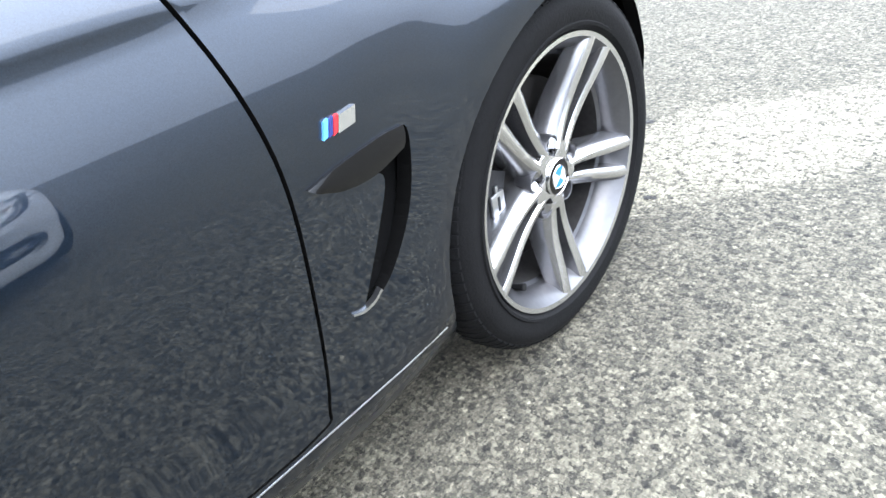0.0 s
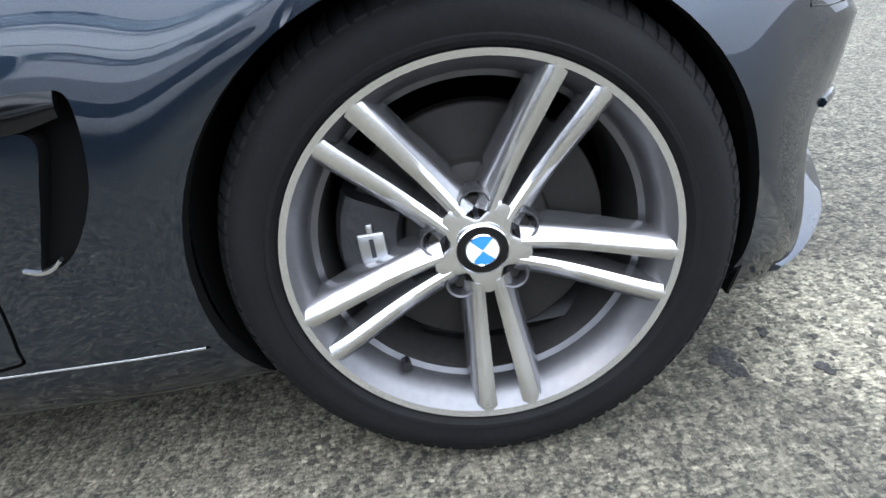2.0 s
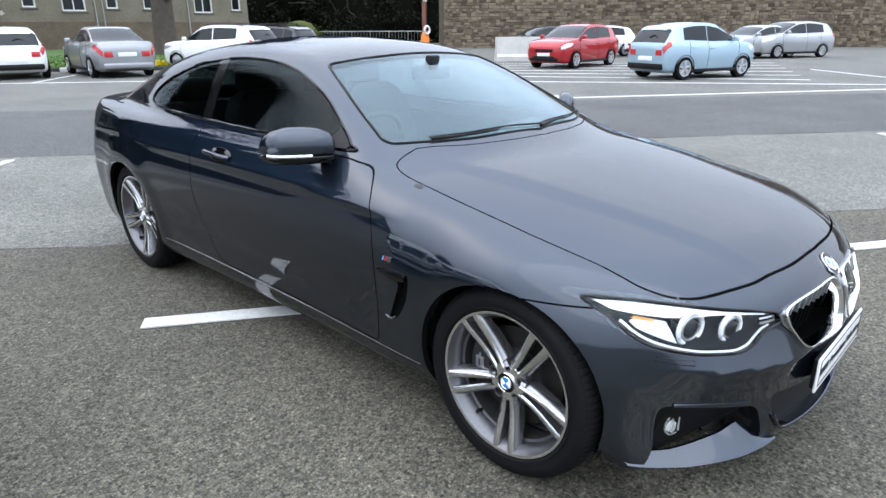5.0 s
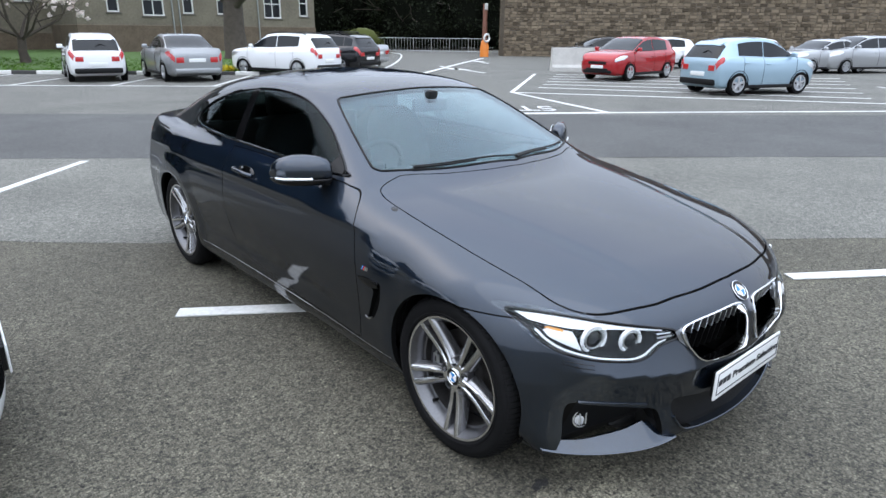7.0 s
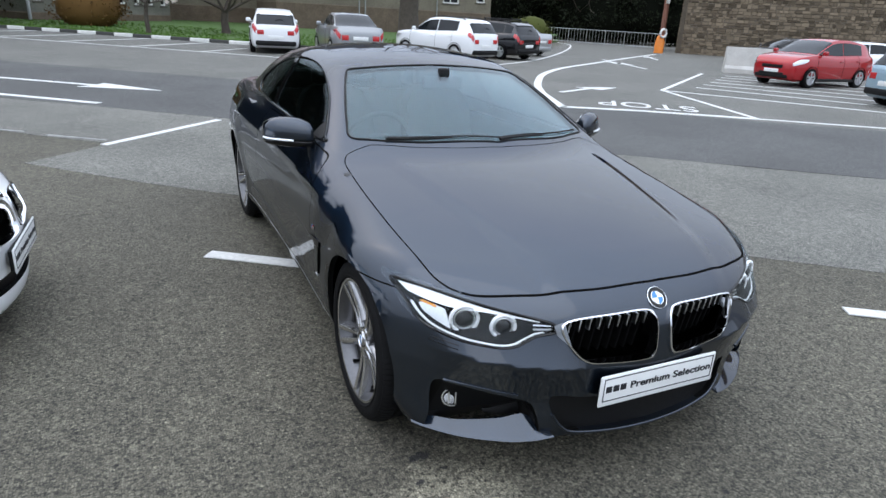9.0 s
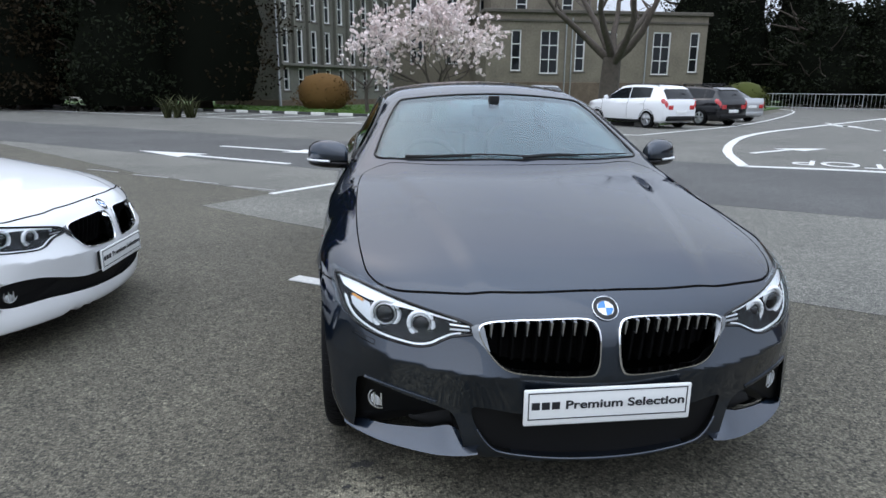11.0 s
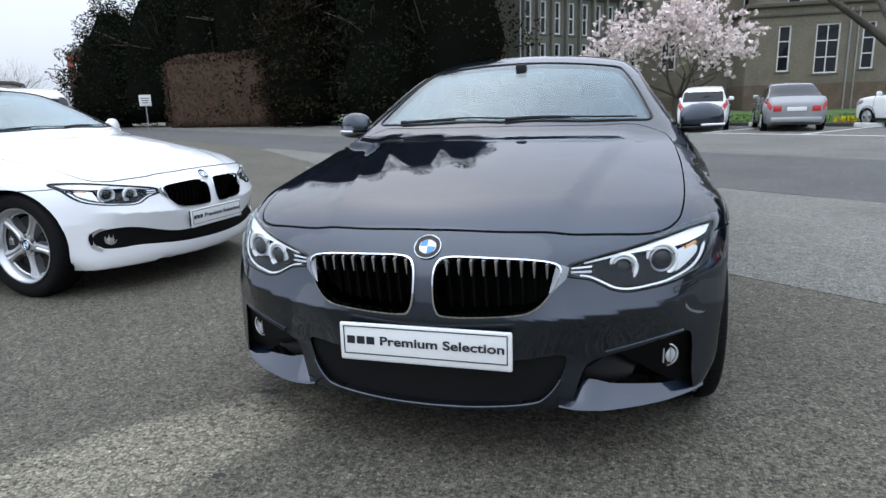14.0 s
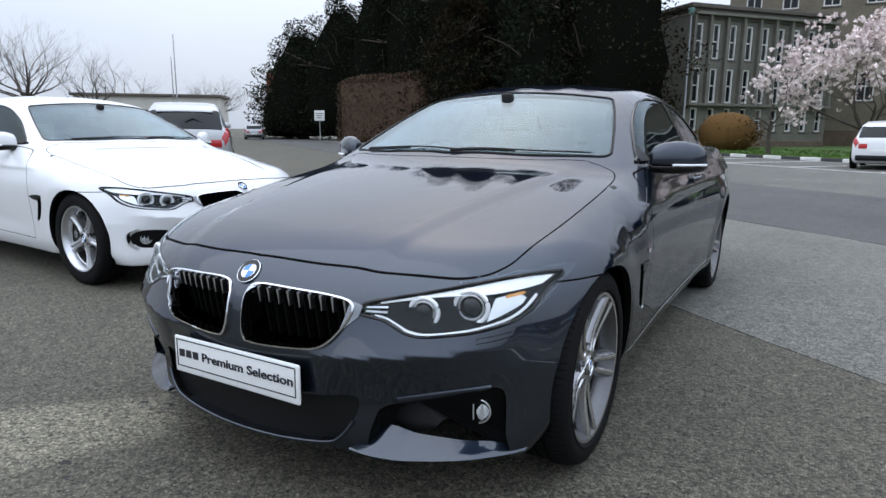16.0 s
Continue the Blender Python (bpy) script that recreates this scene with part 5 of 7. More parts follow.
def asphalt(name, dark, light, chip, grit=1.0, dusty=None, pits=(0.24, 0.20, 0.25, 1.85)):
    """Worn chip-seal: stones of mixed greys in dark binder, with stains at a larger scale."""
    m = bpy.data.materials.new(name)
    m.use_nodes = True
    n, l = m.node_tree.nodes, m.node_tree.links
    b = n["Principled BSDF"]
    co = n.new("ShaderNodeTexCoord")
    v, v2, big, mid = n.new("ShaderNodeTexVoronoi"), n.new("ShaderNodeTexVoronoi"), n.new("ShaderNodeTexNoise"), n.new("ShaderNodeTexNoise")
    v.distance = v2.distance = "MANHATTAN"
    v.inputs["Scale"].default_value, v2.inputs["Scale"].default_value = chip, chip * 2.3
    big.inputs["Scale"].default_value, big.inputs["Detail"].default_value, big.inputs["Roughness"].default_value = 0.55, 6, 0.6
    mid.inputs["Scale"].default_value, mid.inputs["Detail"].default_value = 15.0, 6
    for t in (v, v2, big, mid):
        l.new(co.outputs["Object"], t.inputs["Vector"])
    ramp = n.new("ShaderNodeValToRGB")
    e = ramp.color_ramp.elements
    e[0].position, e[0].color = 0.12, (*[c * 0.75 for c in dark], 1)
    e[1].position, e[1].color = 0.95, (*[min(1, c * 2.0) for c in light], 1)
    k = ramp.color_ramp.elements.new(0.55)
    k.color = (*light, 1)
    sep = n.new("ShaderNodeSeparateColor")
    sep2, two = n.new("ShaderNodeSeparateColor"), n.new("ShaderNodeMix")
    two.inputs["Factor"].default_value = 0.42
    l.new(v.outputs["Color"], sep.inputs["Color"]), l.new(v2.outputs["Color"], sep2.inputs["Color"])
    l.new(sep.outputs["Red"], two.inputs["A"]), l.new(sep2.outputs["Green"], two.inputs["B"])
    l.new(two.outputs["Result"], ramp.inputs["Fac"])
    rim = n.new("ShaderNodeMapRange")
    l.new(v.outputs["Distance"], rim.inputs["Value"])
    rim.inputs["From Min"].default_value, rim.inputs["From Max"].default_value = 0.35, 0.75
    rim.inputs["To Min"].default_value, rim.inputs["To Max"].default_value = 1.0, 0.72
    st = n.new("ShaderNodeMapRange")
    l.new(big.outputs["Fac"], st.inputs["Value"])
    st.inputs["From Min"].default_value, st.inputs["From Max"].default_value = 0.3, 0.7
    st.inputs["To Min"].default_value, st.inputs["To Max"].default_value = 0.78, 1.22
    st2 = n.new("ShaderNodeMapRange")
    l.new(mid.outputs["Fac"], st2.inputs["Value"])
    st2.inputs["From Min"].default_value, st2.inputs["From Max"].default_value = 0.3, 0.7
    st2.inputs["To Min"].default_value, st2.inputs["To Max"].default_value = 0.80, 1.18
    mu1, mu2, mu3 = n.new("ShaderNodeMath"), n.new("ShaderNodeMath"), n.new("ShaderNodeVectorMath")
    mu1.operation = mu2.operation = "MULTIPLY"
    mu3.operation = "SCALE"
    l.new(rim.outputs["Result"], mu1.inputs[0]), l.new(st.outputs["Result"], mu1.inputs[1])
    l.new(mu1.outputs[0], mu2.inputs[0]), l.new(st2.outputs["Result"], mu2.inputs[1])
    tone = mu2.outputs[0]
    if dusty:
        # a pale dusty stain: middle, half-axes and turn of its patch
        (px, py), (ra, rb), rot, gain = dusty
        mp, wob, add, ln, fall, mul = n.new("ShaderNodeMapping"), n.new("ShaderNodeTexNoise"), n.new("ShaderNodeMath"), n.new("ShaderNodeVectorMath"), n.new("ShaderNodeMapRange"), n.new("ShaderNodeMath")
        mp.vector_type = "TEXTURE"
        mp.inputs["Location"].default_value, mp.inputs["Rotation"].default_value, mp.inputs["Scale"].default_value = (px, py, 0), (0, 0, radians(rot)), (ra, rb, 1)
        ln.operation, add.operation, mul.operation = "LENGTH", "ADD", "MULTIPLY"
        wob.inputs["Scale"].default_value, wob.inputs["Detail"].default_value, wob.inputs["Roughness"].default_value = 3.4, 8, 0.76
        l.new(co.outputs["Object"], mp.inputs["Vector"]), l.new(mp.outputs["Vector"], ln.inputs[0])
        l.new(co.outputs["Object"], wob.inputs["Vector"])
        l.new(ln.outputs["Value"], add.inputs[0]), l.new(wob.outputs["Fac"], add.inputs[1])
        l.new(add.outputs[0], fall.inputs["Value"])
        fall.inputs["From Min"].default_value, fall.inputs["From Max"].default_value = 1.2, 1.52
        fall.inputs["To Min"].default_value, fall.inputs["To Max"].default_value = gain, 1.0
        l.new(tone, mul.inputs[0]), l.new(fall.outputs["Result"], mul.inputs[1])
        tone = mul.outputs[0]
    # lost stones leave dark pits, pale stones stand out; both thicken in patches
    v3, s3, patch, warp = n.new("ShaderNodeTexVoronoi"), n.new("ShaderNodeSeparateColor"), n.new("ShaderNodeTexNoise"), n.new("ShaderNodeVectorMath")
    wn_ = n.new("ShaderNodeTexNoise")
    wn_.inputs["Scale"].default_value, patch.inputs["Scale"].default_value, patch.inputs["Detail"].default_value = 90.0, 1.6, 4
    warp.operation = "MULTIPLY_ADD"
    warp.inputs[1].default_value = (0.02, 0.02, 0.0)
    l.new(co.outputs["Object"], wn_.inputs["Vector"]), l.new(wn_.outputs["Color"], warp.inputs[0]), l.new(co.outputs["Object"], warp.inputs[2])
    v3.inputs["Scale"].default_value = chip * 0.5
    l.new(warp.outputs["Vector"], v3.inputs["Vector"]), l.new(co.outputs["Object"], patch.inputs["Vector"]), l.new(v3.outputs["Color"], s3.inputs["Color"])
    for channel, share, reach, gain in (("Red", pits[0], 0.42, pits[2]), ("Green", pits[1], 0.34, pits[3])):
        dense, pick, core, both_, mul = [n.new("ShaderNode" + q) for q in ("MapRange", "Math", "MapRange", "Math", "Mix")]
        dense.inputs["From Min"].default_value, dense.inputs["From Max"].default_value = 0.35, 0.65
        dense.inputs["To Min"].default_value, dense.inputs["To Max"].default_value = share * 0.45, share * 1.6
        l.new(patch.outputs["Fac"], dense.inputs["Value"])
        pick.operation, both_.operation = "LESS_THAN", "MULTIPLY"
        l.new(s3.outputs[channel], pick.inputs[0]), l.new(dense.outputs["Result"], pick.inputs[1])
        core.inputs["From Min"].default_value, core.inputs["From Max"].default_value = reach, reach * 0.6
        l.new(v3.outputs["Distance"], core.inputs["Value"])
        l.new(pick.outputs[0], both_.inputs[0]), l.new(core.outputs["Result"], both_.inputs[1])
        mul.inputs["A"].default_value, mul.inputs["B"].default_value = 1.0, gain
        l.new(both_.outputs[0], mul.inputs["Factor"])
        m_ = n.new("ShaderNodeMath")
        m_.operation = "MULTIPLY"
        l.new(tone, m_.inputs[0]), l.new(mul.outputs["Result"], m_.inputs[1])
        tone = m_.outputs[0]
    l.new(ramp.outputs["Color"], mu3.inputs[0]), l.new(tone, mu3.inputs["Scale"])
    l.new(mu3.outputs[0], b.inputs["Base Color"])
    b.inputs["Roughness"].default_value = 0.86
    h, bp = n.new("ShaderNodeMath"), n.new("ShaderNodeBump")
    h.operation = "SUBTRACT"
    h.inputs[0].default_value = 1.0
    l.new(v.outputs["Distance"], h.inputs[1])
    bp.inputs["Strength"].default_value, bp.inputs["Distance"].default_value = 0.5 * grit, 0.004
    l.new(h.outputs[0], bp.inputs["Height"]), l.new(bp.outputs["Normal"], b.inputs["Normal"])
    return m


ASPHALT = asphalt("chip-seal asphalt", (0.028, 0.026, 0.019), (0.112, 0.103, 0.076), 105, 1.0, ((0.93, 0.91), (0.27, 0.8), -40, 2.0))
ASPHALT_PALE = asphalt("pale worn asphalt", (0.080, 0.079, 0.073), (0.172, 0.169, 0.146), 105, 0.5, None, (0.10, 0.10, 0.5, 1.35))
ASPHALT_LANE = asphalt("dark lane asphalt", (0.050, 0.050, 0.051), (0.090, 0.090, 0.086), 110, 0.4, None, (0.08, 0.08, 0.6, 1.3))
ASPHALT_FAR = asphalt("grey asphalt", (0.075, 0.074, 0.069), (0.152, 0.149, 0.130), 100, 0.4, None, (0.08, 0.08, 0.6, 1.3))
ROAD_PAINT = mat("worn white road paint", (0.62, 0.62, 0.60), 0.75, noise_scale=5, noise_amt=0.22, bump=0.25, bump_scale=120)
ROAD_WORN = mat("almost worn-off road paint", (0.27, 0.27, 0.255), 0.85, noise_scale=9, noise_amt=0.4, bump=0.25, bump_scale=120)
OIL = asphalt("oil-darkened asphalt", (0.010, 0.010, 0.010), (0.035, 0.034, 0.032), 105)
LAWN = mat("lawn grass", (0.058, 0.112, 0.022), 0.95, noise_scale=1.2, noise_amt=0.45, bump=1.0, bump_scale=35)
KERB_WHITE = mat("white kerb paint", (0.66, 0.66, 0.63), 0.8, noise_scale=6, noise_amt=0.2)
KERB_BLACK = mat("dark kerb stone", (0.05, 0.05, 0.048), 0.85, noise_scale=6, noise_amt=0.3)
RENDERED = mat("weathered stone facade", (0.169, 0.148, 0.112), 0.9, noise_scale=0.7, noise_amt=0.3, bump=0.35, bump_scale=5)
PLINTH = mat("brown brick plinth", (0.125, 0.094, 0.066), 0.9, noise_scale=1.4, noise_amt=0.35, bump=0.3, bump_scale=9)
CONCRETE = mat("grey-green concrete", (0.148, 0.144, 0.119), 0.88, noise_scale=0.9, noise_amt=0.25, bump=0.25, bump_scale=8)
COPING = mat("dark coping stone", (0.094, 0.083, 0.068), 0.85, noise_scale=1.5, noise_amt=0.3)
WINDOW_FRAME = mat("white window frame", (0.70, 0.70, 0.68), 0.5, noise_scale=3, noise_amt=0.06)
WINDOW_DARK = mat("dark window pane", (0.010, 0.012, 0.014), 0.06, spec=0.35)
BARK = mat("grey bark", (0.072, 0.059, 0.048), 0.95, noise_scale=5, noise_amt=0.4, bump=0.8, bump_scale=30)
DARK_BARK = mat("dark bark", (0.055, 0.042, 0.033), 0.95, noise_scale=5, noise_amt=0.4, bump=0.8, bump_scale=30)
TWIG = mat("bare twig", (0.065, 0.055, 0.047), 0.95, noise_scale=2, noise_amt=0.3)
METAL_GREY = mat("galvanised steel", (0.38, 0.39, 0.39), 0.45, 0.7, noise_scale=4, noise_amt=0.15)
ORANGE = mat("orange plastic", (0.72, 0.22, 0.03), 0.5, noise_scale=5, noise_amt=0.1)
CONCRETE_PALE = mat("pale concrete block", (0.52, 0.51, 0.48), 0.9, noise_scale=3, noise_amt=0.18, bump=0.3, bump_scale=40)
BRICK_RED = mat("red brick", (0.28, 0.085, 0.055), 0.9, noise_scale=1.2, noise_amt=0.25)
FAR_STONE = mat("pale distant render", (0.55, 0.53, 0.48), 0.9, noise_scale=0.5, noise_amt=0.12)


def leaf_mat(name, color, amt=0.5, rough=0.75):
    """Foliage that varies leaf by leaf."""
    m = bpy.data.materials.new(name)
    m.use_nodes = True
    n, l = m.node_tree.nodes, m.node_tree.links
    b, g, mi = n["Principled BSDF"], n.new("ShaderNodeNewGeometry"), n.new("ShaderNodeMix")
    mi.data_type = "RGBA"
    mi.inputs["A"].default_value = (*[c * (1 - amt) for c in color], 1)
    mi.inputs["B"].default_value = (*[min(1, c * (1 + amt)) for c in color], 1)
    l.new(g.outputs["Random Per Island"], mi.inputs["Factor"])
    l.new(mi.outputs["Result"], b.inputs["Base Color"])
    b.inputs["Roughness"].default_value = rough
    b.inputs["Specular IOR Level"].default_value = 0.08
    return m


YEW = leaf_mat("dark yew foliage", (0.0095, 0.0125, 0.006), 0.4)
YEW_SHADE = mat("crown core in painted shade", (0.006, 0.007, 0.005), 1.0, spec=0.0)
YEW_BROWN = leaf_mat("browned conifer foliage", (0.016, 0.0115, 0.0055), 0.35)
HEDGE_LEAF = leaf_mat("brown beech hedge leaves", (0.085, 0.056, 0.038), 0.3)
BUSH_LEAF = leaf_mat("rust-brown bush leaves", (0.108, 0.061, 0.022), 0.4)
GREEN_LEAF = leaf_mat("green shrub leaves", (0.06, 0.085, 0.02), 0.5)
PETAL = leaf_mat("pale pink petals", (0.80, 0.70, 0.68), 0.2)
YUCCA_LEAF = leaf_mat("dull yucca blades", (0.055, 0.06, 0.028), 0.5)
BOX_LEAF = leaf_mat("olive box leaves", (0.045, 0.052, 0.014), 0.5)
GRASS_BLADE = leaf_mat("grass blades", (0.075, 0.145, 0.026), 0.4)
YELLOW = leaf_mat("yellow flowers", (0.55, 0.42, 0.03), 0.3)


def slab(name, corners, z, material, label, category="ground"):
    bm = bmesh.new()
    extrude_poly(bm, [(*site(s, n).xy, z - 0.03) for s, n in corners], (0, 0, 0.03))
    ob = part(name, bm, material, None)
    return tagged(ob, label, category, kind="structure")


def wobble(pts, amp, seed, close=False):
    """Splits long edges and shifts the points a little: the ragged seam of a laid surface."""
    rng = random.Random(seed)
    out = []
    n = len(pts)
    for i in range(n):
        a, b = pts[i], pts[(i + 1) % n]
        k = max(1, int(math.hypot(a[0] - b[0], a[1] - b[1]) / 0.6))
        k = min(k, 60)
        for j in range(k):
            u = j / k
            out.append((a[0] + (b[0] - a[0]) * u + rng.uniform(-amp, amp), a[1] + (b[1] - a[1]) * u + rng.uniform(-amp, amp)))
    return out


# ---- ground ----
bm = bmesh.new()
bmesh.ops.create_grid(bm, x_segments=2, y_segments=2, size=600)
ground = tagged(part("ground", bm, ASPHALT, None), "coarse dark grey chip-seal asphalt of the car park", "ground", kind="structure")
slab("pavement", wobble([(-40, 2.0), (2.9, 2.14), (5.1, 2.4), (5.08, 3.5), (6.8, 3.6), (8.1, 3.7), (10.8, 4.26), (16, 5.3), (16.5, 5.7), (-40, 5.7)], 0.03, 1), 0.004, ASPHALT_PALE, "paler worn asphalt strip beside the parking bays", "pavement")
slab("road", wobble([(-60, 5.7), (70, 5.7), (70, 10.4), (-60, 10.4)], 0.02, 2), 0.006, ASPHALT_LANE, "dark smooth asphalt lane through the car park", "road")
slab("pavement_far", [(-90, 10.4), (70, 10.4), (70, 24), (3, 24), (1.5, 60), (-90, 60)], 0.003, ASPHALT_FAR, "grey asphalt of the far parking rows", "pavement")



def mark(name, pts, label, w=0.1, z=0.012, material=None):
    """A painted line along points of the site plan."""
    bm = bmesh.new()
    for i, (a, b) in enumerate(zip(pts, pts[1:])):
        d = Vector((b[0] - a[0], b[1] - a[1])).normalized()
        o = Vector((-d.y, d.x)) * w / 2
        L = math.hypot(b[0] - a[0], b[1] - a[1])
        k = max(1, int(L / 0.35))
        rng = random.Random(hash((round(a[0] * 10), round(a[1] * 10))) % 999)
        edge = [[], []]
        for j in range(k + 1):
            p = Vector(a[:2]) + d * (L * j / k)
            edge[0].append(p + o * rng.uniform(0.9, 1.06)), edge[1].append(p - o * rng.uniform(0.9, 1.06))
        extrude_poly(bm, [(*site(p.x, p.y).xy, z - 0.008) for p in edge[0] + edge[1][::-1]], (0, 0, 0.008))
    ob = part(name, bm, material or ROAD_PAINT, None)
    return tagged(ob, label, "road marking", kind="structure")


mark("bay_line", [(2.2, 0.82), (0.6, 0.93)], "white parking bay line running under the grey coupe", 0.11)
mark("bay_line", [(-1.77, 1.27), (-6.5, 1.6)], "white parking bay line beside the grey coupe", 0.11)
mark("bay_line", [(5.05, 3.4), (4.9, 5.5)], "short white bay divider", 0.1)
for s in (5.2, 6.3, 7.4, 8.6):
    mark("bay_line", [(s, 3.62), (s + 0.75, 3.58)], "worn broken white bay line", 0.05, 0.012, ROAD_WORN)
for s in (-6, -11):
    mark("bay_line", [(s, 3.4), (s - 0.1, 5.5)], "short white bay divider", 0.1)
mark("bay_line", [(3.9, 17.2), (45, 17.2)], "white line along the front of the far bays", 0.1)
for s in (6.6, 9.6, 12.5, 15.2, 18, 20.8, 23.6, 26.4):
    mark("bay_line", [(s, 17.2), (s, 22.2)], "white bay divider of the far row", 0.1)
mark("stop_line", [(0.3, 10.2), (-1.2, 10.55), (-3.4, 10.75)], "white stop line at the mouth of the side road", 0.2)
mark("edge_line", [(-3.4, 10.75), (-30, 12.2)], "white edge line beside the lane", 0.12)
mark("edge_line", smooth_path([(0.3, 10.15), (0.85, 12.5), (1.12, 14.6), (1.22, 18.0), (0.8, 21.5), (-0.2, 25.5), (-2.1, 33), (-4.08, 40.3)], 4), "curved white edge line of the side road", 0.2)
mark("hatch_line", [(-3.4, 10.8), (-2.1, 15.5), (-4.4, 24)], "white outline of the hatched island", 0.12)
mark("hatch_line", [(-2.1, 15.5), (-12.5, 12.2)], "white outline of the hatched island", 0.12)
for k in range(6):
    mark("hatch_line", [(-3.2 - k * 0.4, 17.2 + k * 1.3), (-11.5 - k * 0.9, 14.0 + k * 1.6)], "white hatching on the island", 0.1)
for s in (-14, -17.5, -21, -24.5):
    mark("bay_line", [(s, 13), (s - 0.6, 18)], "white bay divider near the hatched island", 0.1)
mark("edge_line", smooth_path([(3.9, 17.5), (3.26, 20.1), (2.04, 25.8), (1.3, 36), (1.3, 48), (2.7, 54)], 4), "pale curved edge line beside the side road", 0.12)


def arrow(name, at, way, length, turn=0.0):
    """A painted lane arrow: shaft and swept head."""
    d = Vector(way).normalized()
    o = Vector((-d.y, d.x))
    P = lambda u, v: Vector(at) + d * u + o * v
    sh = [P(0, 0.07), P(length * 0.62, 0.07), P(length * 0.6, 0.35), P(length, 0.02 + turn), P(length * 0.6, -0.35), P(length * 0.62, -0.07), P(0, -0.07)]
    bm = bmesh.new()
    extrude_poly(bm, [(*site(p.x, p.y).xy, 0.004) for p in sh], (0, 0, 0.008))
    tagged(part(name, bm, ROAD_PAINT, None), "white painted arrow on the lane", "road marking", kind="structure")


arrow("lane_arrow", (7.2, 5.95), (1, 0), 4.3)
arrow("lane_arrow", (11.0, 7.7), (-1, 0.03), 3.6)
arrow("lane_arrow", (0.45, 13.0), (-0.45, 1), 2.6, 0.3)
arrow("lane_arrow", (-2.4, 24.5), (0.3, 1), 4.0)
arrow("lane_arrow", (-0.8, 30), (-0.2, -1), 3.6)
arrow("lane_arrow", (-3.6, 33), (0.1, 1), 3.6)
me = text_mesh("STOP", 1.25)
xs = [v.co.x for v in me.vertices]
for v in me.vertices:
    v.co.x = (v.co.x - (min(xs) + max(xs)) / 2) * 2.0 / (max(xs) - min(xs))
    v.co.z *= 4
stop_word = part_mesh("stop_word", me, ROAD_PAINT, None)
stop_word.matrix_world = Matrix.Translation(site(-1.4, 11.55, 0.01)) @ Matrix.Rotation(radians(SITE_TURN), 4, "Z") @ Matrix.Scale(-1, 4, (0, 1, 0)) @ Matrix.Scale(-1, 4, (1, 0, 0)) @ Matrix.Scale(1, 4) @ Matrix.Rotation(math.pi, 4, "Z")
tagged(stop_word, "white painted word STOP on the asphalt", "road marking", kind="structure")

for k, (x, y, r) in enumerate(((0.75, 0.37, 0.034), (0.80, 0.50, 0.015), (0.69, 0.46, 0.012), (0.6, 0.93, 0.02), (0.5, 0.98, 0.012), (-0.2, 0.95, 0.012))):
    bm = bmesh.new()
    rr = random.Random(90 + k)
    ph = [rr.uniform(0, 6.28) for _ in range(4)]
    lobe = lambda t: 1 + 0.22 * math.sin(2 * t + ph[0]) + 0.16 * math.sin(3 * t + ph[1]) + 0.12 * math.sin(5 * t + ph[2]) + 0.08 * math.sin(9 * t + ph[3])
    extrude_poly(bm, [(x + r * lobe(t) * math.cos(t), y + r * 0.7 * lobe(t) * math.sin(t), 0.0005) for t in np.linspace(0, 2 * math.pi, 48, endpoint=False)], (0, 0, 0.0012))
    tagged(part("oil_spot", bm, OIL, None), "small dark oil spot on the asphalt", "stain", kind="structure")

# lawn with its painted kerb
lawn_edge = [(4.6, 24.6), (4.8, 23.0), (5.6, 22.5), (60, 22.5), (60, 90), (2.5, 90), (2.6, 54), (3.2, 46), (4.2, 32)]
bm = bmesh.new()
extrude_poly(bm, [(*site(s, n).xy, -0.02) for s, n in lawn_edge], (0, 0, 0.11))
tagged(part("lawn", bm, LAWN, None), "green lawn in front of the stone building", "lawn", kind="structure")
kerb = thing("kerb", Matrix(), "kerb of stones painted white and black along the lawn", "kerb", kind="structure")
kerb_me = {}
for key, m_ in ((0, KERB_WHITE), (1, KERB_BLACK)):
    bm = bmesh.new()
    add_box(bm, (0, 0, 0.06), (0.89, 0.16, 0.15), bevel=0.02, segs=1)
    kerb_me[key] = mesh_of(bm, (m_,))
k = 0
for s in np.arange(5.0, 60, 0.9):
    ob = new("kerb_stone", kerb_me[k % 2])
    ob.parent = kerb
    ob.matrix_local = Matrix.Translation(site(s, 22.45)) @ Matrix.Rotation(radians(SITE_TURN), 4, "Z")
    k += 1


def tuft_field(name, places, h, material, label, category, seed, blades=9, lean=0.5, width=0.02):
    """Many thin blades in tufts, as one object."""
    rng = random.Random(seed)
    V, F = [], []
    for p in places:
        for _ in range(blades):
            a, r = rng.uniform(0, 6.28), rng.uniform(0.4, 1.0) * h
            d = Vector((math.cos(a), math.sin(a), 0))
            o = Vector((-d.y, d.x, 0)) * width * rng.uniform(0.6, 1.2)
            b = p + Vector((rng.uniform(-0.06, 0.06), rng.uniform(-0.06, 0.06), 0))
            i = len(V)
            V += [b - o, b + o, b + d * r * lean * 0.4 + o * 0.7 + Vector((0, 0, r * 0.7)), b + d * r * lean * 0.4 - o * 0.7 + Vector((0, 0, r * 0.7)), b + d * r * lean + Vector((0, 0, r))]
            F += [(i, i + 1, i + 2, i + 3), (i + 3, i + 2, i + 4)]
    me = bpy.data.meshes.new(name)
    me.from_pydata([tuple(v) for v in V], [], F)
    return tagged(part_mesh(name, me, material, None), label, category, kind="stuff")


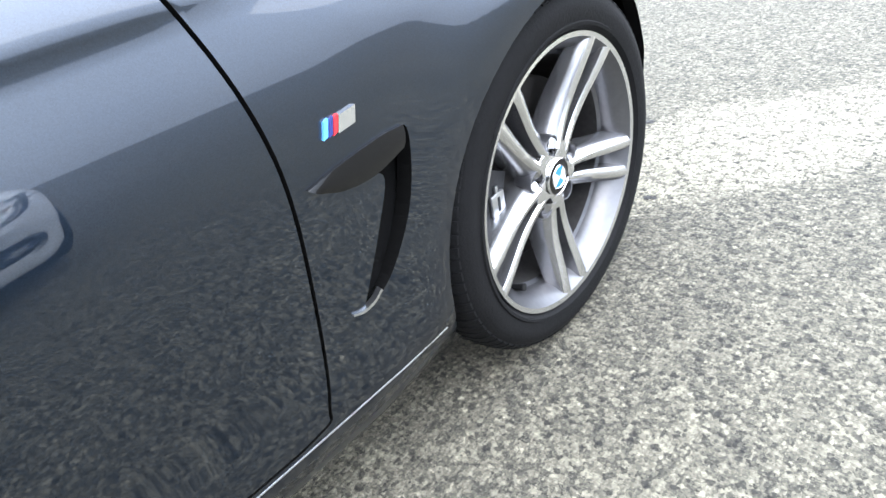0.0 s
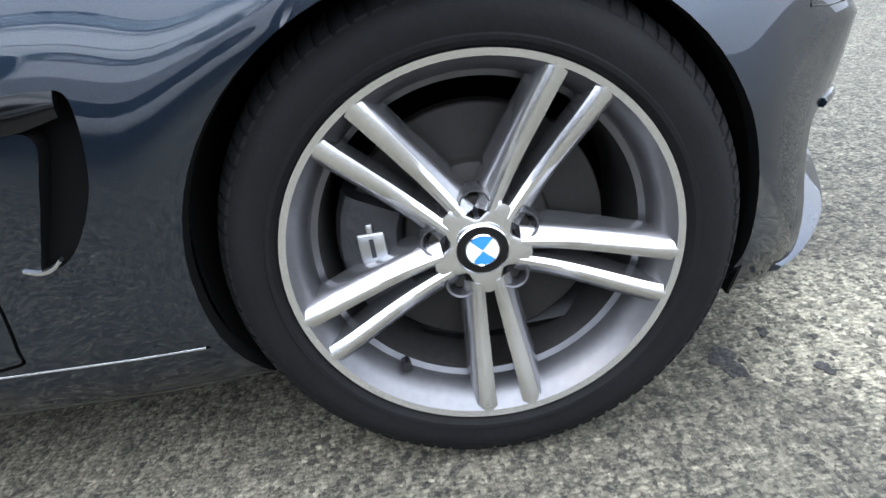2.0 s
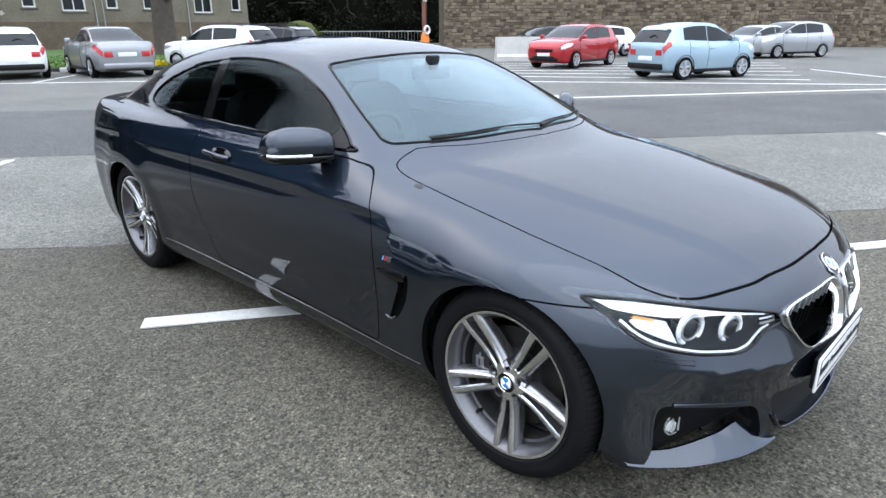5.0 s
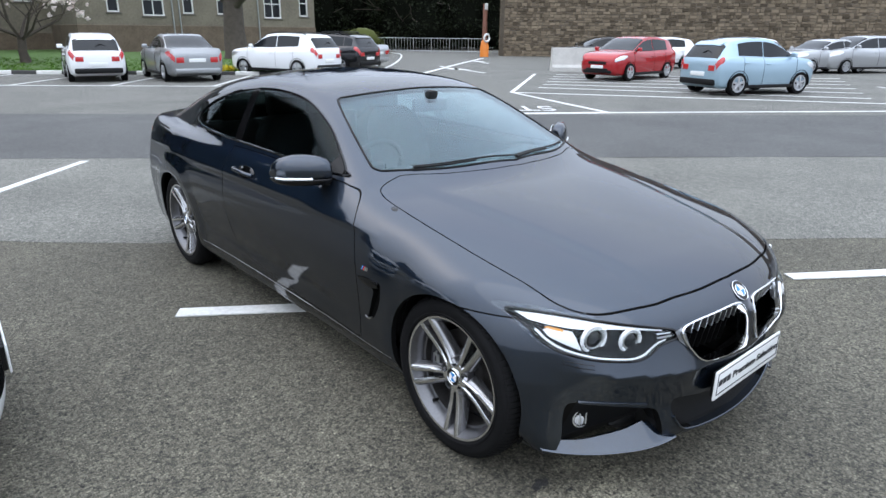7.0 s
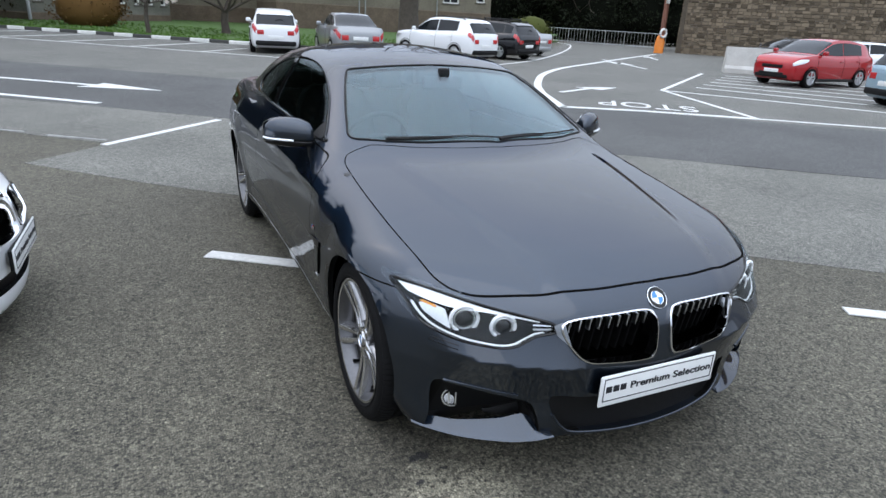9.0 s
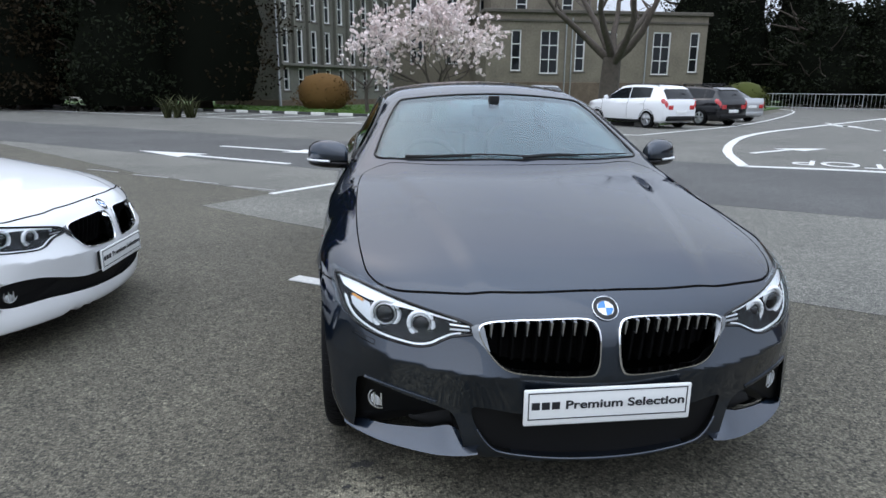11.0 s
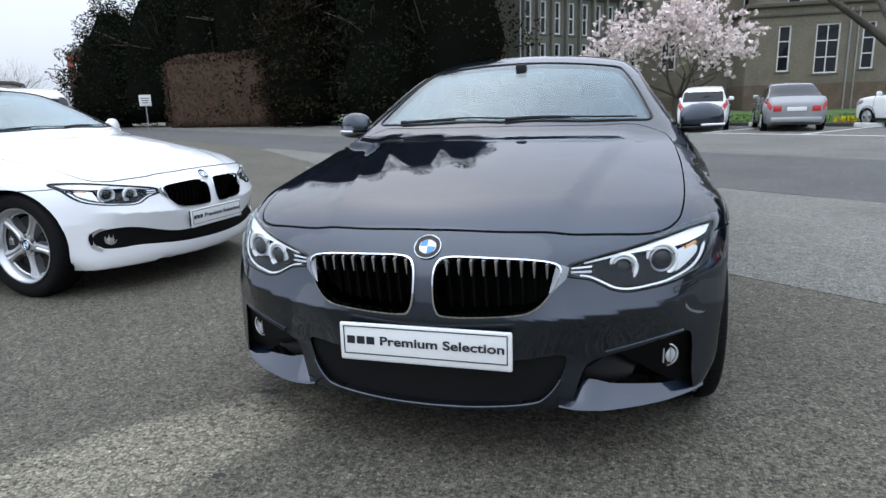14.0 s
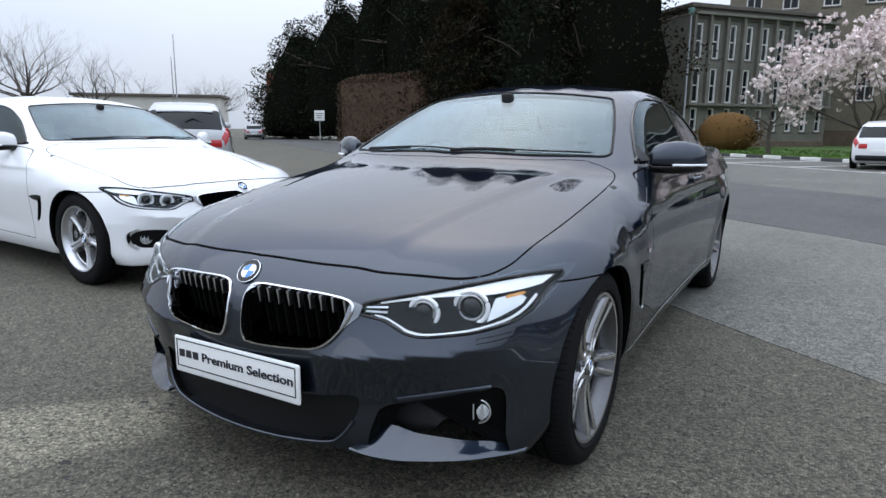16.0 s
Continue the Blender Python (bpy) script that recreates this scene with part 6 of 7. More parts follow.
rng = random.Random(5)
tuft_field("grass", [site(rng.uniform(4, 40), 22.6 + rng.random() ** 2 * 12, 0.08) for _ in range(4500)], 0.09, GRASS_BLADE, "short green grass blades along the lawn's edge", "grass", 6, 5)
tuft_field("flowers", [site(rng.gauss(12.9, 0.35), rng.gauss(23.2, 0.3), 0.08) for _ in range(30)] + [site(rng.gauss(8.0, 0.3), rng.gauss(23.2, 0.2), 0.08) for _ in range(14)],
           0.3, YELLOW, "clumps of yellow daffodils in the grass", "flowers", 7, 8, 0.4, 0.03)


# ---- trees ----
def leaf_cloud(V, F, rng, centre, radii, count, size, hollow=0.55):
    """Small bent leaves scattered through a lumpy shell."""
    g = np.random.default_rng(rng.randrange(1 << 30))
    q = np.zeros((0, 3))
    while len(q) < count:
        c = g.uniform(-1, 1, (count * 4 + 8, 3))
        d = (c * c).sum(1)
        q = np.concatenate([q, c[(d > hollow * hollow) & (d < 1)]])
    p = np.array(centre) + q[:count] * np.array(radii)
    a, b = g.normal(size=(2, count, 3))
    a /= np.linalg.norm(a, axis=1)[:, None]
    b = np.cross(a, b)
    s = (size * g.uniform(0.6, 1.5, count))[:, None]
    b *= 0.5 * s / np.linalg.norm(b, axis=1)[:, None]
    a = a * s
    i = len(V)
    V.extend(np.stack([p - a, p + b - a * 0.1, p + a, p - b], 1).reshape(-1, 3).tolist())
    F.extend((k, k + 1, k + 2, k + 3) for k in range(i, i + 4 * count, 4))


def cloud_mesh(V, F):
    me = bpy.data.meshes.new("leaves")
    me.from_pydata([tuple(v) for v in V], [], F)
    return me


def branch(bm, rng, p, d, length, r, depth, ends, kids=3, spread=0.7, up=0.12, segs=4):
    """A limb that bends and forks, ending in twigs."""
    pts, rad = [p.copy()], [r]
    q, w = p.copy(), d.copy()
    for i in range(segs):
        w = (w + Vector((rng.gauss(0, 0.16), rng.gauss(0, 0.16), rng.gauss(0, 0.1) + up * 0.4))).normalized()
        q = q + w * length / segs
        pts.append(q.copy()), rad.append(r * (1 - 0.5 * (i + 1) / segs))
    add_tube(bm, pts, rad, 7 if r > 0.1 else 4 if r > 0.02 else 3)
    if depth == 0:
        ends.append(q)
        return
    for k in range(kids):
        i = segs if k == 0 else rng.randint(max(1, segs // 2), segs)
        a = Vector((rng.gauss(0, 1), rng.gauss(0, 1), rng.gauss(0, 0.6))).normalized()
        nd = (w + a * spread * (0.55 if k == 0 else 1.0) + Vector((0, 0, up))).normalized()
        branch(bm, rng, pts[i], nd, length * rng.uniform(0.6, 0.82), rad[i] * (0.8 if k == 0 else 0.6), depth - 1, ends, kids, spread, up, segs)


def evergreen(at, h, r, seed, material, label, size=0.115, lobes=20, leaves=14000, low=0.06):
    """A dense dark conifer: trunk, a few limbs and a ragged crown to the ground."""
    rng = random.Random(seed)
    tree = thing("evergreen_tree", Matrix.Translation(at), label, "tree", "dark evergreens")
    bm = bmesh.new()
    add_tube(bm, [(0, 0, -0.1), (0.05, 0, h * 0.3), (0, 0.1, h * 0.6), (0, 0, h * 0.92)], [r * 0.11, r * 0.085, r * 0.05, 0.03], 9)
    ends = []
    for k in range(10):
        a = rng.uniform(0, 6.28)
        branch(bm, rng, Vector((0, 0, h * rng.uniform(0.15, 0.75))), Vector((math.cos(a), math.sin(a), 0.15)).normalized(), r * 0.6, r * 0.03, 1, ends, 2, 0.5, 0.05, 3)
    part("trunk", bm, DARK_BARK, tree, "", 60)
    V, F = [], []
    for k in range(lobes):
        u = (k + 0.5) / lobes
        z = h * (low + (0.97 - low) * u)
        rr = r * (1.0 - 0.68 * u ** 2.4) * rng.uniform(0.88, 1.1)
        a = k * 2.4 + rng.uniform(-0.4, 0.4)
        off = rr * 0.45
        lr = rr * rng.uniform(0.55, 0.75)
        leaf_cloud(V, F, rng, (off * math.cos(a), off * math.sin(a), z), (lr, lr, h * 0.1 * rng.uniform(0.8, 1.3)), leaves // lobes, size, 0.25)
    part_mesh("crown", cloud_mesh(V, F), material, tree)
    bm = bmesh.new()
    # inner mass of the crown, near-black: its colour carries the shade among the twigs
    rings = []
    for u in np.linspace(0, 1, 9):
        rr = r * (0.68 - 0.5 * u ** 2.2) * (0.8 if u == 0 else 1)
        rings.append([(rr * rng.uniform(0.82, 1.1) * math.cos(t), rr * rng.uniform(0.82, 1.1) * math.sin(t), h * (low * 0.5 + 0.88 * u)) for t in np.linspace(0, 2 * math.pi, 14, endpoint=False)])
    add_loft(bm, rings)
    part("crown_shade", bm, YEW_SHADE, tree, "", 60)
    return tree


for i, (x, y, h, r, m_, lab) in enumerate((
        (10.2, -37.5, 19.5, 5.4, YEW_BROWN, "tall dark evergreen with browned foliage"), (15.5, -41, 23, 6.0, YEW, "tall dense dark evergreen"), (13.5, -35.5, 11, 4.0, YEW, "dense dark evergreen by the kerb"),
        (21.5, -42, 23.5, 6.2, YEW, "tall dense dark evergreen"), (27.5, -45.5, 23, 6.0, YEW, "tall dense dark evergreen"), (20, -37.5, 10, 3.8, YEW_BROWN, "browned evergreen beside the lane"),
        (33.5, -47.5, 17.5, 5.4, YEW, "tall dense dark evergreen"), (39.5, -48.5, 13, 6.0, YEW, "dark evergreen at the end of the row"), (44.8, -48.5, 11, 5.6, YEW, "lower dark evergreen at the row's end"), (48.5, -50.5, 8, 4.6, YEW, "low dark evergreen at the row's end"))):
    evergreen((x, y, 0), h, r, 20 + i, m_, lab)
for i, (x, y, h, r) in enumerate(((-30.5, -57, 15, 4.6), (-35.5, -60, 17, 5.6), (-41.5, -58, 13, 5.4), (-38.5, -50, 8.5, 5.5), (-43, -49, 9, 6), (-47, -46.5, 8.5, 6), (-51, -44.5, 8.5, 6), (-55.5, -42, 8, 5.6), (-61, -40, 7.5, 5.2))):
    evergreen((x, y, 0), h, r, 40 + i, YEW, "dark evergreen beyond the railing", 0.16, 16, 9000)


def bare_tree(name, at, h, r, seed, label, depth=4, material=None, category="tree", blossoms=0, spread=0.7, kids=3, first=0.34):
    rng = random.Random(seed)
    tree = thing(name, Matrix.Translation(at), label, category)
    bm = bmesh.new()
    ends = []
    fork = h * first
    add_tube(bm, [(0, 0, -0.1), (0, 0, 0.25), (0.05, 0.02, fork * 0.5), (0, 0.05, fork)], [r * 1.45, r * 1.1, r * 0.95, r * 0.85], 12)
    part("trunk", bm, material or BARK, tree, "", 60)
    bm = bmesh.new()
    for k in range(7):
        a = 0.898 * k + rng.uniform(-0.3, 0.3)
        branch(bm, rng, Vector((0, 0.05, fork * rng.uniform(0.8, 1.0))), Vector((math.cos(a) * 0.9, math.sin(a) * 0.9, rng.uniform(0.25, 1.2))).normalized(), h * 0.28, r * 0.42, depth, ends, kids, spread, 0.12, 4)
    part("branchwork", bm, material or BARK, tree, "", 60)
    if blossoms:
        V, F = [], []
        for _ in range(blossoms):
            e = rng.choice(ends) + Vector((rng.gauss(0, 0.22), rng.gauss(0, 0.22), rng.gauss(0, 0.2)))
            leaf_cloud(V, F, rng, e, (0.10, 0.10, 0.09), 7, 0.105, 0.0)
        part_mesh("blossom", cloud_mesh(V, F), PETAL, tree, "pale pink magnolia blossom")
    return tree


bare_tree("bare_tree", (-13.5, -34.5, 0), 16.5, 0.6, 3, "large leafless tree with a thick grey trunk and spreading limbs", 5, spread=0.95, first=0.19)
bare_tree("magnolia_tree", (-3.2, -34.5, 0), 7.6, 0.2, 8, "magnolia tree in pale pink blossom on the lawn", 4, None, "tree", 1500, 1.15, 3, 0.16)
bare_tree("small_tree", (0.6, -31.5, 0), 4.2, 0.1, 12, "small leaning leafless tree on the lawn", 3, spread=0.9)
for i, (x, y, h) in enumerate(((86, -43, 15), (96, -48, 16), (91, -55, 13), (104, -45, 15), (118, -78, 15), (112, -95, 13), (104, -88, 12))):
    bare_tree("bare_tree", (x, y, 0), h, 0.35, 60 + i, "distant leafless tree against the sky", 4, TWIG, spread=0.75)


def bush(name, at, r, h, material, label, seed, count=2600, size=0.07, box=None):
    rng = random.Random(seed)
    ob = thing(name, Matrix.Translation(at), label, "shrub")
    V, F = [], []
    if box:
        L, W = box
        for _ in range(count):
            q = [rng.uniform(-1, 1), rng.uniform(-1, 1), rng.uniform(0, 1)]
            k = rng.choice((0, 1, 1, 2, 2))
            q[k] = rng.choice((-1, 1)) * rng.uniform(0.9, 1.03) if k < 2 else rng.uniform(0.93, 1.03)
            # shoulders rounded by the shears, a slightly uneven top
            ex = max(0.0, abs(q[0]) - 0.8) / 0.2
            q[2] *= 1 - 0.10 * ex ** 2 - 0.05 * abs(q[1]) ** 4 + 0.012 * math.sin(5 * q[0]) + 0.008 * math.sin(13 * q[0] + 1)
            leaf_cloud(V, F, rng, (q[0] * L / 2, q[1] * W / 2, q[2] * h), (0.12, 0.12, 0.12), 1, size, 0.0)
    else:
        for k in range(14):
            a, e = rng.uniform(0, 6.28), rng.uniform(0.1, 0.9)
            leaf_cloud(V, F, rng, (r * 0.45 * math.cos(a), r * 0.45 * math.sin(a), h * (0.2 + 0.5 * e)), (r * 0.6, r * 0.6, h * 0.3), count // 14, size, 0.3)
    part_mesh("leaves", cloud_mesh(V, F), material, ob)
    bm = bmesh.new()
    if box:
        add_box(bm, (0, 0, h * 0.465), (box[0] * 0.96, box[1] * 0.92, h * 0.93), bevel=min(0.6, box[1] * 0.2), segs=4)
    else:
        add_loft(bm, [[(r * k * math.cos(t), r * k * math.sin(t), h * z) for t in np.linspace(0, 2 * math.pi, 16, endpoint=False)] for k, z in ((0.5, 0.0), (0.75, 0.25), (0.75, 0.6), (0.5, 0.85), (0.15, 0.93))])
    part("inner_core", bm, material, ob, "", 60)
    return ob


hb = bush("hedge", (28.6, -41.0, 0), 0, 5.2, HEDGE_LEAF, "tall clipped brown beech hedge", 31, 16000, 0.085, (11.0, 2.8))
hb.rotation_euler = (0, 0, radians(-16))
bush("round_bush", (3.2, -38.2, 0.05), 2.0, 2.3, BUSH_LEAF, "rounded rust-brown clipped bush", 32)
bush("round_bush", (-21.0, -33.0, 0.0), 1.45, 1.95, BOX_LEAF, "rounded green clipped bush beside the side road", 33)
tuft_field("yucca", [Vector((8.9 + rng.gauss(0, 0.45), -27.5 + rng.gauss(0, 0.4), 0)) for _ in range(13)], 1.05, YUCCA_LEAF, "spiky green yucca clump at the kerb", "plant", 9, 14, 0.7, 0.035)


# ---- buildings ----
def sash(wall, x, z, w, h, mullions, y, out=1):
    """A window set in a facade that faces +y: reveal, frame, bars and panes."""
    bm = bmesh.new()
    t = 0.09
    for cx, cz, sx, sz in ((x - w / 2 + t / 2, z, t, h), (x + w / 2 - t / 2, z, t, h), (x, z + h / 2 - t / 2, w - 2 * t, t), (x, z - h / 2 + t / 2, w - 2 * t, t)):
        add_box(bm, (cx, y + 0.02, cz), (sx, 0.12, sz))
    win = part("window", bm, WINDOW_FRAME, wall)
    for k in mullions:
        bm = bmesh.new()
        add_box(bm, (x, y + 0.02, z - h / 2 + h * k), (w - 2 * t, 0.08, 0.07))
        part("glazing_bar", bm, WINDOW_FRAME, win)
    if w > 1.1:
        bm = bmesh.new()
        add_box(bm, (x, y + 0.02, z), (0.06, 0.07, h - 2 * t))
        part("glazing_bar", bm, WINDOW_FRAME, win)
    bm = bmesh.new()
    add_box(bm, (x, y - 0.03, z), (w - 2 * t, 0.02, h - 2 * t))
    part("pane", bm, WINDOW_DARK, win)
    bm = bmesh.new()
    add_box(bm, (x, y + 0.06, z - h / 2 - 0.07), (w + 0.2, 0.26, 0.12), bevel=0.015, segs=1)
    part("window_sill", bm, COPING, win)


def wall_with_holes(bm, x0, x1, z0, z1, y, depth, holes):
    """A facade of real thickness, built of blocks between its openings."""
    xs = sorted({x0, x1, *[h[0] - h[2] / 2 for h in holes], *[h[0] + h[2] / 2 for h in holes]})
    zs = sorted({z0, z1, *[h[1] - h[3] / 2 for h in holes], *[h[1] + h[3] / 2 for h in holes]})
    for a, b in zip(xs, xs[1:]):
        run = None
        for c, d in zip(zs, zs[1:]):
            mx_, mz_ = (a + b) / 2, (c + d) / 2
            solid = not any(abs(mx_ - h[0]) < h[2] / 2 and abs(mz_ - h[1]) < h[3] / 2 for h in holes)
            if solid:
                run = (run[0], d) if run else (c, d)
            if (not solid or d == zs[-1]) and run:
                add_box(bm, ((a + b) / 2, y - depth / 2, (run[0] + run[1]) / 2), (b - a, depth, run[1] - run[0]))
                run = None


def block(name, m, x0, x1, depth, h, holes, material, label, plinth=1.3, bars=(0.5,), pitched=0.0):
    house = thing(name, m, label, "building")
    bm = bmesh.new()
    wall_with_holes(bm, x0, x1, plinth, h, 0, 0.35, holes)
    add_box(bm, (x0 + 0.175, -depth / 2 - 0.175, h / 2 + plinth / 2), (0.35, depth - 0.35, h - plinth))
    add_box(bm, (x1 - 0.175, -depth / 2 - 0.175, h / 2 + plinth / 2), (0.35, depth - 0.35, h - plinth))
    add_box(bm, ((x0 + x1) / 2, -depth + 0.17, h / 2 + plinth / 2), (x1 - x0 - 0.7, 0.34, h - plinth))
    wall = part("wall", bm, material, house)
    bm = bmesh.new()
    add_box(bm, ((x0 + x1) / 2, -depth / 2, plinth / 2), (x1 - x0 + 0.1, depth + 0.1, plinth), bevel=0.03, segs=1)
    part("plinth", bm, PLINTH, house, "brown brick plinth")
    bm = bmesh.new()
    add_box(bm, ((x0 + x1) / 2, -depth / 2, h + 0.14), (x1 - x0 + 0.5, depth + 0.5, 0.28), bevel=0.04, segs=1)
    add_box(bm, ((x0 + x1) / 2, 0.06, h - 0.55), (x1 - x0, 0.12, 0.16), bevel=0.02, segs=1)
    part("cornice", bm, COPING, house)
    if pitched:
        bm = bmesh.new()
        a, b, e = x0 - 0.25, x1 + 0.25, h + 0.28
        mid = (x0 + x1) / 2
        extrude_poly(bm, [(a, 0.25, e), (b, 0.25, e), (mid, 0.25, e + pitched)], (0, -depth - 0.5, 0))
        part("roof", bm, mat("slate roof", (0.10, 0.10, 0.11), 0.7, noise_scale=2), house)
    # added black sheets behind the openings, standing in for dim rooms
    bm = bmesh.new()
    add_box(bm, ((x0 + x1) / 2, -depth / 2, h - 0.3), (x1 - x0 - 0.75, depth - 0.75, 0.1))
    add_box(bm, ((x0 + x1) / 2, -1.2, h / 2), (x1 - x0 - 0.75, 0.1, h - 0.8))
    part("room_shade", bm, DARK_VOID, house)
    for x, z, w, hh in holes:
        sash(house, x, z, w, hh, bars, -0.14)
    return house


def pipe(house, x, h, y=0.07):
    bm = bmesh.new()
    add_tube(bm, [(x, y, 0.1), (x, y, h)], 0.055, 8)
    part("drainpipe", bm, METAL_GREY, house, "pale drainpipe", 60)


low = block("stone_building", pose(0, -49, 0), -27, -8.8, 9, 7.1,
            [(x, 4.2, 1.5, 3.3) for x in (-13.9, -23.2)] + [(x, 4.3, 0.8, 3.1) for x in (-11.2, -16.4, -19.0, -26.0)], RENDERED,
            "two-storey weathered stone wing with tall white sash windows", 1.9, (0.33, 0.66))
for x in (-15.2, -15.7, -21.9):
    pipe(low, x, 6.8)
tall = block("stone_building", pose(0, -57, 0), -20, 6, 12, 14.2,
             [(x, z, 1.15, hh) for x in (4.2, 1.6, -1.2, -4.0, -7.2, -10.2, -13.4, -17) for z, hh in ((4.6, 2.2), (8.0, 2.2), (11.6, 2.0))], RENDERED,
             "tall weathered stone main block with rows of white windows", 1.3, (0.5,), 0)
bm = bmesh.new()
for x in (-18.5, -3, 4.5):
    add_box(bm, (x, -5, 15.2), (1.6, 0.9, 2.2), bevel=0.05)
part("chimney", bm, COPING, tall)
gable = block("stone_building", pose(0, -53.5, 0), -19.2, -10.0, 6, 10.2, [(-16.6, 8.3, 0.95, 1.6), (-12.6, 8.3, 0.95, 1.6)], RENDERED,
              "gabled stone block rising behind the lower wing", 1.3, (0.5,), 3.0)
# wing with slim windows between fins, turned to the lawn
ax, ay, bx, by = 6.4, -43.0, -1.6, -52.2
turn = math.degrees(math.atan2(ay - by, ax - bx))
L = math.hypot(ax - bx, ay - by)
step_w = L / 9
holes = [(step_w * (i + 0.5), z, 0.55, hh) for i in range(9) for z, hh in ((1.9, 1.5), (4.1, 2.2), (6.9, 2.2))]
wing = block("concrete_wing", Matrix.Translation((bx, by, 0)) @ Matrix.Rotation(radians(turn), 4, "Z") @ Matrix.Translation((0, 0, 0)), 0, L, 7, 8.9, holes, CONCRETE,
             "three-storey concrete wing with slim windows between upright fins", 0.5, (0.5,))
for i in range(10):
    bm = bmesh.new()
    add_box(bm, (step_w * i + (0.12 if i == 0 else -0.12 if i == 9 else 0), 0.14, 5.7), (0.2, 0.3, 5.9), bevel=0.02, segs=1)
    part("fin", bm, CONCRETE, wing)
for z in (2.85, 8.55):
    bm = bmesh.new()
    add_box(bm, (L / 2, 0.2, z), (L, 0.42, 0.16), bevel=0.02, segs=1)
    part("ledge", bm, CONCRETE, wing)


def street_lamp(at, h, label):
    lamp = thing("street_lamp", Matrix.Translation(at), label, "street lamp")
    bm = bmesh.new()
    add_tube(bm, [(0, 0, 0), (0, 0, 1.2), (0, 0, 1.25), (0, 0, h)], [0.09, 0.085, 0.06, 0.045], 10)
    part("post", bm, METAL_GREY, lamp, "", 60)
    bm = bmesh.new()
    add_box(bm, (0, 0, h + 0.18), (0.32, 0.32, 0.4), bevel=0.06, taper=(1.25, 1.25))
    part("lantern", bm, mat("green lamp housing", (0.12, 0.26, 0.22), 0.5), lamp, "pale green lantern", 40)


street_lamp((6.3, -42.0, 0), 8.3, "tall thin grey lamp post with a green lantern")
# wall of stones along the far side of the car park
def stone_wall(name, p, q, h, label, seed):
    rng = random.Random(seed)
    d = (q - p)
    L = d.length
    m = Matrix.Translation(p) @ Matrix.Rotation(math.atan2(d.y, d.x), 4, "Z")
    wall = thing(name, m, label, "wall", kind="structure")
    bm = bmesh.new()
    add_box(bm, (L / 2, 0, h / 2), (L, 0.5, h))
    part("core", bm, mat("lime mortar", (0.135, 0.112, 0.085), 0.95, noise_scale=2, noise_amt=0.3), wall)
    bm = bmesh.new()
    add_box(bm, (L / 2, 0, h + 0.1), (L, 0.62, 0.2), bevel=0.04, segs=1)
    part("coping", bm, COPING, wall)
    V, F = [], []
    z = 0.0
    while z < h - 0.1:
        hh = rng.uniform(0.11, 0.24)
        x = rng.uniform(-0.3, 0)
        while x < L:
            w = rng.uniform(0.14, 0.5)
            a, b, c, e = max(x, 0) + 0.012, min(x + w, L) - 0.012, z + rng.uniform(-0.02, 0.035), min(z + hh, h) - rng.uniform(-0.02, 0.035)
            if b - a > 0.08:
                t = 0.25 + rng.uniform(0.015, 0.06)
                k = 0.02
                i = len(V)
                for s in (1,):
                    V += [(a, t - 0.05, c), (b, t - 0.05, c), (b, t - 0.05, e), (a, t - 0.05, e), (a + k, t, c + k), (b - k, t, c + k), (b - k, t, e - k), (a + k, t, e - k)]
                    F += [(i + 4, i + 7, i + 6, i + 5), (i, i + 4, i + 5, i + 1), (i + 1, i + 5, i + 6, i + 2), (i + 2, i + 6, i + 7, i + 3), (i + 3, i + 7, i + 4, i)]
            x += w
        z += hh
    me = bpy.data.meshes.new("stones")
    me.from_pydata(V, [], F)
    st = leaf_mat("rubble stone", (0.165, 0.132, 0.094), 0.55, 0.9)
    tagged(part_mesh("stones", me, st, wall, "coursed brown rubble stones"), kind="stuff")
    return wall


stone_wall("wall_stone", site(-66, 33), site(-6.2, 45.4), 6.2, "high brown rubble stone wall behind the parked cars", 4)
stone_wall("wall_far", site(-6.2, 45.7), site(-7.6, 55), 4.2, "grey stone wall return beside the side road", 5)
# railing, post and block by the side road
rail = thing("railing", Matrix(), "grey metal railing along the side road", "railing")
a, b = site(-5.6, 50), site(9, 57)
for k in range(61):
    p = a.lerp(b, k / 60)
    bm = bmesh.new()
    add_tube(bm, [p, p + Vector((0, 0, 1.15))], 0.03 if k % 6 == 0 else 0.012, 6)
    part("rail_post", bm, METAL_GREY, rail)
for z in (0.15, 1.13):
    bm = bmesh.new()
    add_tube(bm, [a + Vector((0, 0, z)), b + Vector((0, 0, z))], 0.028, 6)
    part("rail_bar", bm, METAL_GREY, rail)
post = thing("lifebuoy_post", Matrix.Translation(site(-4.57, 43.3)), "orange post with a white ring beside the side road", "post")
bm = bmesh.new()
add_loft(bm, [[(r * math.cos(t), r * math.sin(t), z) for t in np.linspace(0, 6.283, 14, endpoint=False)] for r, z in ((0.3, 0.0), (0.3, 0.7), (0.26, 0.8), (0.22, 1.05), (0.14, 1.12))])
part("post_body", bm, ORANGE, post, "", 50)
bm = bmesh.new()
torus(bm, 0.24, 0.07, 28, 10)
bmesh.ops.transform(bm, matrix=Matrix.Translation((0.1, 0.3, 1.25)), verts=bm.verts)
part("ring", bm, WINDOW_FRAME, post, "white ring", 60)
pillar = thing("red_post", Matrix.Translation(site(-5.0, 47)), "slim red-brown post with a small white sign", "post")
bm = bmesh.new()
add_tube(bm, [(0, 0, 0), (0, 0, 3.6)], 0.17, 8)
part("post_body", bm, mat("rusty red paint", (0.22, 0.095, 0.065), 0.7, noise_scale=4), pillar, "", 60)
bm = bmesh.new()
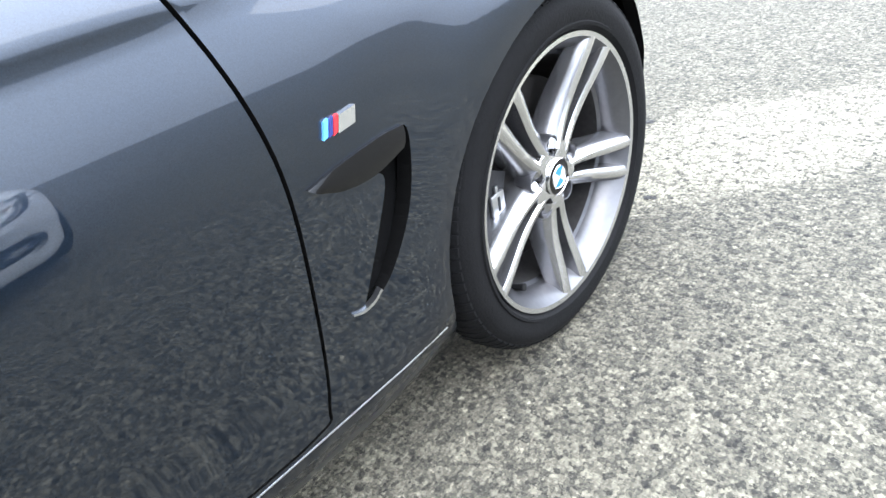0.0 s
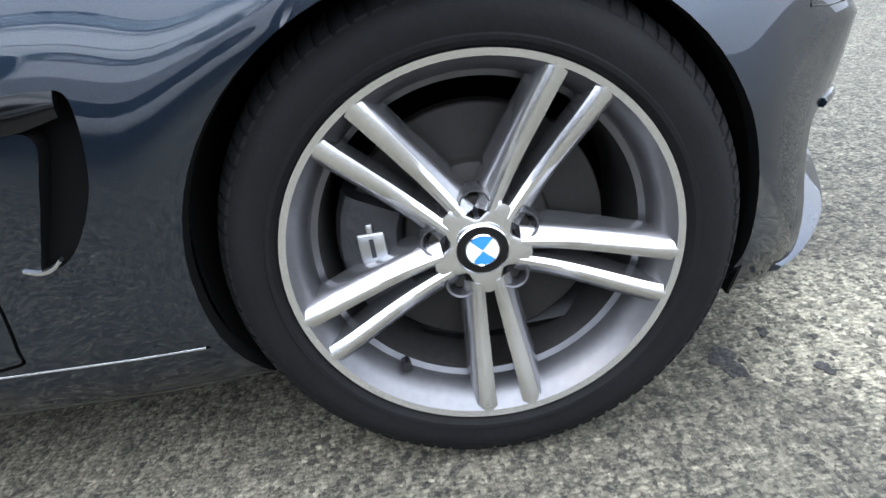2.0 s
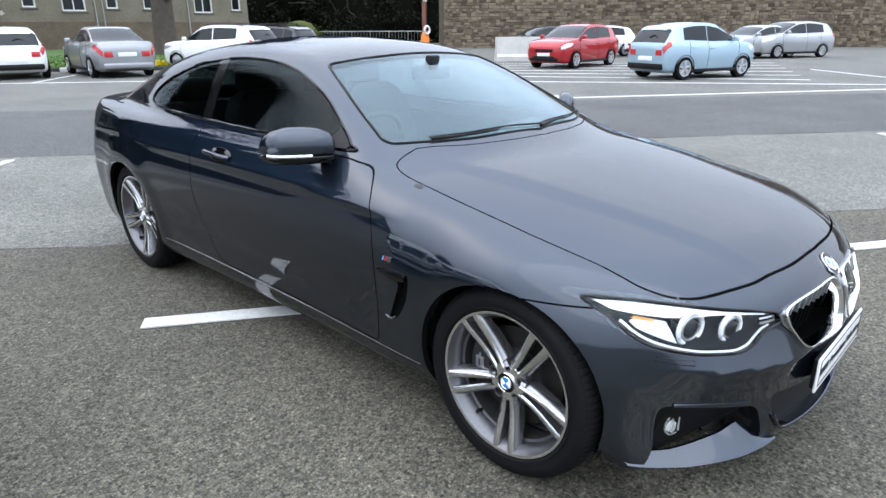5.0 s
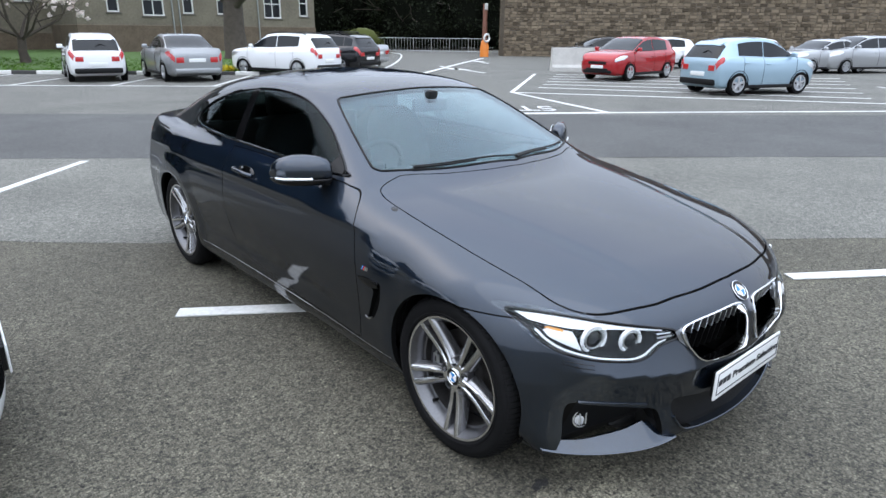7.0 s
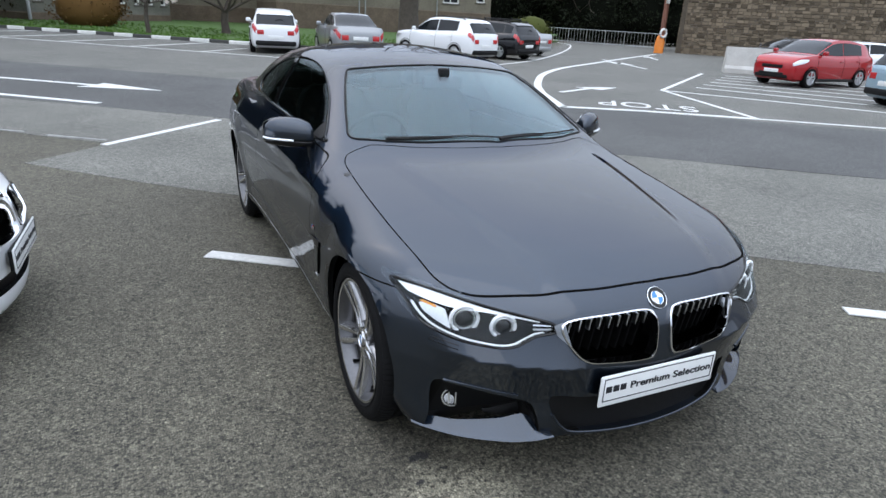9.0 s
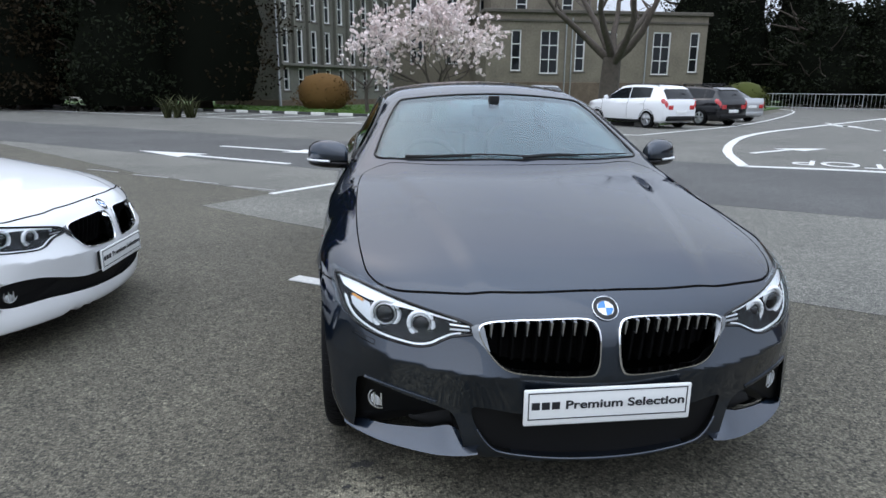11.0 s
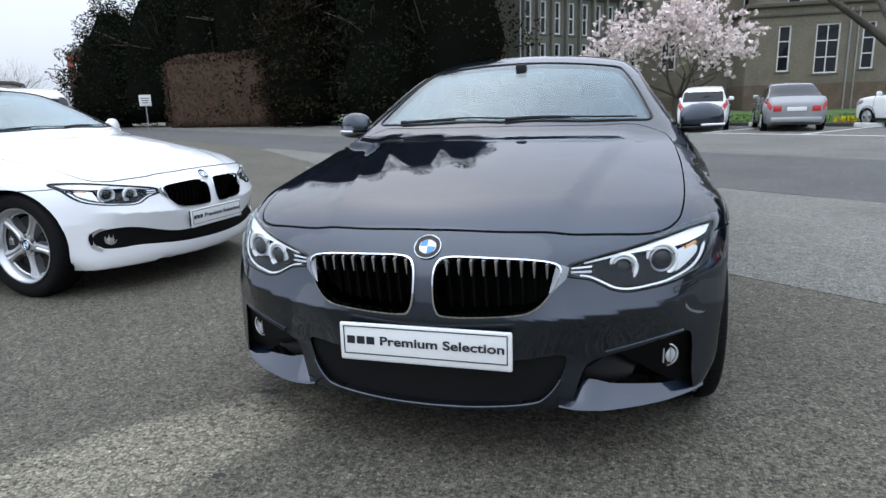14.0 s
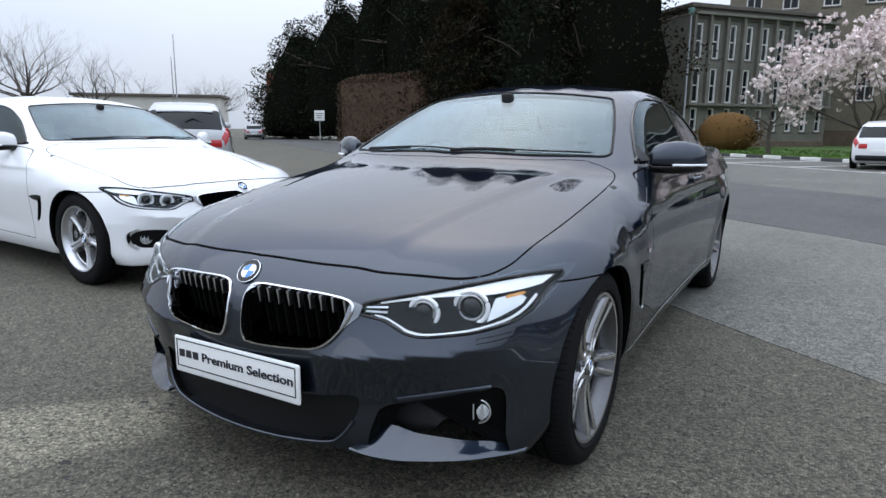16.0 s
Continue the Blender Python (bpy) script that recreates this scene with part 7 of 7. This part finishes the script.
add_box(bm, (0.1, 0.2, 3.4), (0.34, 0.03, 0.45), bevel=0.02, segs=1)
part("sign_board", bm, WINDOW_FRAME, pillar, "white sign board")
barrier = thing("concrete_block", Matrix.Translation(site(-7.4, 26.0)) @ Matrix.Rotation(radians(SITE_TURN), 4, "Z"), "pale concrete barrier block on the asphalt", "barrier")
bm = bmesh.new()
add_loft(bm, [[(x, y, z) for y, z in ((-0.3, 0), (0.3, 0), (0.3, 0.18), (0.2, 0.3), (0.15, 1.0), (-0.15, 1.0), (-0.2, 0.3), (-0.3, 0.18))] for x in (-1.9, -1.88, 1.88, 1.9)])
bmesh.ops.recalc_face_normals(bm, faces=bm.faces)
part("block_body", bm, CONCRETE_PALE, barrier, "", 30)


def board_sign(at, yaw, h, w, hh, label):
    sg = thing("sign", Matrix.Translation(at) @ Matrix.Rotation(radians(yaw), 4, "Z"), label, "sign")
    bm = bmesh.new()
    add_tube(bm, [(0, 0, 0), (0, 0, h)], 0.04, 8)
    part("sign_post", bm, METAL_GREY, sg, "", 60)
    bm = bmesh.new()
    add_box(bm, (0, 0.05, h - hh / 2), (w, 0.03, hh), bevel=0.03, segs=2)
    part("sign_board", bm, WINDOW_FRAME, sg, "", 40)
    bm = bmesh.new()
    for k in range(3):
        add_box(bm, (0, 0.068, h - hh * (0.3 + 0.2 * k)), (w * (0.7 - 0.12 * k), 0.006, hh * 0.07))
    part("sign_bars", bm, PLATE_INK, sg)


board_sign((33.2, -37.8, 0), 20, 2.5, 0.85, 0.8, "small white sign on a grey post before the hedge")
# far things at the open end of the lane
far_house = thing("red_house", pose(113, -119, 0, 0, 0, 35), "distant red brick house among trees", "house")
bm = bmesh.new()
add_box(bm, (0, 0, 7), (10, 9, 14))
part("wall", bm, BRICK_RED, far_house)
bm = bmesh.new()
extrude_poly(bm, [(-5.3, -4.8, 14), (5.3, -4.8, 14), (0, -4.8, 17)], (0, 9.6, 0))
part("roof", bm, COPING, far_house)
for x in (-3, 0, 3):
    for z in (4, 8, 11.5):
        bm = bmesh.new()
        add_box(bm, (x, 4.52, z), (1.2, 0.1, 1.7))
        part("window", bm, WINDOW_FRAME, far_house)
pav = thing("pavilion", pose(112, -80, 0, 0, 0, 40), "distant low pale flat-roofed building", "building")
bm = bmesh.new()
add_box(bm, (0, 0, 3.4), (26, 10, 6.8), bevel=0.05)
part("wall", bm, FAR_STONE, pav)
bm = bmesh.new()
add_box(bm, (0, 0, 7.0), (27, 11, 0.5), bevel=0.05)
part("roof", bm, COPING, pav)
for k in range(7):
    bm = bmesh.new()
    add_box(bm, (-10.5 + 3.5 * k, 5.0, 3.2), (2.0, 0.12, 2.2))
    part("window", bm, WINDOW_DARK, pav)
for x, y, h in ((76, -57.5, 13.5), (80, -60.0, 11.0)):
    pole = thing("flag_pole", Matrix.Translation((x, y, 0)), "thin grey pole against the sky", "pole", "poles")
    bm = bmesh.new()
    add_tube(bm, [(0, 0, 0), (0, 0, h)], [0.12, 0.05], 8)
    part("pole_shaft", bm, METAL_GREY, pole, "", 60)
hedgerow = bush("hedgerow", (98, -66, 0), 0, 3.2, GREEN_LEAF, "distant low green hedgerow", 71, 4000, 0.35, (70, 5))
hedgerow.rotation_euler = (0, 0, radians(-50))


# ---- other parked cars ----
# outlines of the common kinds, nose to tail: where along the length, and how high as a share of the whole height
CAR_LINES = {
    "hatch": ([(0.0, 0.44), (0.012, 0.53), (0.05, 0.595), (0.14, 0.635), (0.235, 0.66), (0.5, 0.625), (0.8, 0.655), (0.93, 0.665), (0.985, 0.63), (1.0, 0.50)],
              [(0.20, 0.64), (0.235, 0.672), (0.30, 0.775), (0.38, 0.89), (0.44, 0.952), (0.52, 0.99), (0.60, 1.0), (0.74, 0.985), (0.86, 0.945), (0.915, 0.90), (0.95, 0.80), (0.985, 0.66), (1.0, 0.6)]),
    "sedan": ([(0.0, 0.44), (0.012, 0.54), (0.05, 0.60), (0.16, 0.645), (0.27, 0.67), (0.5, 0.64), (0.75, 0.685), (0.9, 0.70), (0.98, 0.695), (1.0, 0.55)],
              [(0.23, 0.65), (0.27, 0.68), (0.34, 0.79), (0.42, 0.91), (0.47, 0.96), (0.54, 0.995), (0.60, 1.0), (0.68, 0.975), (0.74, 0.915), (0.80, 0.81), (0.86, 0.715), (0.89, 0.69)]),
    "suv": ([(0.0, 0.42), (0.012, 0.53), (0.05, 0.59), (0.15, 0.625), (0.24, 0.645), (0.5, 0.625), (0.8, 0.66), (0.93, 0.67), (0.985, 0.64), (1.0, 0.5)],
            [(0.20, 0.62), (0.24, 0.657), (0.31, 0.78), (0.38, 0.895), (0.43, 0.955), (0.52, 0.992), (0.60, 1.0), (0.78, 0.985), (0.89, 0.95), (0.93, 0.89), (0.96, 0.78), (0.985, 0.67), (1.0, 0.61)])}


def parked_car(name, at, way, L, H, style, paint, label, W=1.7, rack=False):
    """A car in the middle distance: body with arches, glazed cabin, wheels, lamps, plates; nose towards +y."""
    yaw = math.degrees(math.atan2(way.y, way.x)) - 90
    car = thing(name, Matrix.Translation(at) @ Matrix.Rotation(radians(yaw), 4, "Z"), label, "car", "parked cars")
    w, f, r = W / 2, L / 2, -L / 2
    low_pts, top_pts = CAR_LINES[style]
    low_u, low_z = [p[0] for p in low_pts], [p[1] * H for p in low_pts]
    top_z_ = spline([p[0] for p in top_pts], [p[1] * H for p in top_pts])
    u0, u1 = top_pts[0][0], top_pts[-1][0]
    plan = spline([0.0, 0.012, 0.04, 0.10, 0.2, 0.45, 0.8, 0.92, 0.97, 0.992, 1.0], [w * q for q in (0.66, 0.77, 0.87, 0.95, 0.99, 1.0, 0.995, 0.965, 0.925, 0.86, 0.78)])

    def section(u):
        b, pw = float(np.interp(u, low_u, low_z)), float(plan(u))
        T = b + 0.028
        if u0 < u < u1:
            T = max(T, float(top_z_(u)))
        k = min(1.0, max(0.0, (T - b - 0.028) / (H - b - 0.028)))
        q = math.sqrt(k)
        end = max(0.0, 1 - min(u, 1 - u) / 0.05)
        z0 = 0.19 + 0.10 * end
        z = lambda g: b + (T - b) * g
        return [(0, z0), (pw * 0.84, z0), (pw * 0.95, z0 + 0.07), (pw * 0.985, z0 + 0.2), (pw, 0.64 * b), (pw * 0.985, 0.85 * b), (pw * 0.955, 0.955 * b), (pw * 0.915, b),
                (pw * (0.885 - 0.005 * k), z(0.1 - 0.04 * q)), (pw * (0.86 - 0.145 * k), z(0.3 + 0.56 * q)), (pw * (0.77 - 0.11 * k), z(0.6 + 0.36 * q)), (pw * (0.47 - 0.07 * k), z(0.9 + 0.092 * q)), (0, T)]
    us = np.array(sorted({*np.linspace(0, 1, 49), 0.006, 0.03, 0.985, 0.994}))
    at_y = lambda u: f - L * u
    bm = bmesh.new()
    rings = []
    for u in us:
        h = section(u)
        rings.append([(x, at_y(u), z) for x, z in h] + [(-x, at_y(u), z) for x, z in h[-2:0:-1]])
    add_loft(bm, rings)
    bmesh.ops.recalc_face_normals(bm, faces=bm.faces)
    part("body", bm, paint, car, "", 34)

    def sheet(nm, rows, out, m_, lab=""):
        """A thin pane or lamp that lies on the body; out: the way it is raised."""
        bm = bmesh.new()
        o = Vector(out)
        add_loft(bm, [[Vector(p) + o for p in rw] + [Vector(p) - o for p in rw[::-1]] for rw in rows])
        bmesh.ops.recalc_face_normals(bm, faces=bm.faces)
        return part(nm, bm, m_, car, lab, 30)
    lerp = lambda p, q, g: (p[0] + (q[0] - p[0]) * g, p[1] + (q[1] - p[1]) * g)
    ub, u_end = {"hatch": (0.575, 0.915), "sedan": (0.60, 0.80), "suv": (0.57, 0.915)}[style]
    spans = [(u0 + 0.075, ub - 0.005), (ub + 0.005, min(u_end, 0.815))] + ([(0.825, u_end)] if rack else [])
    for sd in (1, -1):
        for a, b in spans:
            rows = []
            for u in np.linspace(a, b, 9):
                h = section(u)
                lo_, hi_ = lerp(h[8], h[9], 0.06), lerp(h[8], h[9], 0.93)
                rows.append([(sd * x, at_y(u), z) for x, z in (lo_, lerp(lo_, hi_, 0.5), hi_)])
            sheet("side_window", rows, (sd * 0.007, 0, 0.003), WINDOW_DARK)
        h = section(u0 + 0.10)
        bm = bmesh.new()
        add_box(bm, (sd * (h[8][0] + 0.11), at_y(u0 + 0.10), h[8][1] + 0.07), (0.19, 0.09, 0.13), bevel=0.035, segs=3, taper=(0.9, 0.8))
        add_box(bm, (sd * (h[8][0] + 0.02), at_y(u0 + 0.10), h[8][1] + 0.03), (0.1, 0.05, 0.04), bevel=0.01, segs=1)
        part("door_mirror", bm, paint, car, "", 40)
        for u in (u0 + 0.045, ub, min(u_end, 0.80) - 0.03):
            h = section(u)
            bm = bmesh.new()
            add_tube(bm, [(sd * (x + 0.001), at_y(u), z) for x, z in h[2:9]], 0.0055, 4)
            part("door_seam", bm, DARK_VOID, car)
        for u in (ub - 0.04, min(u_end, 0.80) - 0.05):
            h = section(u)
            bm = bmesh.new()
            add_box(bm, (sd * (h[5][0] + 0.008), at_y(u), h[5][1] + 0.02), (0.035, 0.17, 0.032), bevel=0.012)
            part("door_handle", bm, paint, car, "", 40)
        bm = bmesh.new()
        add_box(bm, (sd * w * 0.965, 0, 0.245), (0.06, L * 0.50, 0.09), bevel=0.02)
        part("sill", bm, BLACK_TRIM, car, "", 40)
        for u in (0.19, 0.81):
            pw = section(u)[4][0]
            bm = bmesh.new()
            R = 0.352
            ring = [[(x, k * math.cos(t), k * math.sin(t)) for x, k in ((0.006, R), (0.01, R - 0.012), (-0.02, R - 0.014), (-0.02, 0.02), (-0.03, 0.02), (-0.03, R))] for t in np.radians(np.linspace(-12, 192, 30))]
            add_loft(bm, ring)
            bmesh.ops.recalc_face_normals(bm, faces=bm.faces)
            arch = part("wheel_arch", bm, DARK_VOID, car, "", 40)
            arch.matrix_local = Matrix.Translation((sd * pw, at_y(u), 0.315)) @ Matrix.Rotation(0 if sd > 0 else math.pi, 4, "Z")
            bm = bmesh.new()
            add_revolve(bm, [(0.2, 0.07), (0.285, 0.08), (0.306, 0.066), (0.312, 0.04), (0.312, -0.09), (0.2, -0.09)], 32)
            hub = part("wheel", bm, RUBBER, car, "", 40)
            hub.matrix_local = Matrix.Translation((sd * (pw - 0.072), at_y(u), 0.312)) @ Matrix.Rotation(0 if sd > 0 else math.pi, 4, "Z")
            bm = bmesh.new()
            for k in range(5):
                a = radians(90 + 72 * k)
                add_box(bm, (0.076, 0.1 * math.cos(a), 0.1 * math.sin(a)), (0.02, 0.2, 0.062), Matrix.Rotation(a, 4, "X"), 0.008, 1)
            add_revolve(bm, [(0.215, 0.06), (0.215, 0.085), (0.188, 0.083), (0.18, 0.06)], 28)
            add_revolve(bm, [(0.19, 0.045), (0.19, 0.05), (0.0, 0.05), (0.0, 0.045)], 20)
            part("rim", bm, ALLOY, hub, "", 40)
        # lamps that wrap round the corners
        rows = []
        for u, g in ((0.014, 0.30), (0.03, 0.38), (0.06, 0.42), (0.10, 0.36), (0.135, 0.16)):
            h = section(u)
            c = lerp(h[5], h[6], 0.35)
            rows.append([(sd * x, at_y(u), z) for x, z in (lerp(c, h[4], g), c, lerp(c, h[7], g * 1.1))])
        sheet("headlamp", rows, (sd * 0.010, 0.008, 0.004), REFLECT, "clear headlamp")
        rows = []
        if style == "sedan":
            for u, g in ((0.90, 0.12), (0.94, 0.42), (0.975, 0.5), (0.992, 0.5), (0.999, 0.48)):
                h = section(u)
                c = lerp(h[5], h[6], 0.3)
                rows.append([(sd * x, at_y(u), z) for x, z in (lerp(c, h[4], g), c, lerp(c, h[7], g * 0.9))])
        else:
            for u, g in ((0.945, 0.2), (0.96, 0.55), (0.975, 0.7), (0.988, 0.72), (0.997, 0.68)):
                h = section(u)
                c = h[6]
                rows.append([(sd * x, at_y(u), z) for x, z in (lerp(c, h[4], 0.45 * g), c, h[7], lerp(h[7], h[9], 0.5 * g))])
        sheet("tail_lamp", rows, (sd * 0.010, -0.010, 0.002), TAIL_RED, "red tail lamp")
        # rear corner lamp on the tail's flat face
        h = section(1.0)
        bm = bmesh.new()
        zc = h[6][1] if style != "sedan" else h[5][1]
        add_box(bm, (sd * h[6][0] * 0.80, r + 0.004, zc), (h[6][0] * 0.36, 0.03, 0.17 if style == "sedan" else 0.15), bevel=0.012, segs=2)
        part("tail_lamp", bm, TAIL_RED, car, "red tail lamp", 40)
    # glass at the front and back
    tail = {"hatch": (0.918, 0.986), "sedan": (0.705, 0.86), "suv": (0.925, 0.984)}[style]
    for nm, (a, b) in (("windscreen", (u0 + 0.05, 0.44 if style != "suv" else 0.425)), ("rear_window", tail)):
        rows = []
        for u in np.linspace(a, b, 7):
            h = section(u)
            e = lerp(h[9], h[10], 0.25)
            half = [e, h[10], h[11]]
            rows.append([(x, at_y(u), z) for x, z in half] + [(0, at_y(u), h[12][1])] + [(-x, at_y(u), z) for x, z in half[::-1]])
        slope = Vector((0, rows[0][3][1] - rows[-1][3][1], rows[0][3][2] - rows[-1][3][2]))
        nrm = Vector((0, -slope.z, slope.y)).normalized()
        sheet(nm, rows, nrm * 0.008, WINDOW_DARK)
    belt = 0.62 * H
    trim = BLACK_TRIM if style in ("suv", "hatch") else paint
    for nm, c, size, m_ in (("rear_plate", (0, r - 0.004, belt * 0.74 if style == "sedan" else belt * 0.60), (0.52, 0.03, 0.115), PLATE_WHITE), ("bumper_trim", (0, r + 0.05, 0.36), (W * 0.80, 0.17, 0.17), trim),
                            ("bumper_trim", (0, f - 0.05, 0.33), (W * 0.66, 0.13, 0.12), trim), ("grille", (0, f - 0.012, belt * 0.66), (W * 0.42, 0.05, 0.10), BLACK_TRIM),
                            ("lower_grille", (0, f - 0.002, belt * 0.42), (W * 0.5, 0.04, 0.09), BLACK_TRIM), ("front_plate", (0, f + 0.012, belt * 0.52), (0.5, 0.02, 0.105), PLATE_WHITE)):
        bm = bmesh.new()
        add_box(bm, c, size, bevel=min(size) * 0.3)
        part(nm, bm, m_, car, "", 40)
    if style != "sedan":
        bm = bmesh.new()
        add_loft(bm, [[(x, at_y(u), float(top_z_(u)) + dz - 0.03 * (x / w) ** 2) for u, dz in ((0.885, 0.004), (0.935, -0.002 + 0.05), (0.938, 0.035), (0.90, -0.01))] for x in np.linspace(-0.58 * w, 0.58 * w, 9)])
        bmesh.ops.recalc_face_normals(bm, faces=bm.faces)
        part("roof_spoiler", bm, paint, car, "", 40)
        bm = bmesh.new()
        p, q = section(0.966)[12][1], section(0.945)[12][1]
        add_tube(bm, [(0.0, at_y(0.966) - 0.025, p), (0.14, at_y(0.955) - 0.03, (p + q) / 2), (0.3, at_y(0.962) - 0.02, p - 0.01)], 0.012, 6)
        part("rear_wiper", bm, BLACK_TRIM, car, "", 60)
    if style == "suv":
        for sd in (1, -1):
            pts = [(u, section(u)[10]) for u in (0.46, 0.49, 0.6, 0.72, 0.84, 0.87)]
            bm = bmesh.new()
            add_tube(bm, [(sd * p[0], at_y(u), p[1] + (0.045 if 0.47 < u < 0.86 else 0.0)) for u, p in pts], 0.018, 6)
            part("roof_rail", bm, BLACK_TRIM, car, "", 60)
        for u in (0.55, 0.76) if rack else ():
            p = section(u)[10]
            bm = bmesh.new()
            add_box(bm, (0, at_y(u), H + 0.07), (2 * p[0] + 0.1, 0.07, 0.035), bevel=0.012)
            for sd in (1, -1):
                add_box(bm, (sd * p[0], at_y(u), p[1] + 0.07), (0.06, 0.08, 0.08), bevel=0.012)
            part("roof_bar", bm, BLACK_TRIM, car, "black roof bar", 40)
    return car


SILVER = car_paint("silver paint", (0.42, 0.43, 0.44), 0.4, 0.34, 0.6)
MID_GREY = car_paint("grey silver paint", (0.30, 0.31, 0.32), 0.4, 0.34, 0.6)
PALE_BLUE_CAR = car_paint("pale blue paint", (0.34, 0.47, 0.56), 0.3, 0.36, 0.45)
RED_CAR = car_paint("red paint", (0.36, 0.015, 0.02), 0.2, 0.35, 0.2)
BLACK_CAR = car_paint("black paint", (0.012, 0.012, 0.014), 0.3, 0.35, 0.3)
S_POS, N_POS = site(1, 0).normalized(), site(0, 1).normalized()
parked_car("hatchback", Vector((-3.35, -22.9, 0)), Vector((-0.15, -0.99, 0)), 3.9, 1.48, "hatch", WHITE_PAINT, "small white hatchback parked nose to the lawn", 1.69)
parked_car("saloon", Vector((-5.75, -21.6, 0)), Vector((-0.088, -0.996, 0)), 4.5, 1.48, "sedan", MID_GREY, "silver-grey saloon parked nose to the lawn", 1.76)
parked_car("crossover", Vector((-9.55, -21.2, 0)), Vector((0.36, -0.93, 0)), 4.16, 1.53, "suv", WHITE_PAINT, "white crossover parked beside the lawn", 1.74)
parked_car("off_roader", Vector((-12.45, -22.9, 0)), Vector((0.36, -0.93, 0)), 4.3, 1.50, "suv", BLACK_CAR, "black off-roader with roof bars beside the white crossover", 1.82, True)
parked_car("saloon", Vector((-15.2, -26.0, 0)), Vector((0.30, -0.95, 0)), 4.4, 1.42, "sedan", SILVER, "silver saloon beyond the black off-roader", 1.75)
parked_car("hatchback", Vector((-16.7, -7.0, 0)), Vector((-0.943, 0.333, 0)), 3.64, 1.52, "hatch", PALE_BLUE_CAR, "small pale blue hatchback with its back to the lane", 1.66)
parked_car("hatchback", Vector((-19.1, -12.55, 0)), Vector((1, 0.05, 0)), 4.2, 1.51, "hatch", RED_CAR, "red hatchback parked behind the pale blue one", 1.74)
parked_car("saloon", Vector((-27.0, -19.8, 0)), S_POS - N_POS * 0.2, 4.6, 1.45, "sedan", BLACK_CAR, "black saloon parked before the stone wall", 1.85)
parked_car("hatchback", site(-11.2, 29.5), S_POS - N_POS * 0.3, 4.4, 1.47, "hatch", WHITE_PAINT, "white hatchback parked before the stone wall", 1.8)
parked_car("estate", site(-14.6, 28.0), S_POS - N_POS * 0.3, 4.6, 1.5, "hatch", WHITE_PAINT, "white estate car parked before the stone wall", 1.8)
parked_car("saloon", site(-17.8, 26.3), S_POS - N_POS * 0.3, 4.6, 1.46, "sedan", SILVER, "silver saloon parked before the stone wall", 1.8)
parked_car("people_carrier", Vector((-31.6, -9.0, 0)), S_POS - N_POS * 0.25, 4.6, 1.62, "hatch", SILVER, "silver people carrier parked at the end of the row", 1.85)
parked_car("saloon", site(-27.0, 20.5), S_POS - N_POS * 0.25, 4.6, 1.5, "sedan", BLACK_CAR, "black saloon at the edge of the car park", 1.85)
parked_car("saloon", site(-31.5, 18.5), S_POS - N_POS * 0.25, 4.6, 1.5, "sedan", BLACK_CAR, "dark saloon at the edge of the car park", 1.85)
parked_car("hatchback", Vector((10.9, -7.7, 0)), Vector((0.78, -0.62, 0)), 4.2, 1.62, "hatch", SILVER, "silver hatchback with red tail lamps beyond the white coupe", 1.8)
parked_car("hatchback", Vector((46, -43, 0)), Vector((0.7, -0.7, 0)), 4.2, 1.5, "hatch", SILVER, "distant silver car on the lane", 1.8)


# ---- the two coupes ----
coupe("coupe", Matrix(), GREY_PAINT, True, "dark grey metallic two-door coupe parked on asphalt")
coupe("coupe", pose(2.86, -1.371, 0, 0, 0, 87.2), WHITE_PAINT, False, "white two-door coupe parked nose towards the grey one")
